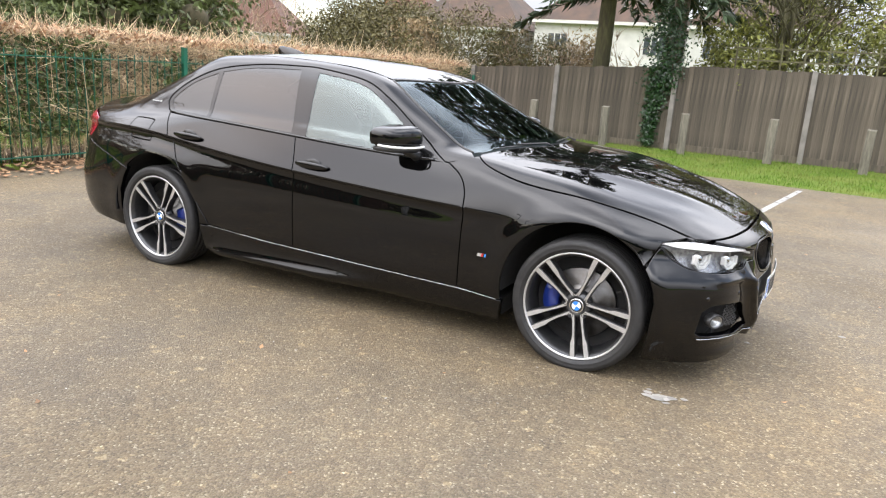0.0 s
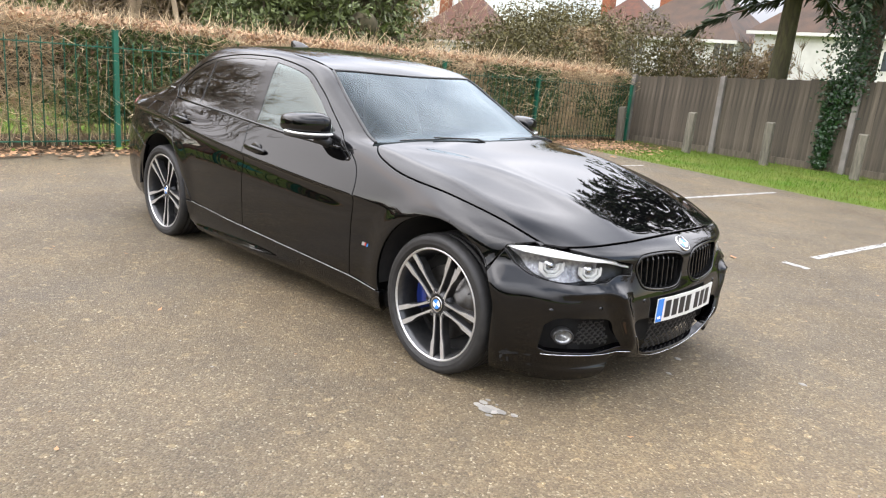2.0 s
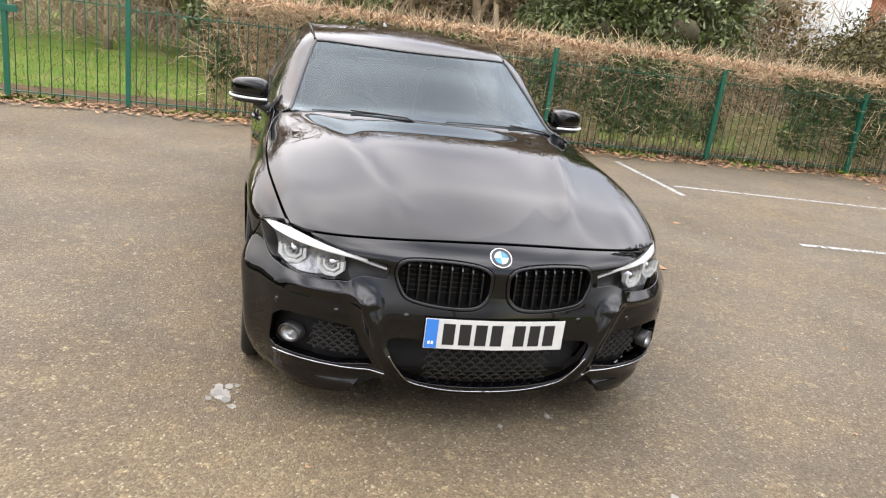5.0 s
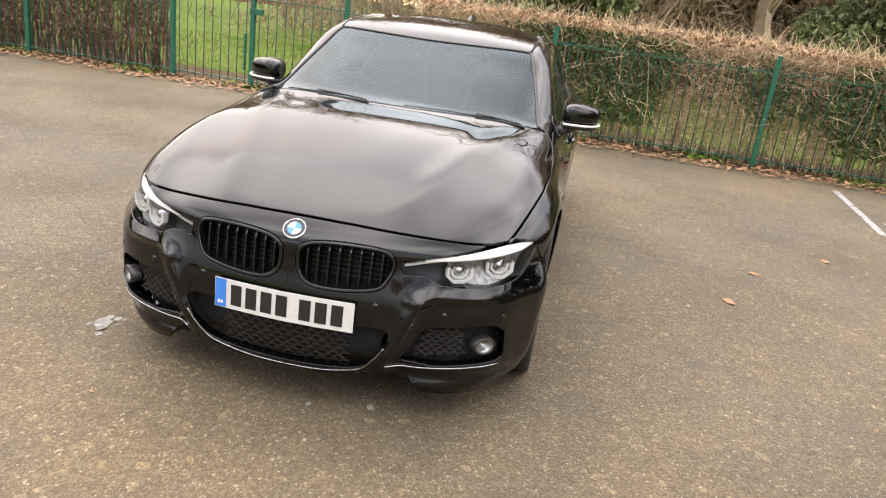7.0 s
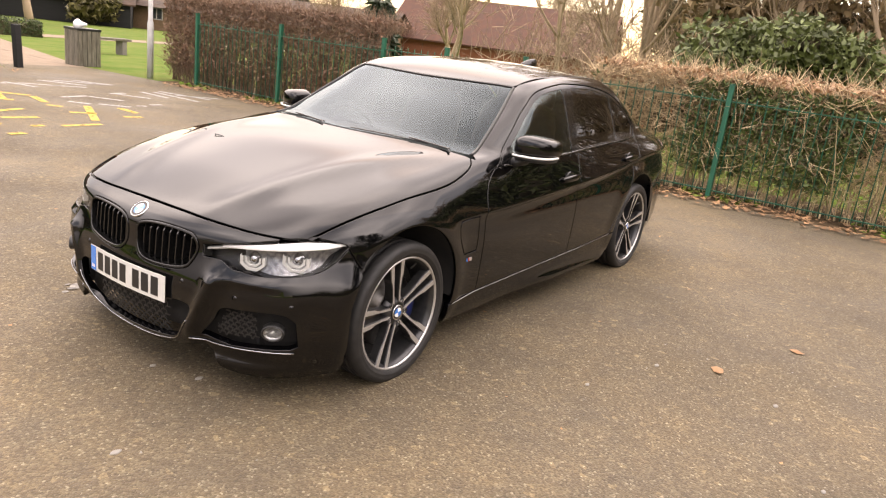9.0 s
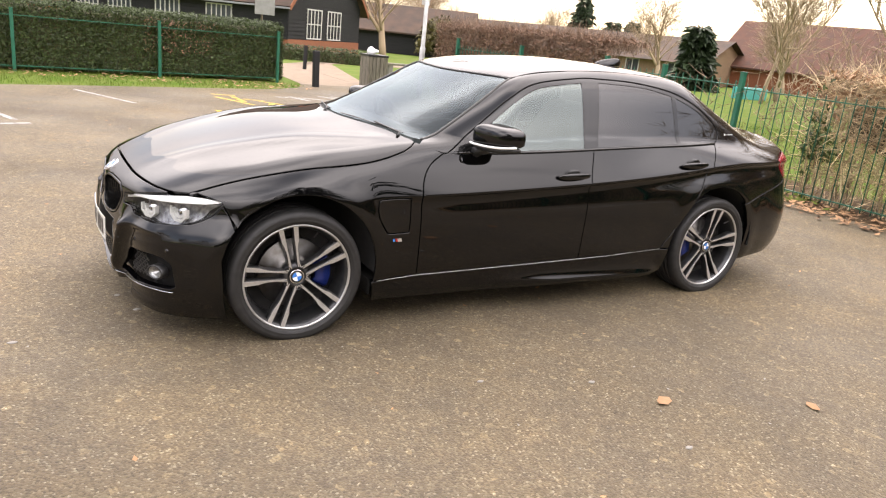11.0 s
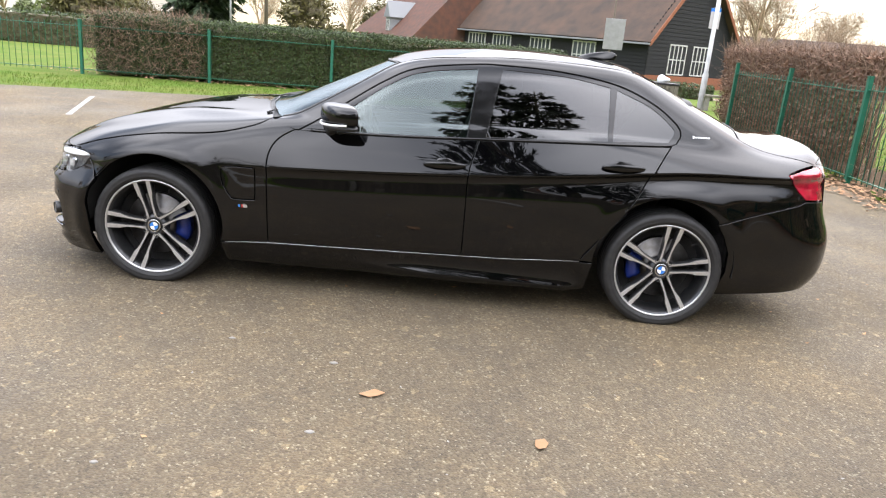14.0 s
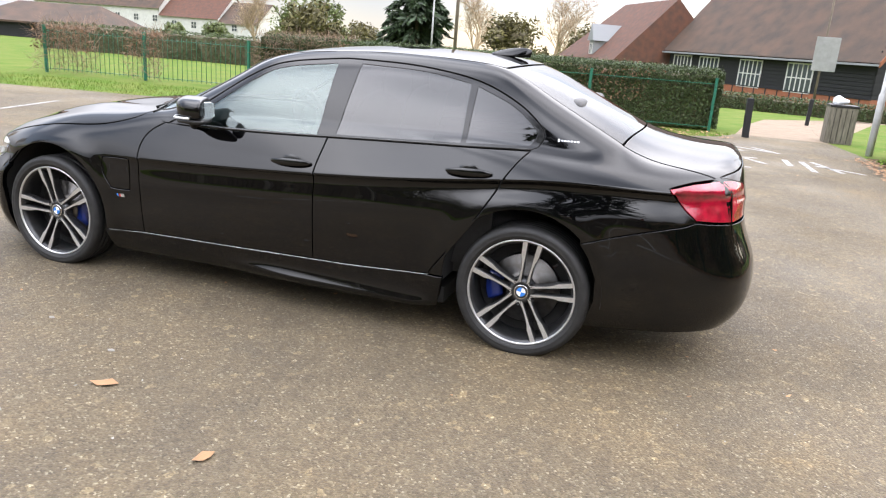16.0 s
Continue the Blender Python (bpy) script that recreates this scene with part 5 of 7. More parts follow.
# ---- the car: one smooth body form, from which every panel is cut ----
# x runs forward, y to the car's left; the axles stand at x = +-1.405
def spline(*pts):
    """A smooth curve through points, as a function."""
    pts = sorted(pts)
    x, y = np.array([p[0] for p in pts]), np.array([p[1] for p in pts])
    n, h = len(x), np.diff(x)
    a, r = np.eye(n), np.zeros(n)
    for i in range(1, n - 1):
        a[i, i - 1:i + 2] = h[i - 1], 2 * (h[i - 1] + h[i]), h[i]
        r[i] = 6 * ((y[i + 1] - y[i]) / h[i] - (y[i] - y[i - 1]) / h[i - 1])
    m = np.linalg.solve(a, r)
    xs = np.linspace(x[0], x[-1], 3000)
    i = np.clip(np.searchsorted(x, xs) - 1, 0, n - 2)
    d, e = xs - x[i], x[i + 1] - xs
    ys = (m[i] * e ** 3 + m[i + 1] * d ** 3) / (6 * h[i]) + (y[i] / h[i] - m[i] * h[i] / 6) * e + (y[i + 1] / h[i] - m[i + 1] * h[i] / 6) * d
    return lambda q: np.interp(q, xs, ys)


def smax(a, b, k):
    h = np.maximum(k - np.abs(a - b), 0)
    return np.maximum(a, b) + h * h / (4 * k)


def step(a, b, x):
    t = np.clip((x - a) / (b - a), 0, 1)
    return t * t * (3 - 2 * t)


crease_z = spline((-2.6, .87), (-2.0, .867), (-1.72, .866), (-1.45, .857), (-1.1, .82), (-.8, .788), (-.31, .748), (.33, .712), (.8, .695), (2.4, .66))
side_w = spline((0, .73), (.12, .80), (.2, .845), (.28, .866), (.4, .877), (.55, .884), (.7, .885), (.9, .88), (1.3, .88))
plan_w = spline((-2.6, 0.965), (-2, 0.972), (-1.4, 0.999), (0, 0.991), (1.4, 0.998), (2.3, 0.998))
nose_x = spline((0, 2.043), (0.1, 2.088), (0.18, 2.12), (0.25, 2.147), (0.35, 2.145), (0.45, 2.142), (0.55, 2.121), (0.62, 2.121), (0.66, 2.118), (0.69, 2.094), (0.72, 2.053), (0.78, 1.961), (0.85, 1.857), (1.5, 1.604))
tail_x = spline((0, 2.197), (0.15, 2.314), (0.25, 2.413), (0.4, 2.462), (0.54, 2.448), (0.62, 2.411), (0.72, 2.376), (0.85, 2.359), (0.95, 2.339), (1.03, 2.34), (1.5, 2.188))
deck_z = spline((-2.7, 0.962), (-2.34, 1.02), (-2.2, 1.021), (-2, 1.037), (-1.75, 1.062), (-1.3, 1.059), (-0.5, 1.026), (0.4, 0.999), (0.8, 0.995), (1, 0.973), (1.31, 0.945), (1.6, 0.881), (1.8, 0.822), (1.96, 0.761), (2.13, 0.676), (2.3, 0.485), (2.5, 0.253))
deck_crown = spline((-2.7, 0.065), (-2.4, 0.09), (-1.8, 0.113), (-1.2, 0.072), (0.3, 0.046), (0.8, 0.063), (1.3, 0.085), (2, 0.074), (2.5, 0.059))
deck_round = spline((-2.7, 0.073), (-2.3, 0.085), (-1.7, 0.115), (-1.2, 0.064), (0.7, 0.057), (1.2, 0.109), (1.9, 0.066), (2.5, 0.043))
roof_z = spline((-2.6, 0.748), (-2.1, 0.966), (-1.84, 1.077), (-1.66, 1.159), (-1.4, 1.276), (-1.2, 1.355), (-0.95, 1.387), (-0.55, 1.396), (-0.2, 1.376), (0.05, 1.342), (0.22, 1.288), (0.34, 1.23), (0.5, 1.157), (0.75, 1.04), (0.95, 0.954), (1.2, 0.827), (1.6, 0.596), (1.9, 0.418))


def form(x, a, z):
    """Below zero inside the car, above outside; a is the distance from its middle plane."""
    t = z - crease_z(x)
    w = step(1.15, .5, x)
    up = .5 * (t + np.sqrt(t * t + .0004))
    below = np.minimum(t, 0)
    hollow = (.015 + .027 * step(-.5, -1.4, x)) * (1 - np.exp(below / .02)) * np.exp(-(below / .085) ** 2)
    ridge = np.where(t > 0, .012 * np.exp(-np.maximum(t, 0) / .06), .012 * np.exp(below / .014) - hollow)
    rf, rr = np.hypot(x - 1.40, z - .33), np.hypot(x + 1.40, z - .33)
    width = (side_w(z) - (.42 - 0.2 * step(-1.0, .1, x) + .13 * step(-1.1, -1.7, x)) * up - .55 * up * up + w * ridge) * plan_w(x)
    width = width + .016 * np.exp(-((rf - .40) / .075) ** 2) * (1 + 1.1 * step(1.5, 1.74, x) * step(.62, .5, z)) + .011 * np.exp(-((rr - .40) / .075) ** 2)
    width = np.maximum(width, .05)
    width = width + (.010 + .044 * step(.4, -.2, x)) * np.exp(-((z - .165) / .045) ** 2) * step(1.05, .85, np.abs(x))
    cheek = step(0, .07, a - .375 - (z - .25) * .42) * step(.15, .20, z) * step(.60, .52, z)
    edge = a - .375 - (z - .25) * .42
    fold = z - .507 - .09 * (np.minimum(a, .75) - .57)
    lip = .021 * np.exp(-(fold / np.where(fold > 0, .032, .014)) ** 2) * step(.40, .49, a) * (1 - .75 * step(.66, .80, a)) + .02 * np.exp(-(edge / np.where(edge > 0, .018, .035)) ** 2) * step(.22, .30, z) * step(.53, .47, z)
    beak = 0.034 * np.exp(-(a / .33) ** 2) * step(.80, .66, z)
    ex_f = np.maximum(x - 1.2, 0) / (nose_x(z) + beak - 0.033 * cheek + lip - 1.2)
    ex_r = np.maximum(-1.35 - x, 0) / (tail_x(z) - 1.35)
    q = a / width
    nf = 3.124 + 1.44 * step(.62, .48, z)
    e = np.where(x > 0, (ex_f ** nf + q ** nf + 1e-12) ** (1 / nf), (ex_r ** 4.397 + q ** 4.397 + 1e-12) ** (1 / 4.397))
    ridge_a = .33 + (2.0 - x) * .27
    swell = .012 * np.exp(-((a - ridge_a) / .075) ** 2) * step(.8, 1.1, x) * step(2.15, 1.9, x)
    deck = deck_z(x) - deck_crown(x) * (a / .8) ** 2.4 + swell
    tub = smax(.9 * (e - 1), z - deck, deck_round(x))
    gw = (0.802 - 0.322 * (z - .93) - .22 * (z - .93) ** 2) * (1 - .02 * ((x + .3) / .9) ** 2)
    xs = x + 0.839 * a ** 5 * step(-.2, .5, x) - 0.524 * a ** 4 * step(-1.0, -1.5, x)
    cabin = smax(a - gw, .85 * (z - roof_z(xs) + 0.036 * (a / .6) ** 2), 0.088)
    cabin = np.maximum(cabin, .84 - z)
    return -smax(-tub, -cabin, .03)


def meet(start, way, far, n=70):
    """Where rays from outside first meet the form."""
    ts = np.linspace(0, far, n)
    lo, hi = np.zeros(len(start)), np.full(len(start), far)
    found = np.zeros(len(start), bool)
    for k in range(1, n):
        p = start + way * ts[k]
        inside = form(p[:, 0], np.abs(p[:, 1]), p[:, 2]) < 0
        now = inside & ~found
        lo[now], hi[now] = ts[k - 1], ts[k]
        found |= inside
    for _ in range(22):
        mid = (lo + hi) / 2
        p = start + way * mid[:, None]
        inside = form(p[:, 0], np.abs(p[:, 1]), p[:, 2]) < 0
        hi, lo = np.where(inside, mid, hi), np.where(inside, lo, mid)
    return start + way * ((lo + hi) / 2)[:, None]


def normals(p, h=.004):
    g = np.zeros_like(p)
    for k in range(3):
        d = np.zeros(3)
        d[k] = h
        u, v = p + d, p - d
        g[:, k] = form(u[:, 0], np.abs(u[:, 1]), u[:, 2]) - form(v[:, 0], np.abs(v[:, 1]), v[:, 2])
    return g / np.linalg.norm(g, axis=1)[:, None]


POLE_Z = .70


def natives(kind, pts):
    """Points of the body from the side (x, z), from the top (x, y), from the front or the back (y, z)."""
    q = np.array(pts, float)
    n = len(q)
    u, v, k = q[:, 0], q[:, 1], np.ones(n)
    if kind == "s":
        return meet(np.stack([u, 1.15 * k, v], 1), np.array([0, -1., 0]), 1.15)
    if kind == "t":
        return meet(np.stack([u, v, 1.6 * k], 1), np.array([0, 0, -1.]), 1.2)
    if kind == "f":
        return meet(np.stack([2.4 * k, u, v], 1), np.array([-1., 0, 0]), 1.6)
    return meet(np.stack([-2.6 * k, u, v], 1), np.array([1., 0, 0]), 1.4)


def native(kind, u, v):
    return natives(kind, [(u, v)])[0]


def to_chart(chart, p):
    x, y, z = p
    if chart == "P":
        return x, .85 * math.atan2(z - POLE_Z, y)
    if chart == "T":
        return x, y
    if chart == "F":
        return .95 * math.atan2(y, x - 1.2), z
    return 1.0 * math.atan2(y, -1.4 - x), z


def from_chart(chart, uv):
    uv = np.asarray(uv, float)
    one, n = np.zeros((len(uv), 3)), len(uv)
    if chart == "P":
        way = np.stack([np.zeros(n), np.cos(uv[:, 1] / .85), np.sin(uv[:, 1] / .85)], 1)
        start = one + np.array([0, 0, POLE_Z]) + way * 1.2
        start[:, 0] = uv[:, 0]
        return meet(start, -way, 1.15)
    if chart == "T":
        start = np.stack([uv[:, 0], uv[:, 1], np.full(n, 1.6)], 1)
        return meet(start, np.array([0, 0, -1.]), 1.2)
    back = chart == "B"
    ang = uv[:, 0] / (1.0 if back else .95)
    way = np.stack([np.cos(ang) * (-1 if back else 1), np.sin(ang), np.zeros(n)], 1)
    start = way * 1.35 + np.array([-1.4 if back else 1.2, 0, 0])
    start[:, 2] = uv[:, 1]
    return meet(start, -way, 1.3)


def curve(pts, n=8, closed=False):
    """A rounded line through points."""
    p = [np.array(q, float) for q in pts]
    k, out = len(p), []
    for i in range(k if closed else k - 1):
        a, b, c, d = (p[(i - 1) % k] if closed or i else 2 * p[0] - p[1]), p[i], p[(i + 1) % k], (p[(i + 2) % k] if closed or i + 2 < k else 2 * p[-1] - p[-2])
        for j in range(n):
            t = j / n
            out.append(.5 * (2 * b + (c - a) * t + (2 * a - 5 * b + 4 * c - d) * t * t + (3 * b - a - 3 * c + d) * t ** 3))
    if not closed:
        out.append(p[-1])
    return [tuple(q) for q in out]


def arc(cx, cz, r, a0, a1, n=28):
    return [(cx + r * math.cos(radians(a0 + (a1 - a0) * i / n)), cz + r * math.sin(radians(a0 + (a1 - a0) * i / n))) for i in range(n + 1)]


def line_on(chart, kind, pts):
    return [to_chart(chart, p) for p in natives(kind, pts)]


def inside_poly(pts, poly):
    x, y = pts[:, 0], pts[:, 1]
    hit = np.zeros(len(pts), bool)
    for (x0, y0), (x1, y1) in zip(poly, poly[1:] + poly[:1]):
        cross = (y0 > y) != (y1 > y)
        with np.errstate(divide="ignore", invalid="ignore"):
            hit ^= cross & (x < (x1 - x0) * (y - y0) / (y1 - y0) + x0)
    return hit


def refine(poly, size):
    out = []
    for p, q in zip(poly, poly[1:] + poly[:1]):
        d = math.hypot(q[0] - p[0], q[1] - p[1])
        if d < 1e-5:
            continue
        k = max(1, math.ceil(d / size))
        out += [(p[0] + (q[0] - p[0]) * i / k, p[1] + (q[1] - p[1]) * i / k) for i in range(k)]
    return out


def inset(poly, g):
    area = sum(p[0] * q[1] - q[0] * p[1] for p, q in zip(poly, poly[1:] + poly[:1]))
    s, n, out = (1 if area > 0 else -1), len(poly), []
    for i in range(n):
        p, q, r = poly[i - 1], poly[i], poly[(i + 1) % n]
        e1, e2 = Vector((q[0] - p[0], q[1] - p[1])), Vector((r[0] - q[0], r[1] - q[1]))
        if e1.length < 1e-7 or e2.length < 1e-7:
            out.append(q)
            continue
        m = (Vector((-e1.y, e1.x)).normalized() + Vector((-e2.y, e2.x)).normalized())
        m = m.normalized() if m.length > 1e-6 else Vector((0, 0))
        out.append((q[0] + m.x * g * s, q[1] + m.y * g * s))
    return out


from mathutils.geometry import delaunay_2d_cdt


def panel(name, chart, outline, mat, parent, holes=(), size=.035, gap=.0022, depth=.014, sink=0.0, mirror=False, label="", curl=.003, sides=(1,)):
    """A sheet of the body inside an outline in a chart's coordinates, with turned-in edges; sink sets it below the body's surface.
    mirror also makes its twin on the other side."""
    lip = curl if depth else 0.0
    rings = [inset(refine(list(outline), size), gap + lip)] + [inset(refine(list(h), size), -gap - lip) for h in holes]
    outer = rings[0]
    lo, hi = np.min(outer, 0), np.max(outer, 0)
    gx, gy = np.meshgrid(np.arange(lo[0], hi[0], size), np.arange(lo[1], hi[1], size))
    gx[1::2] += size / 2
    g = np.stack([gx.ravel(), gy.ravel()], 1)
    keep = inside_poly(g, outer)
    for h in rings[1:]:
        keep &= ~inside_poly(g, h)
    g = g[keep]
    if chart == "P" and depth and len(g):
        # rows of points that follow the shoulder crease
        q = from_chart(chart, g)
        g = g[(np.abs(q[:, 2] - crease_z(q[:, 0])) > .024) | (q[:, 0] > 1.1)]
        xs = np.arange(max(lo[0], -2.2), min(hi[0], 1.1), .012)
        rows = np.array([w for off in (-.021, -.012, -.005, .002, .010, .020) for w in line_on("P", "s", [(x, float(crease_z(x)) + off) for x in xs])]) if len(xs) else np.zeros((0, 2))
        if len(rows):
            ok = inside_poly(rows, outer)
            for h in rings[1:]:
                ok &= ~inside_poly(rows, h)
            g = np.concatenate([g, rows[ok]])
    edge = np.array([p for r in rings for p in r])
    if len(g):
        near = np.min(np.hypot(g[:, None, 0] - edge[None, :, 0], g[:, None, 1] - edge[None, :, 1]), 1)
        g = g[near > min(size * .45, .006)]
    co = [Vector(p) for p in edge] + [Vector(p) for p in g]
    edges, k = [], 0
    for r in rings:
        edges += [(k + i, k + (i + 1) % len(r)) for i in range(len(r))]
        k += len(r)
    v2, _, tris, ov, _, _ = delaunay_2d_cdt(co, edges, [], 0, 1e-6)
    flat = np.array([tuple(v) for v in v2])
    mids = np.array([flat[list(t)].mean(0) for t in tris])
    ok = inside_poly(mids, outer)
    for h in rings[1:]:
        ok &= ~inside_poly(mids, h)
    tris = [t for t, o in zip(tris, ok) if o]
    p3 = from_chart(chart, flat)
    nn = normals(p3)
    top = p3 - nn * sink
    count = {}
    for t in tris:
        for i in range(len(t)):
            e = (t[i], t[(i + 1) % len(t)])
            count[tuple(sorted(e))] = count.get(tuple(sorted(e)), []) + [e]
    rim = [es[0] for es in count.values() if len(es) == 1]
    mids3 = [np.cross(top[t[1]] - top[t[0]], top[t[2]] - top[t[0]]) @ nn[t[0]] for t in tris[:40]]
    flip = sum(mids3) < 0
    # the rim: a rounded lip, then a wall going in
    verts, norm, faces = list(top), list(nn), [tuple(reversed(t)) if flip else tuple(t) for t in tris]
    if depth:
        bound = sorted({i for e in rim for i in e})
        row = {}
        out2 = {i: np.zeros(3) for i in bound}
        for a, b in rim:
            d = top[b] - top[a]
            o = np.cross(d, (nn[a] + nn[b]) / 2)
            o = o / (np.linalg.norm(o) + 1e-12) * (-1 if flip else 1)
            out2[a] += o
            out2[b] += o
        for i in bound:
            o = out2[i] / (np.linalg.norm(out2[i]) + 1e-12)
            row[i] = len(verts)
            verts += [top[i] + o * curl * .7 - nn[i] * curl * .35, top[i] + o * curl - nn[i] * curl, top[i] + o * curl - nn[i] * depth]
            s = nn[i] + o
            norm += [s / np.linalg.norm(s), o, o]
        for a, b in rim:
            ra, rb = row[a], row[b]
            for k0, k1 in (((a, b), (ra, rb)), ((ra, rb), (ra + 1, rb + 1)), ((ra + 1, rb + 1), (ra + 2, rb + 2))):
                f = (k0[1], k0[0], k1[0], k1[1])
                faces.append(tuple(reversed(f)) if flip else f)
    made = []
    for sy in ((1, -1) if mirror else sides):
        me = bpy.data.meshes.new(name)
        vv = np.array(verts) * (1, sy, 1)
        me.from_pydata(vv.tolist(), [], faces if sy > 0 else [tuple(reversed(f)) for f in faces])
        me.materials.append(mat)
        me.shade_smooth()
        me.update()
        me.normals_split_custom_set_from_vertices([tuple(q) for q in np.array(norm) * (1, sy, 1)])
        ob = new(name, me)
        ob.parent = parent
        if label:
            ob["label"] = label
        made.append(ob)
    return made if mirror else made[0]

car = empty("car", "glossy black four-door saloon car parked on the asphalt", "car", (0, 0, .014))

# outlines, seen from the side as (x, z)
ARCH_R = .378
door_front_edge = curve([(.650, .901), (.725, .852), (.768, .79), (.782, .70), (.776, .46), (.770, .275)])
door_mid_edge = curve([(-.335, .930), (-.325, .89), (-.296, .76), (-.294, .58), (-.296, .298)])
door_rear_edge = curve([(-1.365, .977), (-1.325, .93), (-1.272, .845), (-1.175, .672), (-1.04, .48), (-.958, .367), (-.94, .33)])
belt_front = curve([(.650, .901), (.4, .901), (0, .914), (-.335, .930)])
belt_rear = curve([(-.335, .930), (-.8, .952), (-1.365, .977)])
hood_plan = curve([(.785, .735), (.83, .772), (.90, .793), (1.05, .811), (1.25, .815), (1.455, .807), (1.60, .789), (1.73, .766), (1.82, .746), (1.88, .728)])
hood_side = [(float(p[0]), float(p[2])) for p in natives("t", hood_plan)]
dlo = curve([(.632, .898), (.52, .968), (.39, 1.058), (.20, 1.185), (.02, 1.268), (-.28, 1.312), (-.45, 1.319), (-.75, 1.311), (-1.05, 1.268), (-1.26, 1.185), (-1.385, 1.095),
             (-1.415, 1.04), (-1.395, .995)]) + curve([(-1.345, .977), (-.8, .957), (-.335, .936), (0, .920), (.4, .906)])


def spot(chart, kind, pts):
    return line_on(chart, kind, pts)


# doors
panel("front_door", "P", spot("P", "s", door_front_edge + [(.5, .280), (.1, .287)] + door_mid_edge[::-1] + belt_front[::-1]), M_PAINT, car, mirror=True, size=.016)
panel("rear_door", "P", spot("P", "s", door_mid_edge + [(-.5, .303), (-.8, .318)] + door_rear_edge[::-1] + belt_rear[::-1]), M_PAINT, car, mirror=True, size=.016)

# front wing
wing = door_front_edge + [(.85, .271), (1.025, .264)] + arc(1.395, .335, ARCH_R, 190, 37) + [(1.72, .60), (1.757, .672)] + \
    curve([(1.757, .672), (1.80, .686), (1.845, .697)], 4)
wing_top = line_on("P", "t", hood_plan[::-1])
wing = spot("P", "s", wing) + wing_top
flap = curve([(1.02, .668), (.99, .684), (.86, .686), (.845, .672), (.842, .53), (.86, .512), (.95, .512), (.975, .53), (1.015, .60)], 5, True)
panel("front_wing", "P", wing, M_PAINT, car, holes=[spot("P", "s", flap)], size=.03)
panel("charging_flap", "P", spot("P", "s", flap), M_PAINT, car, size=.03)
panel("front_wing", "P", wing, M_PAINT, car, sides=(-1,), size=.03)

# bonnet
hood_y = list(hood_plan)
hood_front = [tuple(native("f", y, z)[:2]) for y, z in curve([(.69, .688), (.62, .692), (.45, .702), (.25, .710), (.08, .713)])]
hood_back = curve([(.785, hood_y[0][1] - .012), (.788, .70), (.812, .62), (.868, .45), (.918, .25), (.94, .08)])
half = hood_y + hood_front[1:]
half = [(x, y) for x, y in half]
outline = half + [(x, -y) for x, y in half[::-1]] + [(x, -y) for x, y in hood_back] + [(x, y) for x, y in hood_back[::-1]]
panel("bonnet", "T", outline, M_PAINT, car, size=.035)

# roof, quarter panels with pillars, screens
ws_side = curve([(.735, .712), (.62, .688), (.42, .643), (.25, .598), (.14, .566)])
roof_side = [(.10, .565), (-.3, .568), (-.7, .562), (-1.12, .55)]
rw_side = curve([(-1.16, .548), (-1.35, .57), (-1.6, .60), (-1.76, .620)])
boot_side = curve([(-1.772, .630), (-2.0, .655), (-2.2, .66), (-2.31, .645)])
lamp_rear = curve([(-2.005, .886), (-2.07, .812), (-2.14, .752)])
quarter = line_on("P", "s",
           [(.785, .93)] + belt_front[:1] + belt_front[1:] + belt_rear[1:] + door_rear_edge[1:] + [(-1.01, .33)] + arc(-1.395, .335, ARCH_R + .004, 0, 133) +
           curve([(-1.655, .597), (-1.86, .664), (-2.02, .708), (-2.09, .725), (-2.14, .745)]) + lamp_rear[::-1] + [(-2.1, .915), (-2.22, .932)])
quarter += line_on("P", "t", [(-2.335, .665)] + boot_side[::-1] + rw_side[::-1] + roof_side[::-1] + ws_side[::-1])
fuel = curve([(-1.455, .925), (-1.44, .90), (-1.455, .81), (-1.475, .793), (-1.63, .80), (-1.645, .815), (-1.625, .91), (-1.60, .927)], 5, True)
panel("quarter_panel", "P", quarter, M_PAINT, car, holes=[spot("P", "s", dlo)], size=.018)
panel("quarter_panel", "P", quarter, M_PAINT, car, holes=[spot("P", "s", dlo), spot("P", "s", fuel)], sides=(-1,), size=.018)
panel("fuel_flap", "P", spot("P", "s", fuel), M_PAINT, car, sides=(-1,), size=.03)
ra = roof_side + [(-1.155, .54)]
panel("roof", "T", [(.13, .556)] + [(x, y) for x, y in ra] + curve([(-1.155, .54), (-1.19, .3), (-1.205, 0), (-1.19, -.3), (-1.155, -.54)]) +
      [(x, -y) for x, y in ra[::-1]] + curve([(.13, -.556), (.205, -.3), (.235, 0), (.205, .3), (.13, .556)]), M_PAINT, car, size=.04)
ws_in = [(x, y - .006) for x, y in ws_side]
ws_low = curve([(.742, .704), (.792, .62), (.845, .45), (.895, .25), (.917, .08), (.917, -.08), (.895, -.25), (.845, -.45), (.792, -.62), (.742, -.704)], 5)
windscreen = panel("windscreen", "T", [(x, y) for x, y in ws_in[::-1]] + ws_low + [(x, -y) for x, y in ws_in] +
                   curve([(.145, -.556), (.218, -.3), (.248, 0), (.218, .3), (.145, .556)]), M_GLASS, car, size=.02, depth=0, sink=.004, label="clear curved windscreen")
rwl = curve([(-1.768, .612), (-1.813, .3), (-1.828, 0), (-1.813, -.3), (-1.768, -.612)])
rear_screen = panel("rear_screen", "T", [(x, y - .006) for x, y in rw_side] + rwl + [(x, -y + .006) for x, y in rw_side[::-1]] +
                    curve([(-1.165, -.53), (-1.20, -.3), (-1.215, 0), (-1.20, .3), (-1.165, .53)]), M_REARGLASS, car, size=.02, depth=0, sink=.004)
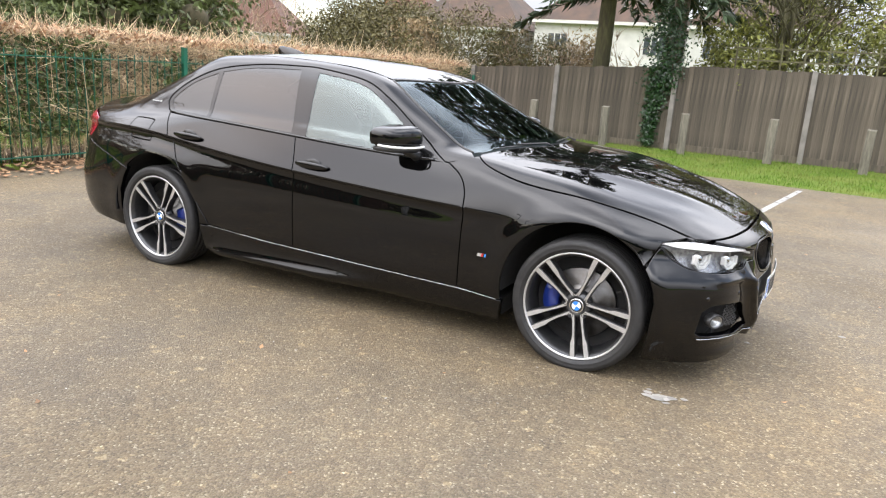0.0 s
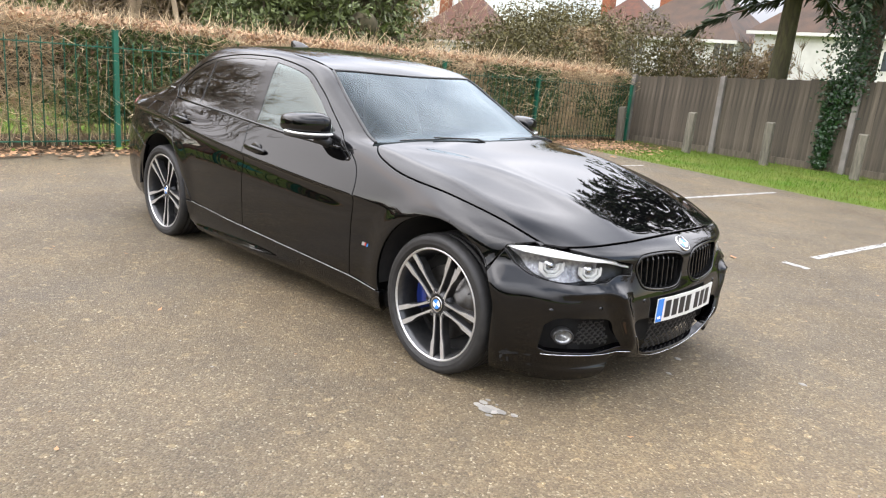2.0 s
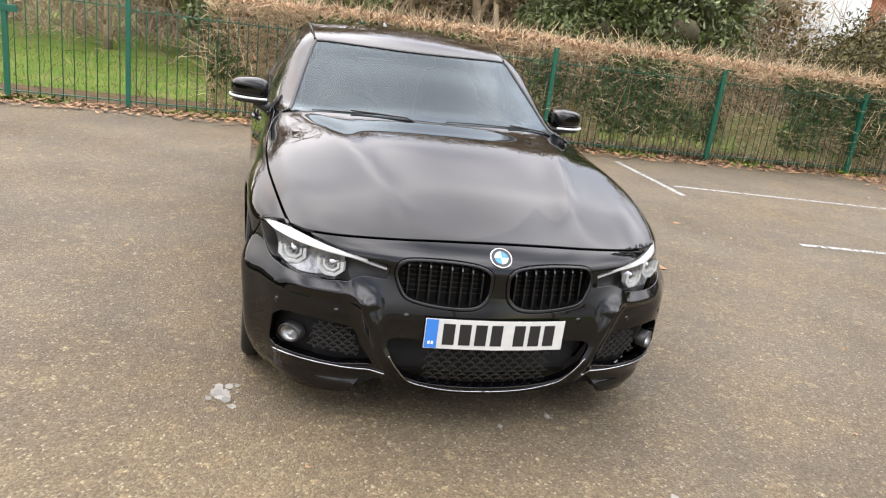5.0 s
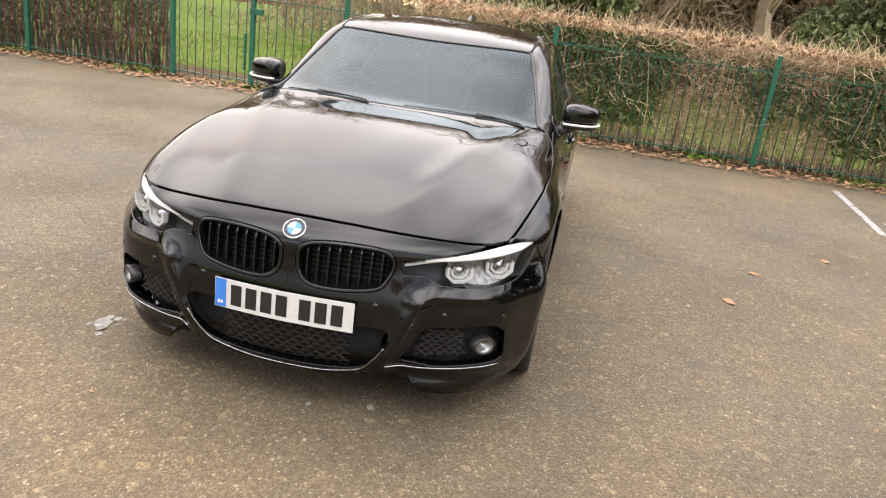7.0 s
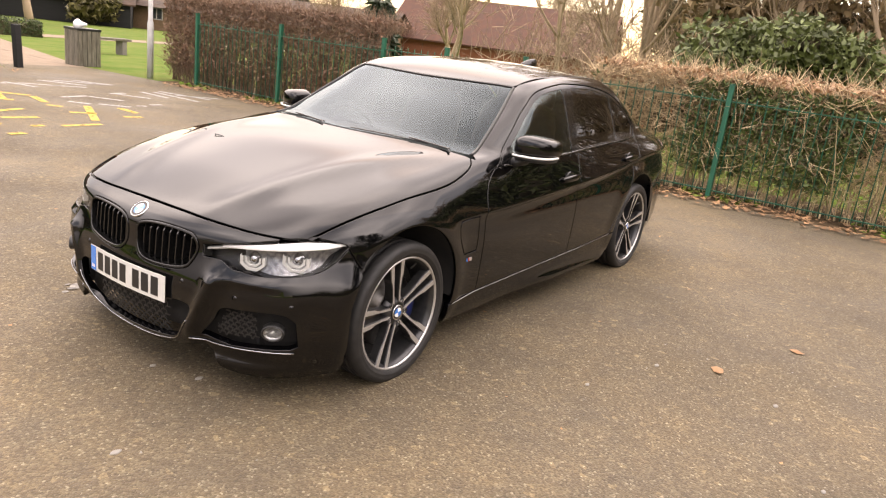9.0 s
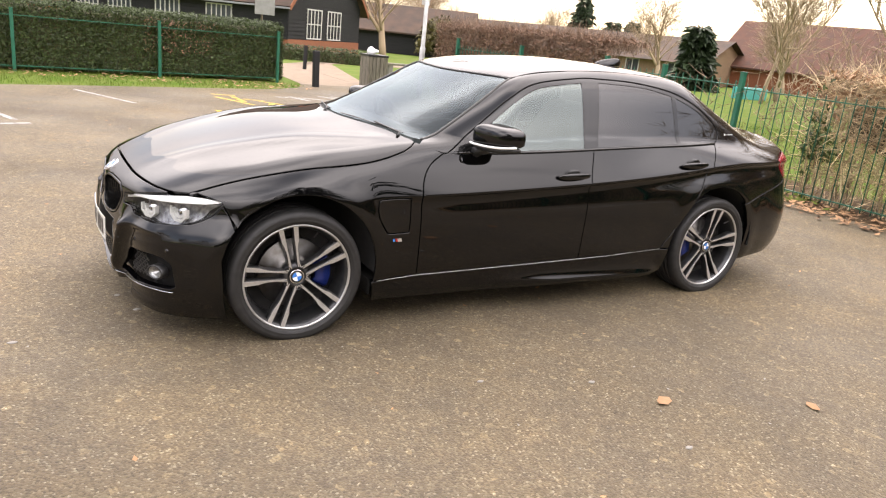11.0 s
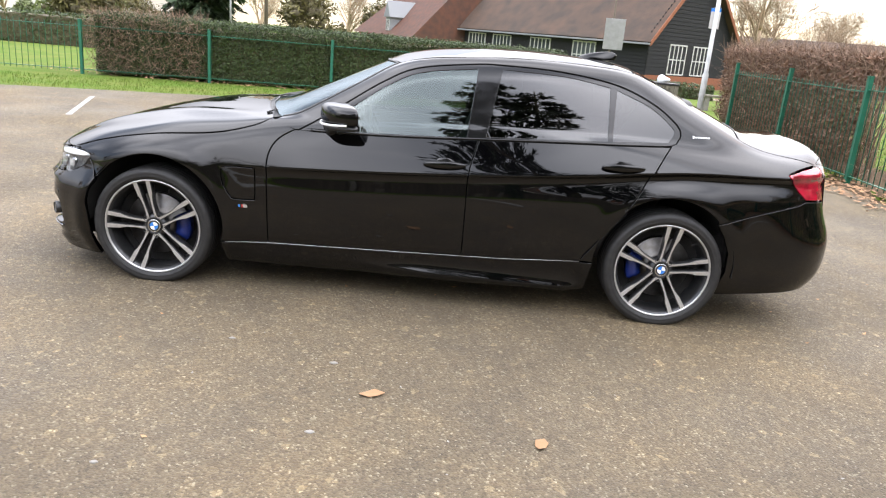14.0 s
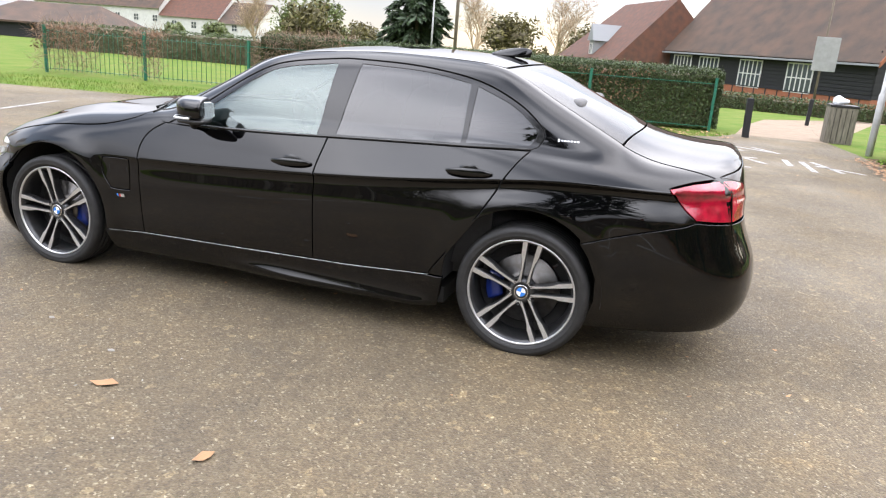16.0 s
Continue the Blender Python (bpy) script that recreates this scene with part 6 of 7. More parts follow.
boot_back = [tuple(native("b", y, z)[:2]) for y, z in curve([(.64, .938), (.56, .953), (.3, .98), (.02, .985)])]
bh = [(x, y) for x, y in boot_side] + [(x, y) for x, y in boot_back]
panel("boot_lid", "T", bh + [(x, -y) for x, y in bh[::-1]] + curve([(-1.772, -.622), (-1.817, -.3), (-1.832, 0), (-1.817, .3), (-1.772, .622)]), M_PAINT, car, size=.04)

# side skirts
skirt = [(1.03, .262), (.78, .272), (.1, .284), (-.5, .30), (-.94, .327), (-1.015, .327), (-.99, .16), (-.3, .135), (.5, .13), (1.0, .135)]
panel("side_skirt", "P", spot("P", "s", skirt), M_PAINT, car, mirror=True, depth=.03)

# side windows: glass, black frame, pillar trim
front_glass = curve([(.505, .916), (.46, .963), (.35, 1.045), (.175, 1.165), (.0, 1.246), (-.30, 1.290)]) + [(-.268, .939)] + [(0, .930), (.3, .918)]
rear_glass = [(-.435, 1.298)] + curve([(-.435, 1.298), (-.78, 1.287), (-1.02, 1.250)]) + [(-1.022, .982), (-.7, .966), (-.375, .951)]
quarter_glass = curve([(-1.058, 1.240), (-1.245, 1.165), (-1.362, 1.078), (-1.378, 1.04), (-1.352, 1.0)]) + [(-1.05, .985)]
for nm, ol, gm in (("front_window", front_glass, M_SIDEGLASS), ("rear_window", rear_glass, M_TINT), ("quarter_light", quarter_glass, M_TINT)):
    panel(nm, "P", spot("P", "s", ol), gm, car, mirror=True, sink=.007, depth=0, gap=-.003, size=.016, label="dark privacy glass" if gm is M_TINT else "clear side glass")
panel("window_frame", "P", spot("P", "s", dlo), M_GLOSSBLACK, car, holes=[spot("P", "s", front_glass), spot("P", "s", rear_glass), spot("P", "s", quarter_glass)],
      mirror=True, sink=.004, gap=.001, size=.025)

# front bumper with its openings, as (y, z) from the front
HEAD = curve([(.392, .622), (.485, .640), (.566, .659), (.66, .680), (.73, .693)]) + curve([(.78, .692), (.815, .685), (.834, .676)], 4) + \
    curve([(.826, .655), (.806, .602), (.777, .567), (.70, .552), (.60, .549), (.535, .555)]) + curve([(.505, .572), (.475, .583), (.43, .582), (.400, .580)], 4)
KIDNEY = curve([(.026, .585), (.032, .625), (.075, .649), (.18, .660), (.31, .658), (.355, .645), (.372, .607), (.356, .552), (.318, .512), (.2, .491), (.085, .493), (.036, .528)], 6, True)
INTAKE = curve([(.0, .362), (.20, .362), (.31, .375), (.375, .365), (.362, .315), (.318, .240), (.26, .207), (.15, .190), (0, .184)])
FOG = curve([(.425, .262), (.47, .325), (.505, .385), (.60, .400), (.70, .408), (.745, .402)]) + [(.770, .375), (.776, .275)] + curve([(.758, .262), (.66, .258), (.55, .248)])


def on_front(pts, side=1):
    q = spot("F", "f", pts)
    return q if side > 0 else [(-u, v) for u, v in q]


intake = INTAKE + [(-y, z) for y, z in INTAKE[::-1][1:]]
bump_top = [to_chart("F", native("s", x, z)) for x, z in [(1.705, .555), (1.72, .60), (1.757, .672)]] + \
    on_front(curve([(.826, .682), (.78, .697), (.73, .699)], 3)) + [to_chart("F", (x, y, native("t", x, y)[2])) for x, y in hood_front[2:]]
bump_low = [to_chart("F", native("s", x, z)) for x, z in [(1.715, .11), (1.738, .20), (1.75, .30), (1.762, .42), (1.742, .49)]]
low_edge = on_front(curve([(0, .148), (.2, .155), (.30, .18), (.36, .19), (.43, .20), (.475, .16), (.50, .125), (.62, .11), (.74, .10)]))
hb = low_edge + bump_low + bump_top
bumper_holes = [on_front(h, s) for h in (HEAD, KIDNEY, FOG) for s in (1, -1)] + [on_front([p for p in intake])]
panel("front_bumper", "F", hb + [(-u, v) for u, v in hb[::-1]], M_PAINT, car, holes=bumper_holes, size=.018, depth=.03)

# rear bumper and tail panel
tail_shut = [to_chart("B", native("s", x, z)) for x, z in curve([(-1.655, .597), (-1.86, .664), (-2.02, .708), (-2.09, .725), (-2.14, .745)])]
rear_low = [to_chart("B", native("s", x, z)) for x, z in [(-1.70, .19), (-1.745, .33), (-1.74, .44), (-1.70, .53)]]
rb = [to_chart("B", native("b", y, z)) for y, z in [(.02, .735), (.5, .735), (.66, .735)]] + tail_shut[::-1] + rear_low[::-1] + \
    [to_chart("B", native("b", y, z)) for y, z in [(.72, .215), (.5, .22), (.02, .22)]]
panel("rear_bumper", "B", rb + [(-u, v) for u, v in rb[::-1]], M_PAINT, car, size=.035, depth=.03)
tail_up = [to_chart("B", native("b", y, z)) for y, z in curve([(.64, .938), (.56, .953), (.3, .98), (.02, .985)])[::-1] + [(.47, .90), (.45, .745), (.02, .745)]]
corner = [to_chart("B", native("b", y, z)) for y, z in [(.43, .87), (.43, .965), (.56, .952), (.655, .935), (.70, .917), (.725, .895), (.66, .88)]]
panel("boot_corner", "B", corner, M_PAINT, car, mirror=True, size=.03, depth=0, sink=.002, gap=0)
panel("tail_panel", "B", tail_up + [(-u, v) for u, v in tail_up[::-1]], M_PAINT, car, size=.04, depth=.02)
lamp = [to_chart("B", native("s", x, z)) for x, z in lamp_rear] + [to_chart("B", native("b", y, z)) for y, z in [(.64, .74), (.46, .75), (.475, .905), (.60, .928)]] + \
    [to_chart("B", native("s", x, z)) for x, z in [(-2.2, .928), (-2.1, .912)]]
panel("tail_light", "B", lamp, M_RED, car, mirror=True, size=.03, depth=.02, label="red rear lamp lens")

# ---- the car's other parts ----
def two_tone(ob, mat, test):
    """Gives the faces that pass the test a second material."""
    ob.data.materials.append(mat)
    for f in ob.data.polygons:
        if test(f):
            f.material_index = 1
    return ob


def disc_sector(r0, r1, a0, a1, y0, y1, n=12):
    """A solid sector of a ring, lying across y."""
    angs = [radians(a0 + (a1 - a0) * i / n) for i in range(n + 1)]
    ol = [(r1 * math.cos(a), r1 * math.sin(a)) for a in angs] + [(r0 * math.cos(a), r0 * math.sin(a)) for a in angs[::-1]]
    if r0 < 1e-6:
        ol = ol[:n + 1] + [(0, 0)]
    return prism(ol, y0, y1)


def roundel(parent, r, m, name="badge"):
    """A round badge with four coloured fields in a dark ring; it lies across its own y."""
    v, f = lathe([(r * 1.0, -.003), (r * 1.0, .0025), (r * .95, .004), (r * .93, .0032)], 40)
    base = mesh_object(name, v, f, M_CHROME, parent, True, "round badge in blue and white quarters")
    v, f = lathe([(r * .94, .0), (r * .94, .0032), (r * .62, .0032), (r * .62, .0)], 40)
    mesh_object("badge_ring", v, f, M_INK, base)
    for k in range(4):
        v, f = disc_sector(0, r * .62, 90 * k, 90 * k + 90, 0, .0036, 8)
        mesh_object("badge_field", v, f, M_BADGEBLUE if k % 2 else M_BADGEWHITE, base)
    base.matrix_local = m
    return base


def spoke_mesh(sign):
    """One blade of a double spoke, along +x, with a machined face and dark flanks."""
    rows = [(.038, .022, .010, .078), (.070, .0205, .0072, .081), (.105, .0215, .0065, .084), (.135, .0235, .0068, .087), (.158, .0262, .0085, .089), (.178, .0300, .0118, .092), (.215, .0325, .0125, .096), (.248, .0350, .0135, .100)]
    verts, faces = [], []
    for r, off, w, y in rows:
        o = off * sign
        a, b = o - w, o + w
        verts += [(r, y - .045, a), (r, y - .004, a - .001), (r, y, a + .002), (r, y, b - .002), (r, y - .004, b + .001), (r, y - .045, b)]
    for i in range(len(rows) - 1):
        for k in range(5):
            faces.append((i * 6 + k, (i + 1) * 6 + k, (i + 1) * 6 + k + 1, i * 6 + k + 1))
    n = (len(rows) - 1) * 6
    faces += [(0, 1, 2, 3, 4, 5), (n + 5, n + 4, n + 3, n + 2, n + 1, n)]
    return verts, faces


def build_wheel(turn, caliper_angle):
    """A wheel with its tyre; the outer face looks along +y."""
    v, f = lathe([(.246, .098), (.238, .092), (.232, .07), (.225, .02), (.222, -.06), (.236, -.10), (.246, -.105)], 64)
    wheel = mesh_object("wheel", v, f, M_ALLOYDARK, car, True, "double-spoke alloy wheel in grey and machined silver")
    v, f = lathe([(.246, .096), (.248, .1035), (.2535, .1055), (.257, .102), (.257, .09)], 64)
    mesh_object("rim_lip", v, f, M_ALLOY, wheel, True, "bright machined rim edge")
    prof = [(.250, .088), (.2555, .1015), (.262, .109), (.272, .1135), (.2735, .1145), (.276, .1142), (.288, .1140), (.290, .1146), (.300, .1115), (.308, .1055), (.3135, .097), (.3165, .086), (.3178, .072)]
    tread = []
    for g in (.052, .018, -.018, -.052):
        tread += [(.318, g + .006), (.3115, g + .004), (.3115, g - .004), (.318, g - .006)]
    v, f = lathe(prof + tread + [(r, -h) for r, h in prof[::-1]], 96)
    mesh_object("tyre", v, f, M_RUBBER, wheel, True, "low-profile black rubber tyre")
    for k in range(5):
        a = radians(turn + 72 * k)
        for sg in (1, -1):
            v, f = spoke_mesh(sg)
            v = [(x * math.cos(a) - z * math.sin(a), y, x * math.sin(a) + z * math.cos(a)) for x, y, z in v]
            ob = mesh_object("spoke", v, f, M_ALLOYDARK, wheel)
            two_tone(ob, M_ALLOY, lambda q: q.normal.y > .85 or q.normal.y < -.98)
    v, f = lathe([(.0, .070), (.036, .070), (.040, .079), (.046, .079), (.062, .070), (.070, .04)], 40)
    mesh_object("hub", v, f, M_ALLOYDARK, wheel, True)
    for k in range(5):
        a = radians(turn + 36 + 72 * k)
        v, f = lathe([(.0, .068), (.0075, .068), (.0095, .076), (.0125, .082), (.0128, .072)], 14)
        mesh_object("wheel_bolt", [(x + .056 * math.cos(a), y + .0015, z + .056 * math.sin(a)) for x, y, z in v], f, M_INK, wheel, True)
    v, f = lathe([(.0, .074), (.033, .074), (.034, .0805), (.032, .0825), (.0, .0832)], 32)
    cap = mesh_object("centre_cap", v, f, M_INK, wheel, True)
    for k in range(4):
        v, f = disc_sector(0, .0215, 90 * k + turn, 90 * k + 90 + turn, .080, .0845, 8)
        mesh_object("cap_field", v, f, M_BADGEBLUE if k % 2 else M_BADGEWHITE, wheel)
    v, f = lathe([(.030, .083), (.0335, .0843), (.0345, .082)], 32)
    mesh_object("cap_ring", v, f, M_CHROME, wheel, True)
    v, f = lathe([(.05, .03), (.085, .032), (.088, .012), (.165, .012), (.168, .008), (.168, -.012), (.09, -.012)], 56)
    mesh_object("brake_disc", v, f, M_STEEL, wheel, True)
    v, f = disc_sector(.105, .180, caliper_angle - 27, caliper_angle + 27, -.03, .034, 14)
    bm = bmesh.new()
    vs = [bm.verts.new(p) for p in v]
    for q in f:
        bm.faces.new([vs[i] for i in q])
    bmesh.ops.bevel(bm, geom=bm.edges[:], offset=.007, segments=2, affect="EDGES")
    part("brake_caliper", bm, M_BLUECAL, wheel, "blue painted brake caliper", True)
    v, f = lathe([(0, -.02), (.235, -.02), (.235, -.024), (0, -.024)], 32)
    mesh_object("backing_plate", v, f, M_WELL, wheel)
    v, f = tube([(.2 * math.cos(radians(turn + 36)), .07, .2 * math.sin(radians(turn + 36))), (.226 * math.cos(radians(turn + 36)), .088, .226 * math.sin(radians(turn + 36)))], [.0045, .004], 6)
    mesh_object("tyre_valve", v, f, M_INK, wheel)
    return wheel


for x, side, turn, cal in ((1.405, 1, 77, 180), (-1.405, 1, 98, 0), (1.405, -1, 115, 0), (-1.405, -1, 120, 180)):
    w = build_wheel(turn, cal)
    w.matrix_local = pose(x, .764 * side, .309, 0, 0, 0 if side > 0 else 180) @ Matrix.Diagonal((1.028, 1, 1.028, 1))

# wheel housings and floor
for x in (1.395, -1.395):
    for s in (1, -1):
        ol = arc(x, .335, ARCH_R + .012, -5, 185, 24)
        verts = [(px, y * s, pz) for y in (.874, .40) for px, pz in ol]
        k = len(ol)
        fc = [(i, i + 1, i + 1 + k, i + k) for i in range(k - 1)] + [tuple(range(k, 2 * k))]
        mesh_object("wheel_arch_liner", verts, fc, M_WELL, car, True)
part("floor_pan", box(-1.0, -.78, .15, 1.0, .78, .24, .02), M_WELL, car)
part("engine_tray", box(1.7, -.62, .17, 2.0, .62, .28, .02), M_WELL, car)
part("boot_floor", box(-2.25, -.7, .24, -1.7, .7, .5, .03), M_WELL, car)

# dark inner skins behind the joints
panel("inner_skin", "P", line_on("P", "s", [(1.0, .27), (1.0, .60), (.9, .84), (.62, .89), (-.3, .925), (-1.2, .95), (-1.12, .70), (-1.0, .55), (-.93, .34)]),
      M_WELL, car, mirror=True, sink=.022, depth=0, gap=0, size=.06)
panel("engine_cover", "T", [(2.02, .5), (2.02, -.5), (1.9, -.66), (1.2, -.70), (.82, -.70), (.82, .70), (1.2, .70), (1.9, .66)], M_WELL, car, sink=.03, depth=0, gap=0, size=.06)
panel("cowl_panel", "T", [(.70, .66), (.76, .5), (.82, .25), (.84, 0), (.82, -.25), (.76, -.5), (.70, -.66), (.84, -.70), (.92, -.55), (.98, -.3), (1.0, 0), (.98, .3), (.92, .55), (.84, .70)], M_SATIN, car, sink=.012, depth=0, gap=0, size=.05)
fb = on_front([(0, .18), (.3, .2), (.6, .15), (.76, .15)]) + on_front([(.80, .3), (.80, .5), (.80, .68), (.74, .705), (.5, .69), (.25, .69), (0, .69)])
panel("bumper_core", "F", fb + [(-u, v) for u, v in fb[::-1]], M_WELL, car, sink=.075, depth=0, gap=0, size=.05)

# bonnet-height joint, seals round the screens
def strip(name, chart, kind, pts, r, mat, lift=.0, mirror=True, parent=None, label=""):
    """A thin bead that lies on the body along a line."""
    p = natives(kind, pts)
    q = p + normals(p) * lift
    obs = []
    for s in ((1, -1) if mirror else (1,)):
        v, f = tube([(a, b * s, c) for a, b, c in q], [r] * len(q), 6)
        obs.append(mesh_object(name, v, f, mat, parent or car, True, label))
    return obs


strip("windscreen_seal", "T", "t", [(x, y - .004) for x, y in ws_side], .008, M_SATIN, -.003)
strip("windscreen_seal", "T", "t", curve([(.138, .558), (.21, .3), (.24, 0), (.21, -.3), (.138, -.558)]), .006, M_SATIN, -.003, False)
strip("roof_joint", "T", "t", [(x, y) for x, y in roof_side], .005, M_SATIN, -.003)
strip("belt_trim", "P", "s", [(x, z + .004) for x, z in belt_front[3:] + belt_rear[1:]], .0065, M_GLOSSBLACK, .001)
strip("sill_joint", "P", "s", [(1.0, .264), (.78, .274), (.1, .286), (-.5, .302), (-.94, .329)], .0012, M_ALLOY, .0012, label="thin bright bead along the sill joint")

# headlights
for s in (1, -1):
    hl = panel("headlight", "F", on_front(HEAD), M_LAMPGREY, car, sides=(s,), sink=.05, depth=0, gap=-.004, size=.02, label="clear headlamp with two ringed lights")
    rim = panel("lamp_bezel", "F", on_front(HEAD), M_SATIN, hl, sides=(s,), sink=.001, depth=.05, gap=.0, size=.02, curl=.0015,
                holes=[on_front([(y * .985 + .009, z * .965 + .0222) for y, z in HEAD])])
    cover = panel("lamp_cover", "F", on_front(HEAD), M_LENS, hl, sides=(s,), sink=.002, depth=0, gap=.002, size=.02)
    cover.visible_shadow = False
    brow = curve([(.47, .633), (.555, .652), (.66, .676), (.73, .688)]) + curve([(.78, .686), (.812, .678), (.824, .672)], 4) + \
        curve([(.79, .656), (.71, .646), (.62, .637), (.54, .631), (.47, .624)], 5)
    panel("lamp_brow", "F", on_front(brow), M_LAMPWHITE, hl, sides=(s,), sink=.010, depth=.03, gap=0, size=.02, label="white light strip along the top of the lamp")
    panel("lamp_reflector", "F", on_front(curve([(.815, .660), (.73, .655), (.55, .640)], 4) + curve([(.555, .600), (.60, .568), (.70, .562), (.765, .578), (.800, .625), (.820, .660)], 4)),
          M_REFLECT, hl, sides=(s,), sink=.036, depth=0, gap=0, size=.015, label="silvery inner reflector")
    panel("lamp_stripe", "F", on_front([(.402, .613), (.45, .622), (.52, .636), (.52, .628), (.45, .613), (.402, .604)]), M_LAMPRING, hl, sides=(s,), sink=.012, depth=.02, gap=0, size=.02)
    for cy, cz, r in ((.724, .612, .050), (.590, .604, .046)):
        p = native("f", cy, cz)
        nx = normals(p[None, :])[0]
        at = Vector(p) - Vector(nx) * .026
        ring = [(r * math.cos(radians(22.5 + 45 * k)) * 1.12, r * math.sin(radians(22.5 + 45 * k)) * .95) for k in range(8)]
        m = Matrix.Translation((at.x, at.y * s, at.z)) @ Matrix.Rotation(radians(-90 + 28 * s), 4, "Z")
        for size, wide, deep, mat in ((1.04, .24, .020, M_LAMPRING), (.66, .16, .014, M_LAMPRING)):
            ringo = []
            for rr, yy in ((size, deep - .02), (size, deep), (size - wide, deep), (size - wide - .05, deep - .02)):
                ringo += [(u * rr, yy, w2 * rr) for u, w2 in ring]
            fc = [(i * 8 + k, (i + 1) * 8 + k, (i + 1) * 8 + (k + 1) % 8, i * 8 + (k + 1) % 8) for i in range(3) for k in range(8) if k not in (0, 1, 2)]
            o = mesh_object("light_ring", ringo, fc, mat, hl, False, "pale faceted ring light")
            o.matrix_local = m
        v, f = lathe([(0, .012), (.009, .0105), (.016, .004), (.019, -.004), (.026, -.008), (.026, -.02)], 24)
        o = mesh_object("projector", v, f, M_SMOKE, hl, True)
        o.matrix_local = m
    fog = native("f", .708, .330)
    m = Matrix.Translation((fog[0] - .006, fog[1] * s, fog[2])) @ Matrix.Rotation(radians(-90 + 38 * s), 4, "Z")
    v, f = lathe([(.045, -.03), (.045, .008), (.039, .012), (.036, .004)], 28)
    fl = mesh_object("fog_light", v, f, M_SATIN, car, True, "round front fog lamp")
    fl.matrix_local = m @ Matrix.Diagonal((1.0, 1.0, .74, 1.0))
    v, f = lathe([(.036, .006), (.034, .008), (.030, -.008), (.0, -.022)], 28)
    mesh_object("fog_reflector", v, f, M_FOGCUP, fl, True)
    v, f = lathe([(.0, .010), (.025, .009), (.036, .005)], 28)
    mesh_object("fog_lens", v, f, M_LENS, fl, True)

# kidney grilles
for s in (1, -1):
    kg = panel("kidney_grille", "F", on_front(KIDNEY), M_GLOSSBLACK, car, sides=(s,), sink=-.004, depth=.035, gap=-.001, size=.02, curl=.004,
               holes=[on_front([((y - .21) * .94 + .21, (z - .582) * .89 + .582) for y, z in KIDNEY])], label="gloss black grille surround with upright slats")
    ky, kz = np.array([p[0] for p in KIDNEY]), np.array([p[1] for p in KIDNEY])
    for k in range(9):
        y = .062 + k * .0375
        up = [z for (a, z), (b, z2) in zip(KIDNEY, KIDNEY[1:] + KIDNEY[:1]) if (a - y) * (b - y) <= 0]
        if len(up) < 2:
            continue
        z0, z1 = min(up) + .006, max(up) - .006
        rows = []
        for i in range(7):
            z = z0 + (z1 - z0) * i / 6
            rows.append((native("f", y, z)[0] - .006 - .012 * abs(2 * i / 6 - 1) ** 3, z))
        verts = []
        for x, z in rows:
            verts += [(x - .004, (y - .003) * s, z), (x - .004, (y + .003) * s, z), (x - .04, (y + .005) * s, z), (x - .04, (y - .005) * s, z)]
        fc = [(i * 4 + j, i * 4 + (j + 1) % 4, (i + 1) * 4 + (j + 1) % 4, (i + 1) * 4 + j) for i in range(6) for j in range(4)]
        mesh_object("slat", verts, fc, M_GLOSSBLACK, kg)
    for k in range(6):
        z = .535 + .018 * k
        v, f = tube([(native("f", .07, z)[0] - .045, .07 * s, z), (native("f", .2, z)[0] - .045, .2 * s, z), (native("f", .34, z)[0] - .045, .34 * s, z)], [.0025] * 3, 4)
        mesh_object("cross_bar", v, f, M_SATIN, kg)

# honeycomb in the lower openings
def honeycomb(name, region, cell, back, side=1):
    soup = Soup()
    ys, zs = [p[0] for p in region], [p[1] for p in region]
    seg, reg = set(), [tuple(p) for p in region]
    a, b = cell * 1.25, cell * .5
    row, z = 0, min(zs)
    while z < max(zs):
        y = min(ys) + (a / 2 if row % 2 else 0)
        while y < max(ys):
            pts = [(y - a / 2, z), (y - a / 3.2, z + b), (y + a / 3.2, z + b), (y + a / 2, z), ]
            for p, q in zip(pts, pts[1:]):
                m = np.array([[(p[0] + q[0]) / 2, (p[1] + q[1]) / 2]])
                if inside_poly(m, reg)[0]:
                    seg.add((round(p[0], 4), round(p[1], 4), round(q[0], 4), round(q[1], 4)))
            y += a
        z += b
        row += 1
    seg = sorted(seg)
    if not seg:
        return None
    pa, pb = natives("f", [(abs(q[0]), q[1]) for q in seg]), natives("f", [(abs(q[2]), q[3]) for q in seg])
    for q, u, w in zip(seg, pa, pb):
        v, f = tube([(u[0] - back, q[0] * side, q[1]), (w[0] - back, q[2] * side, q[3])], [.0032, .0032], 4)
        soup.add(v, f)
    return soup.object(name, M_SATIN, car, False, "black plastic honeycomb mesh")


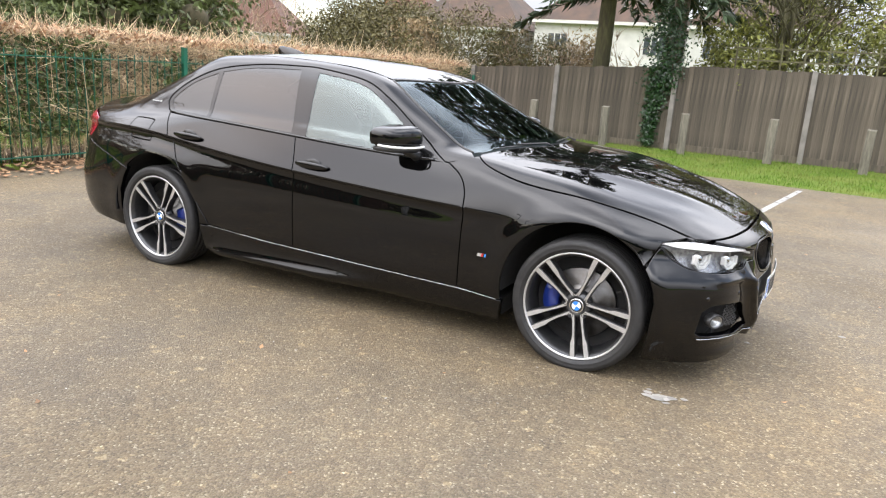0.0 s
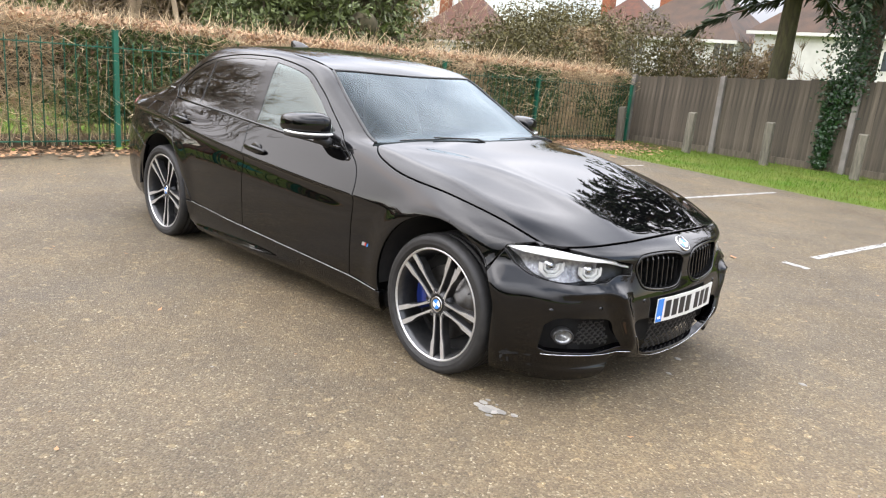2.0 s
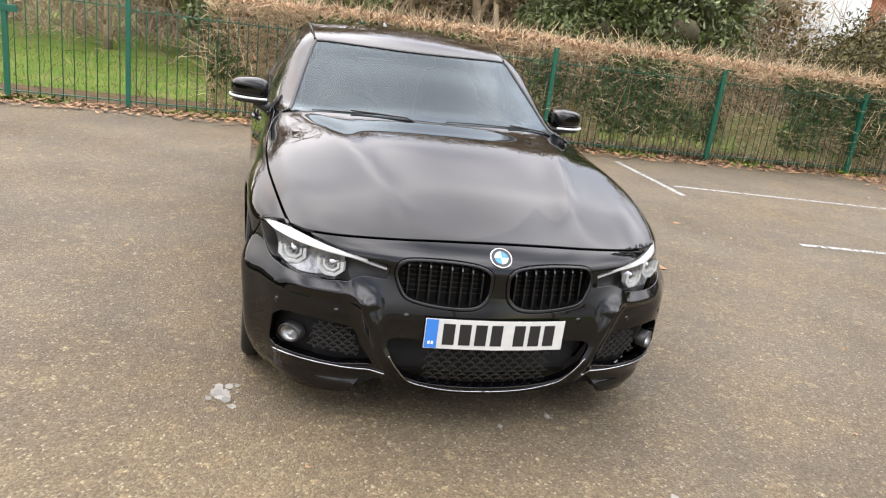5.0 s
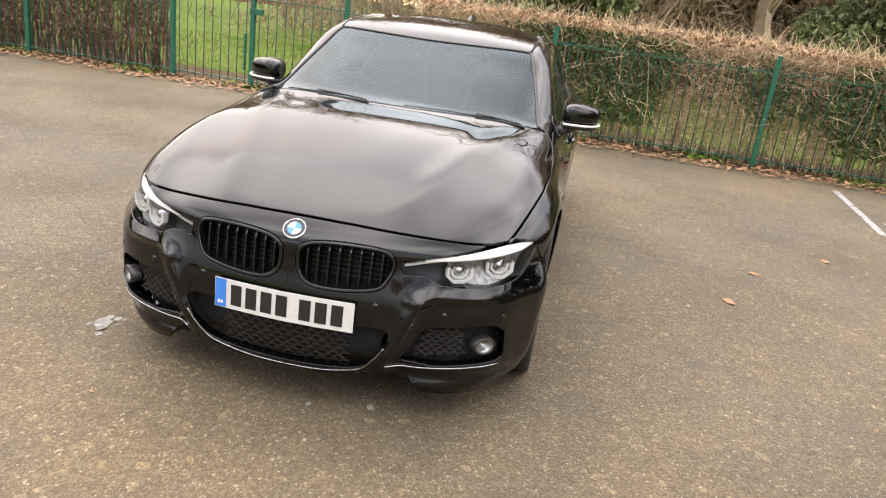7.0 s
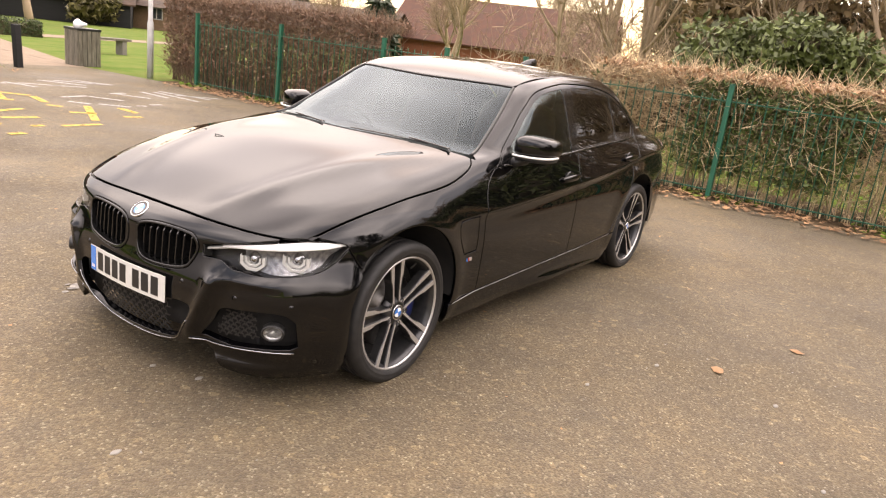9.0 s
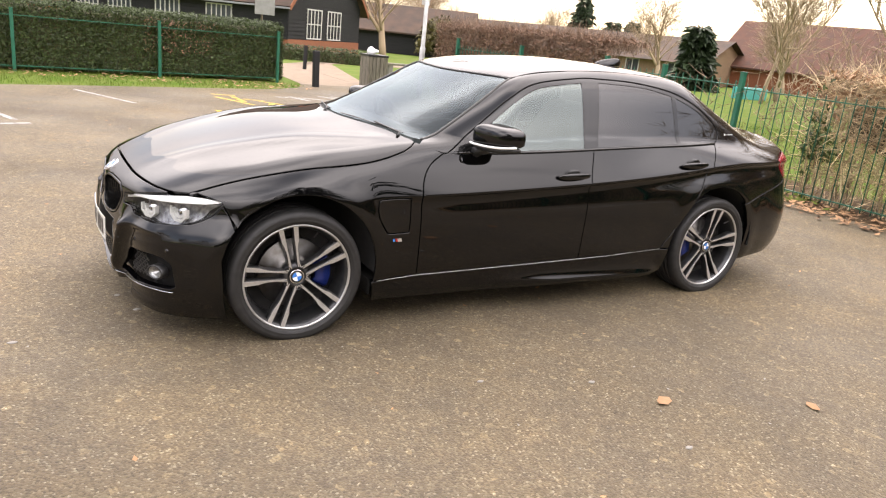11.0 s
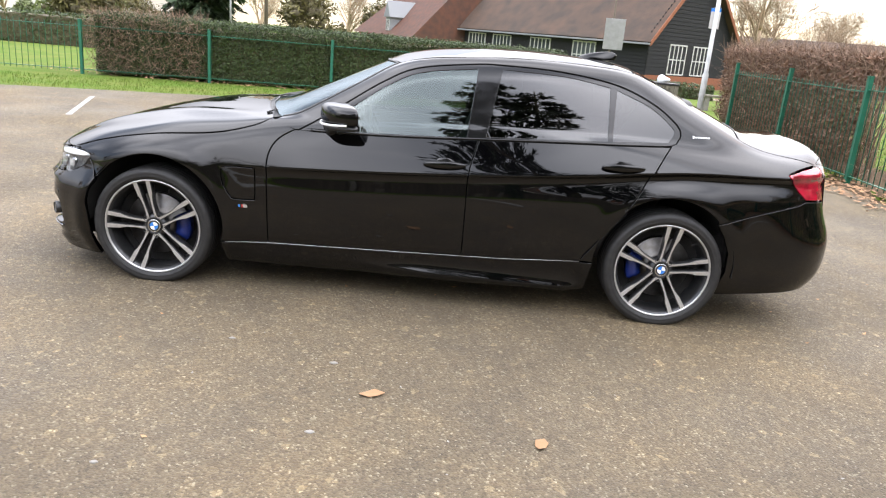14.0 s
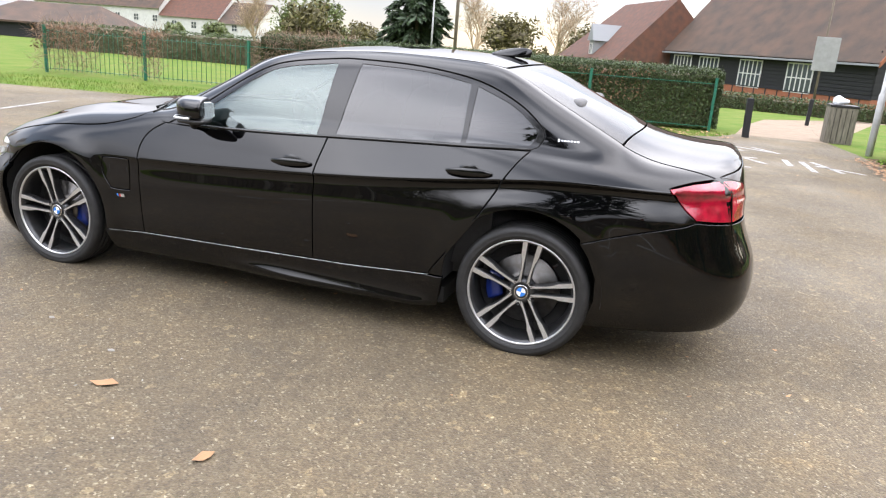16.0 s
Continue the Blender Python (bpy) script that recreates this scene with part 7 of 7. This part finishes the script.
honeycomb("lower_grille", [(-.24, .20), (.24, .20), (.235, .36), (-.235, .36)], .034, .03)
for s in (1, -1):
    honeycomb("side_grille", [(.46, .270), (.645, .290), (.625, .385), (.50, .375)], .026, .03, s)
# metal beads stand in for sky highlights along gloss black edges
strip("splitter_highlight", "F", "f", curve([(0, .165), (.12, .168), (.21, .181), (.29, .207), (.34, .262), (.375, .312)]), .0026, M_SMOKE, .002, label="bright metal bead for the sky highlight on the lower lip")
strip("blade_highlight", "F", "f", curve([(.378, .238), (.48, .235), (.58, .241), (.68, .247), (.765, .246)]), .003, M_SMOKE, .004, label="bright metal bead for the sky highlight on the blade under the side grille")
for y, z in ((.56, .445), (.325, .46), (.76, .44)):
    for s in (1, -1):
        p = native("f", y, z)
        n3 = normals(p[None, :])[0]
        v, f = lathe([(0, .0015), (.010, .001), (.011, -.004)], 16)
        o = mesh_object("parking_sensor", v, f, M_PAINT, car, True)
        o.matrix_local = Matrix.Translation((p[0], p[1] * s, p[2])) @ Vector((n3[0], n3[1] * s, n3[2])).to_track_quat("Y", "Z").to_matrix().to_4x4()

# badges
p = native("f", 0, .676)
n3 = normals(p[None, :])[0]
roundel(car, .041, Matrix.Translation(p) @ Vector(n3).to_track_quat("Y", "Z").to_matrix().to_4x4())
for s in (1, -1):
    c = native("s", .905, .475)
    for k, (mt, w) in enumerate(((M_BADGEBLUE, .008), (M_INK, .006), (M_REDSTRIPE, .008), (M_ALLOY, .022))):
        x = c[0] + .022 - sum((.008, .006, .008, .022)[:k]) - k * .001
        v, f = prism([(x - w, -.008), (x, -.008), (x + .004, .008), (x - w + .004, .008)], 0, .003)
        mesh_object("wing_badge", [(a, (c[1] + .0005 + b) * s, c[2] + d) for a, b, d in v], f, mt, car)
    for k in range(7):
        q = native("s", -1.485 - k * .0145, 1.035)
        n3 = normals(q[None, :])[0]
        v, f = prism([(-.0045, -.007 + .003 * (k > 0)), (.0045, -.007 + .003 * (k > 0)), (.0045, .007 - .004 * (k > 0)), (-.0045, .007 - .004 * (k > 0))], 0, .002)
        o = mesh_object("pillar_lettering", v, f, M_ALLOY, car)
        o.matrix_local = Matrix.Translation((q[0], q[1] * s, q[2])) @ Vector((n3[0], n3[1] * s, n3[2])).to_track_quat("Y", "Z").to_matrix().to_4x4()

# number plate: its characters are left as plain bars
pc = natives("f", [(y, .411) for y in (-.26, -.13, 0, .13, .26)])
pv = []
for y, q in zip((-.26, -.13, 0, .13, .26), pc):
    for dx in (.016, .019):
        pv += [(q[0] + dx, y, .355), (q[0] + dx, y, .466)]
pf = []
for i in range(4):
    a, b = i * 4, i * 4 + 4
    pf += [(a + 2, b + 2, b + 3, a + 3), (a, a + 1, b + 1, b), (a + 1, a + 3, b + 3, b + 1), (a, b, b + 2, a + 2)]
pf += [(0, 2, 3, 1), (16, 17, 19, 18)]
plate = mesh_object("number_plate", pv, pf, M_PLATE, car, False, "white number plate with a blue end band")


def plate_x(y):
    return float(np.interp(y, (-.26, -.13, 0, .13, .26), pc[:, 0])) + .0195


def plate_block(name, y0, y1, z0, z1, mat, lift=.001):
    xs = (plate_x(y0), plate_x(y1))
    v = [(xs[0] + lift, y0, z0), (xs[1] + lift, y1, z0), (xs[1] + lift, y1, z1), (xs[0] + lift, y0, z1)]
    v += [(a - lift, b, c) for a, b, c in v]
    mesh_object(name, v, [(0, 1, 2, 3), (4, 7, 6, 5), (0, 4, 5, 1), (1, 5, 6, 2), (2, 6, 7, 3), (3, 7, 4, 0)], mat, plate)


plate_block("plate_band", -.258, -.215, .357, .464, M_BADGEBLUE)
for k, y in enumerate((-.20, -.142, -.084, -.026, .060, .118, .176)):
    plate_block("plate_bar", y + .004, y + .046, .371, .450, M_INK)
for k in range(2):
    plate_block("band_mark", -.247 + k * .012, -.239 + k * .012, .371, .383, M_BADGEWHITE, .002)

# door mirrors
def mirror_shape(x, y, z):
    """Swept back and lower towards its outer end, flat at the back."""
    u = (y + .100) / .200
    top = 1 - .34 * max(0, u - .25) ** 1.3 - .22 * max(0, .3 - u)
    return (x if x > -.06 else -.06 + (x + .06) * .35) * (1 - .12 * u) - .075 * u ** 1.6 + .03, y, z * top if z > 0 else z * .72


for s in (1, -1):
    v, f = blob((.385, .902, 1.004), (.105, .100, .066), .55, .6, 20, mirror_shape)
    mr = mesh_object("door_mirror", [(a, b * s, c) for a, b, c in v], f if s > 0 else [q[::-1] for q in f], M_PAINT, car, True, "black door mirror with a bright light strip")
    v, f = blob((.395, .897, .948), (.088, .094, .017), .6, .6, 14, lambda x, y, z: (x - .06 * ((y + .1) / .2) ** 1.6 + .02, y, z))
    mesh_object("mirror_base", [(a, b * s, c) for a, b, c in v], f if s > 0 else [q[::-1] for q in f], M_SATIN, mr, True)
    v, f = tube([(.46, .79 * s, .905), (.45, .82 * s, .922), (.43, .87 * s, .940)], [.034, .028, .024], 8)
    mesh_object("mirror_arm", v, f, M_SATIN, mr, True)
    pts = curve([(.505, .815, .963), (.503, .86, .962), (.488, .92, .962), (.455, .972, .963), (.405, 1.000, .965), (.345, 1.003, .967)], 5)
    v, f = tube([(a, b * s, c) for a, b, c in pts], [.006] * len(pts), 6)
    mesh_object("indicator_strip", v, f, M_LAMPWHITE, mr, True, "pale indicator strip")
    v, f = blob((.318, .905, 1.0), (.006, .080, .046), .5, .6, 12)
    mesh_object("mirror_glass", [(a, b * s, c) for a, b, c in v], f if s > 0 else [q[::-1] for q in f], M_CHROME, mr, True)
    # the small black corner panel at the window's front
    panel("mirror_sail", "P", line_on("P", "s", [(.585, .911), (.50, .974), (.455, .992), (.45, .914)]), M_GLOSSBLACK, car, sides=(s,), sink=.0, depth=.008, gap=0, size=.02)

# door handles
for s in (1, -1):
    for cx, cz in ((-.165, .793), (-1.105, .860)):
        c = native("s", cx, cz)
        slope = .03
        v, f = blob((0, 0, 0), (.056, .009, .036), .9, .9, 12)
        cup = mesh_object("handle_recess", [(a + cx + .0, (b + c[1] - .003) * s, d + cz + .0) for a, b, d in v], f, M_GLOSSBLACK, car, True)
        v, f = blob((0, 0, 0), (.114, .0125, .019), .7, .55, 16, lambda x, y, z: (x, y + .022 - .9 * x * x, z * (1 - 18 * x * x) + slope * -x))
        mesh_object("door_handle", [(a + cx, (b + c[1]) * s, d + cz) for a, b, d in v], f if s > 0 else [q[::-1] for q in f], M_PAINT, car, True)

# roof aerial
v, f = blob((0, 0, 0), (.115, .03, .06), .8, 1.0, 16, lambda x, y, z: (x - .55 * max(z, 0) - .01, y * (1 - .6 * max(z, 0) / .06), z * (.5 + .5 * (1 - (x + .115) / .23)) if z > 0 else z * .1))
mesh_object("roof_aerial", [(a - 1.03, b, c + 1.385) for a, b, c in v], f, M_PAINT, car, True)

# wipers
for pts in ([(.797, -.60), (.858, -.42), (.905, -.15)], [(.915, .05), (.862, .40), (.79, .61)]):
    q = natives("t", curve(pts, 6))
    v, f = tube([(a, b, c + .002) for a, b, c in q], [.0034] * len(q), 6)
    mesh_object("wiper_blade", v, f, M_SATIN, car, True)
    v, f = tube([q[len(q) // 2] + (0, 0, .012), q[-1] + (.02, .0, .004), q[-1] + (.05, .03, -.01)], [.004, .005, .006], 6)
    mesh_object("wiper_arm", v, f, M_SATIN, car, True)

# cabin
v, f = blob((.70, 0, .80), (.22, .68, .16), .5, .4, 16)
mesh_object("dashboard", v, f, M_DASH, car, True)
part("cabin_floor", box(-1.5, -.68, .30, .9, .68, .36, .01), M_DASH, car)
for s in (1, -1):
    part("door_card", box(-1.2, .70 * s - .02, .36, .75, .70 * s + .02, .88, .01), M_DASH, car)
for y in (.37, -.37):
    v, f = blob((-.02, y, .52), (.27, .26, .11), .6, .5, 14)
    seat = mesh_object("front_seat", v, f, M_SEAT, car, True, "dark leather front seat")
    v, f = blob((0, 0, 0), (.10, .25, .33), .6, .6, 14, lambda x, yy, z: (x - .34 * z, yy * (1 - .15 * (z + .33) / .66), z))
    mesh_object("backrest", [(a - .36, b + y, c + .84) for a, b, c in v], f, M_SEAT, seat, True)
    v, f = blob((-.52, y, 1.20), (.05, .14, .085), .6, .6, 12)
    mesh_object("headrest", v, f, M_SEAT, seat, True)
v, f = blob((-1.15, 0, .55), (.28, .62, .12), .5, .4, 14)
bench = mesh_object("rear_bench", v, f, M_SEAT, car, True)
v, f = blob((0, 0, 0), (.10, .60, .32), .5, .45, 14, lambda x, yy, z: (x - .4 * z, yy, z))
mesh_object("backrest", [(a - 1.42, b, c + .82) for a, b, c in v], f, M_SEAT, bench, True)
for y in (.36, -.36):
    v, f = blob((-1.50, y, 1.14), (.05, .13, .07), .6, .6, 12)
    mesh_object("headrest", v, f, M_SEAT, bench, True)
ring = [(.187 * math.cos(2 * math.pi * k / 36), .187 * math.sin(2 * math.pi * k / 36)) for k in range(37)]
v, f = tube([(a * .42 + .40, b - .37, .88 + a * .90) for a, b in ring], [.016] * 37, 8)
sw = mesh_object("steering_wheel", v, f, M_SEAT, car, True)
v, f = blob((.41, -.37, .875), (.03, .07, .07), .6, .6, 10)
mesh_object("wheel_boss", v, f, M_SEAT, sw, True)
v, f = blob((.20, 0, 1.235), (.025, .13, .04), .6, .6, 12)
mesh_object("rear_view_mirror", v, f, M_SATIN, car, True)
# exhaust tip and rear diffuser
part("rear_diffuser", box(-2.33, -.5, .20, -2.15, .5, .30, .02), M_SATIN, car)
v, f = lathe([(.038, -.08), (.042, -.08), (.042, .04), (.036, .04)], 24, "x")
mesh_object("exhaust_tip", [(a - 2.20, b + .46, c + .25) for a, b, c in v], f, M_CHROME, car, True)
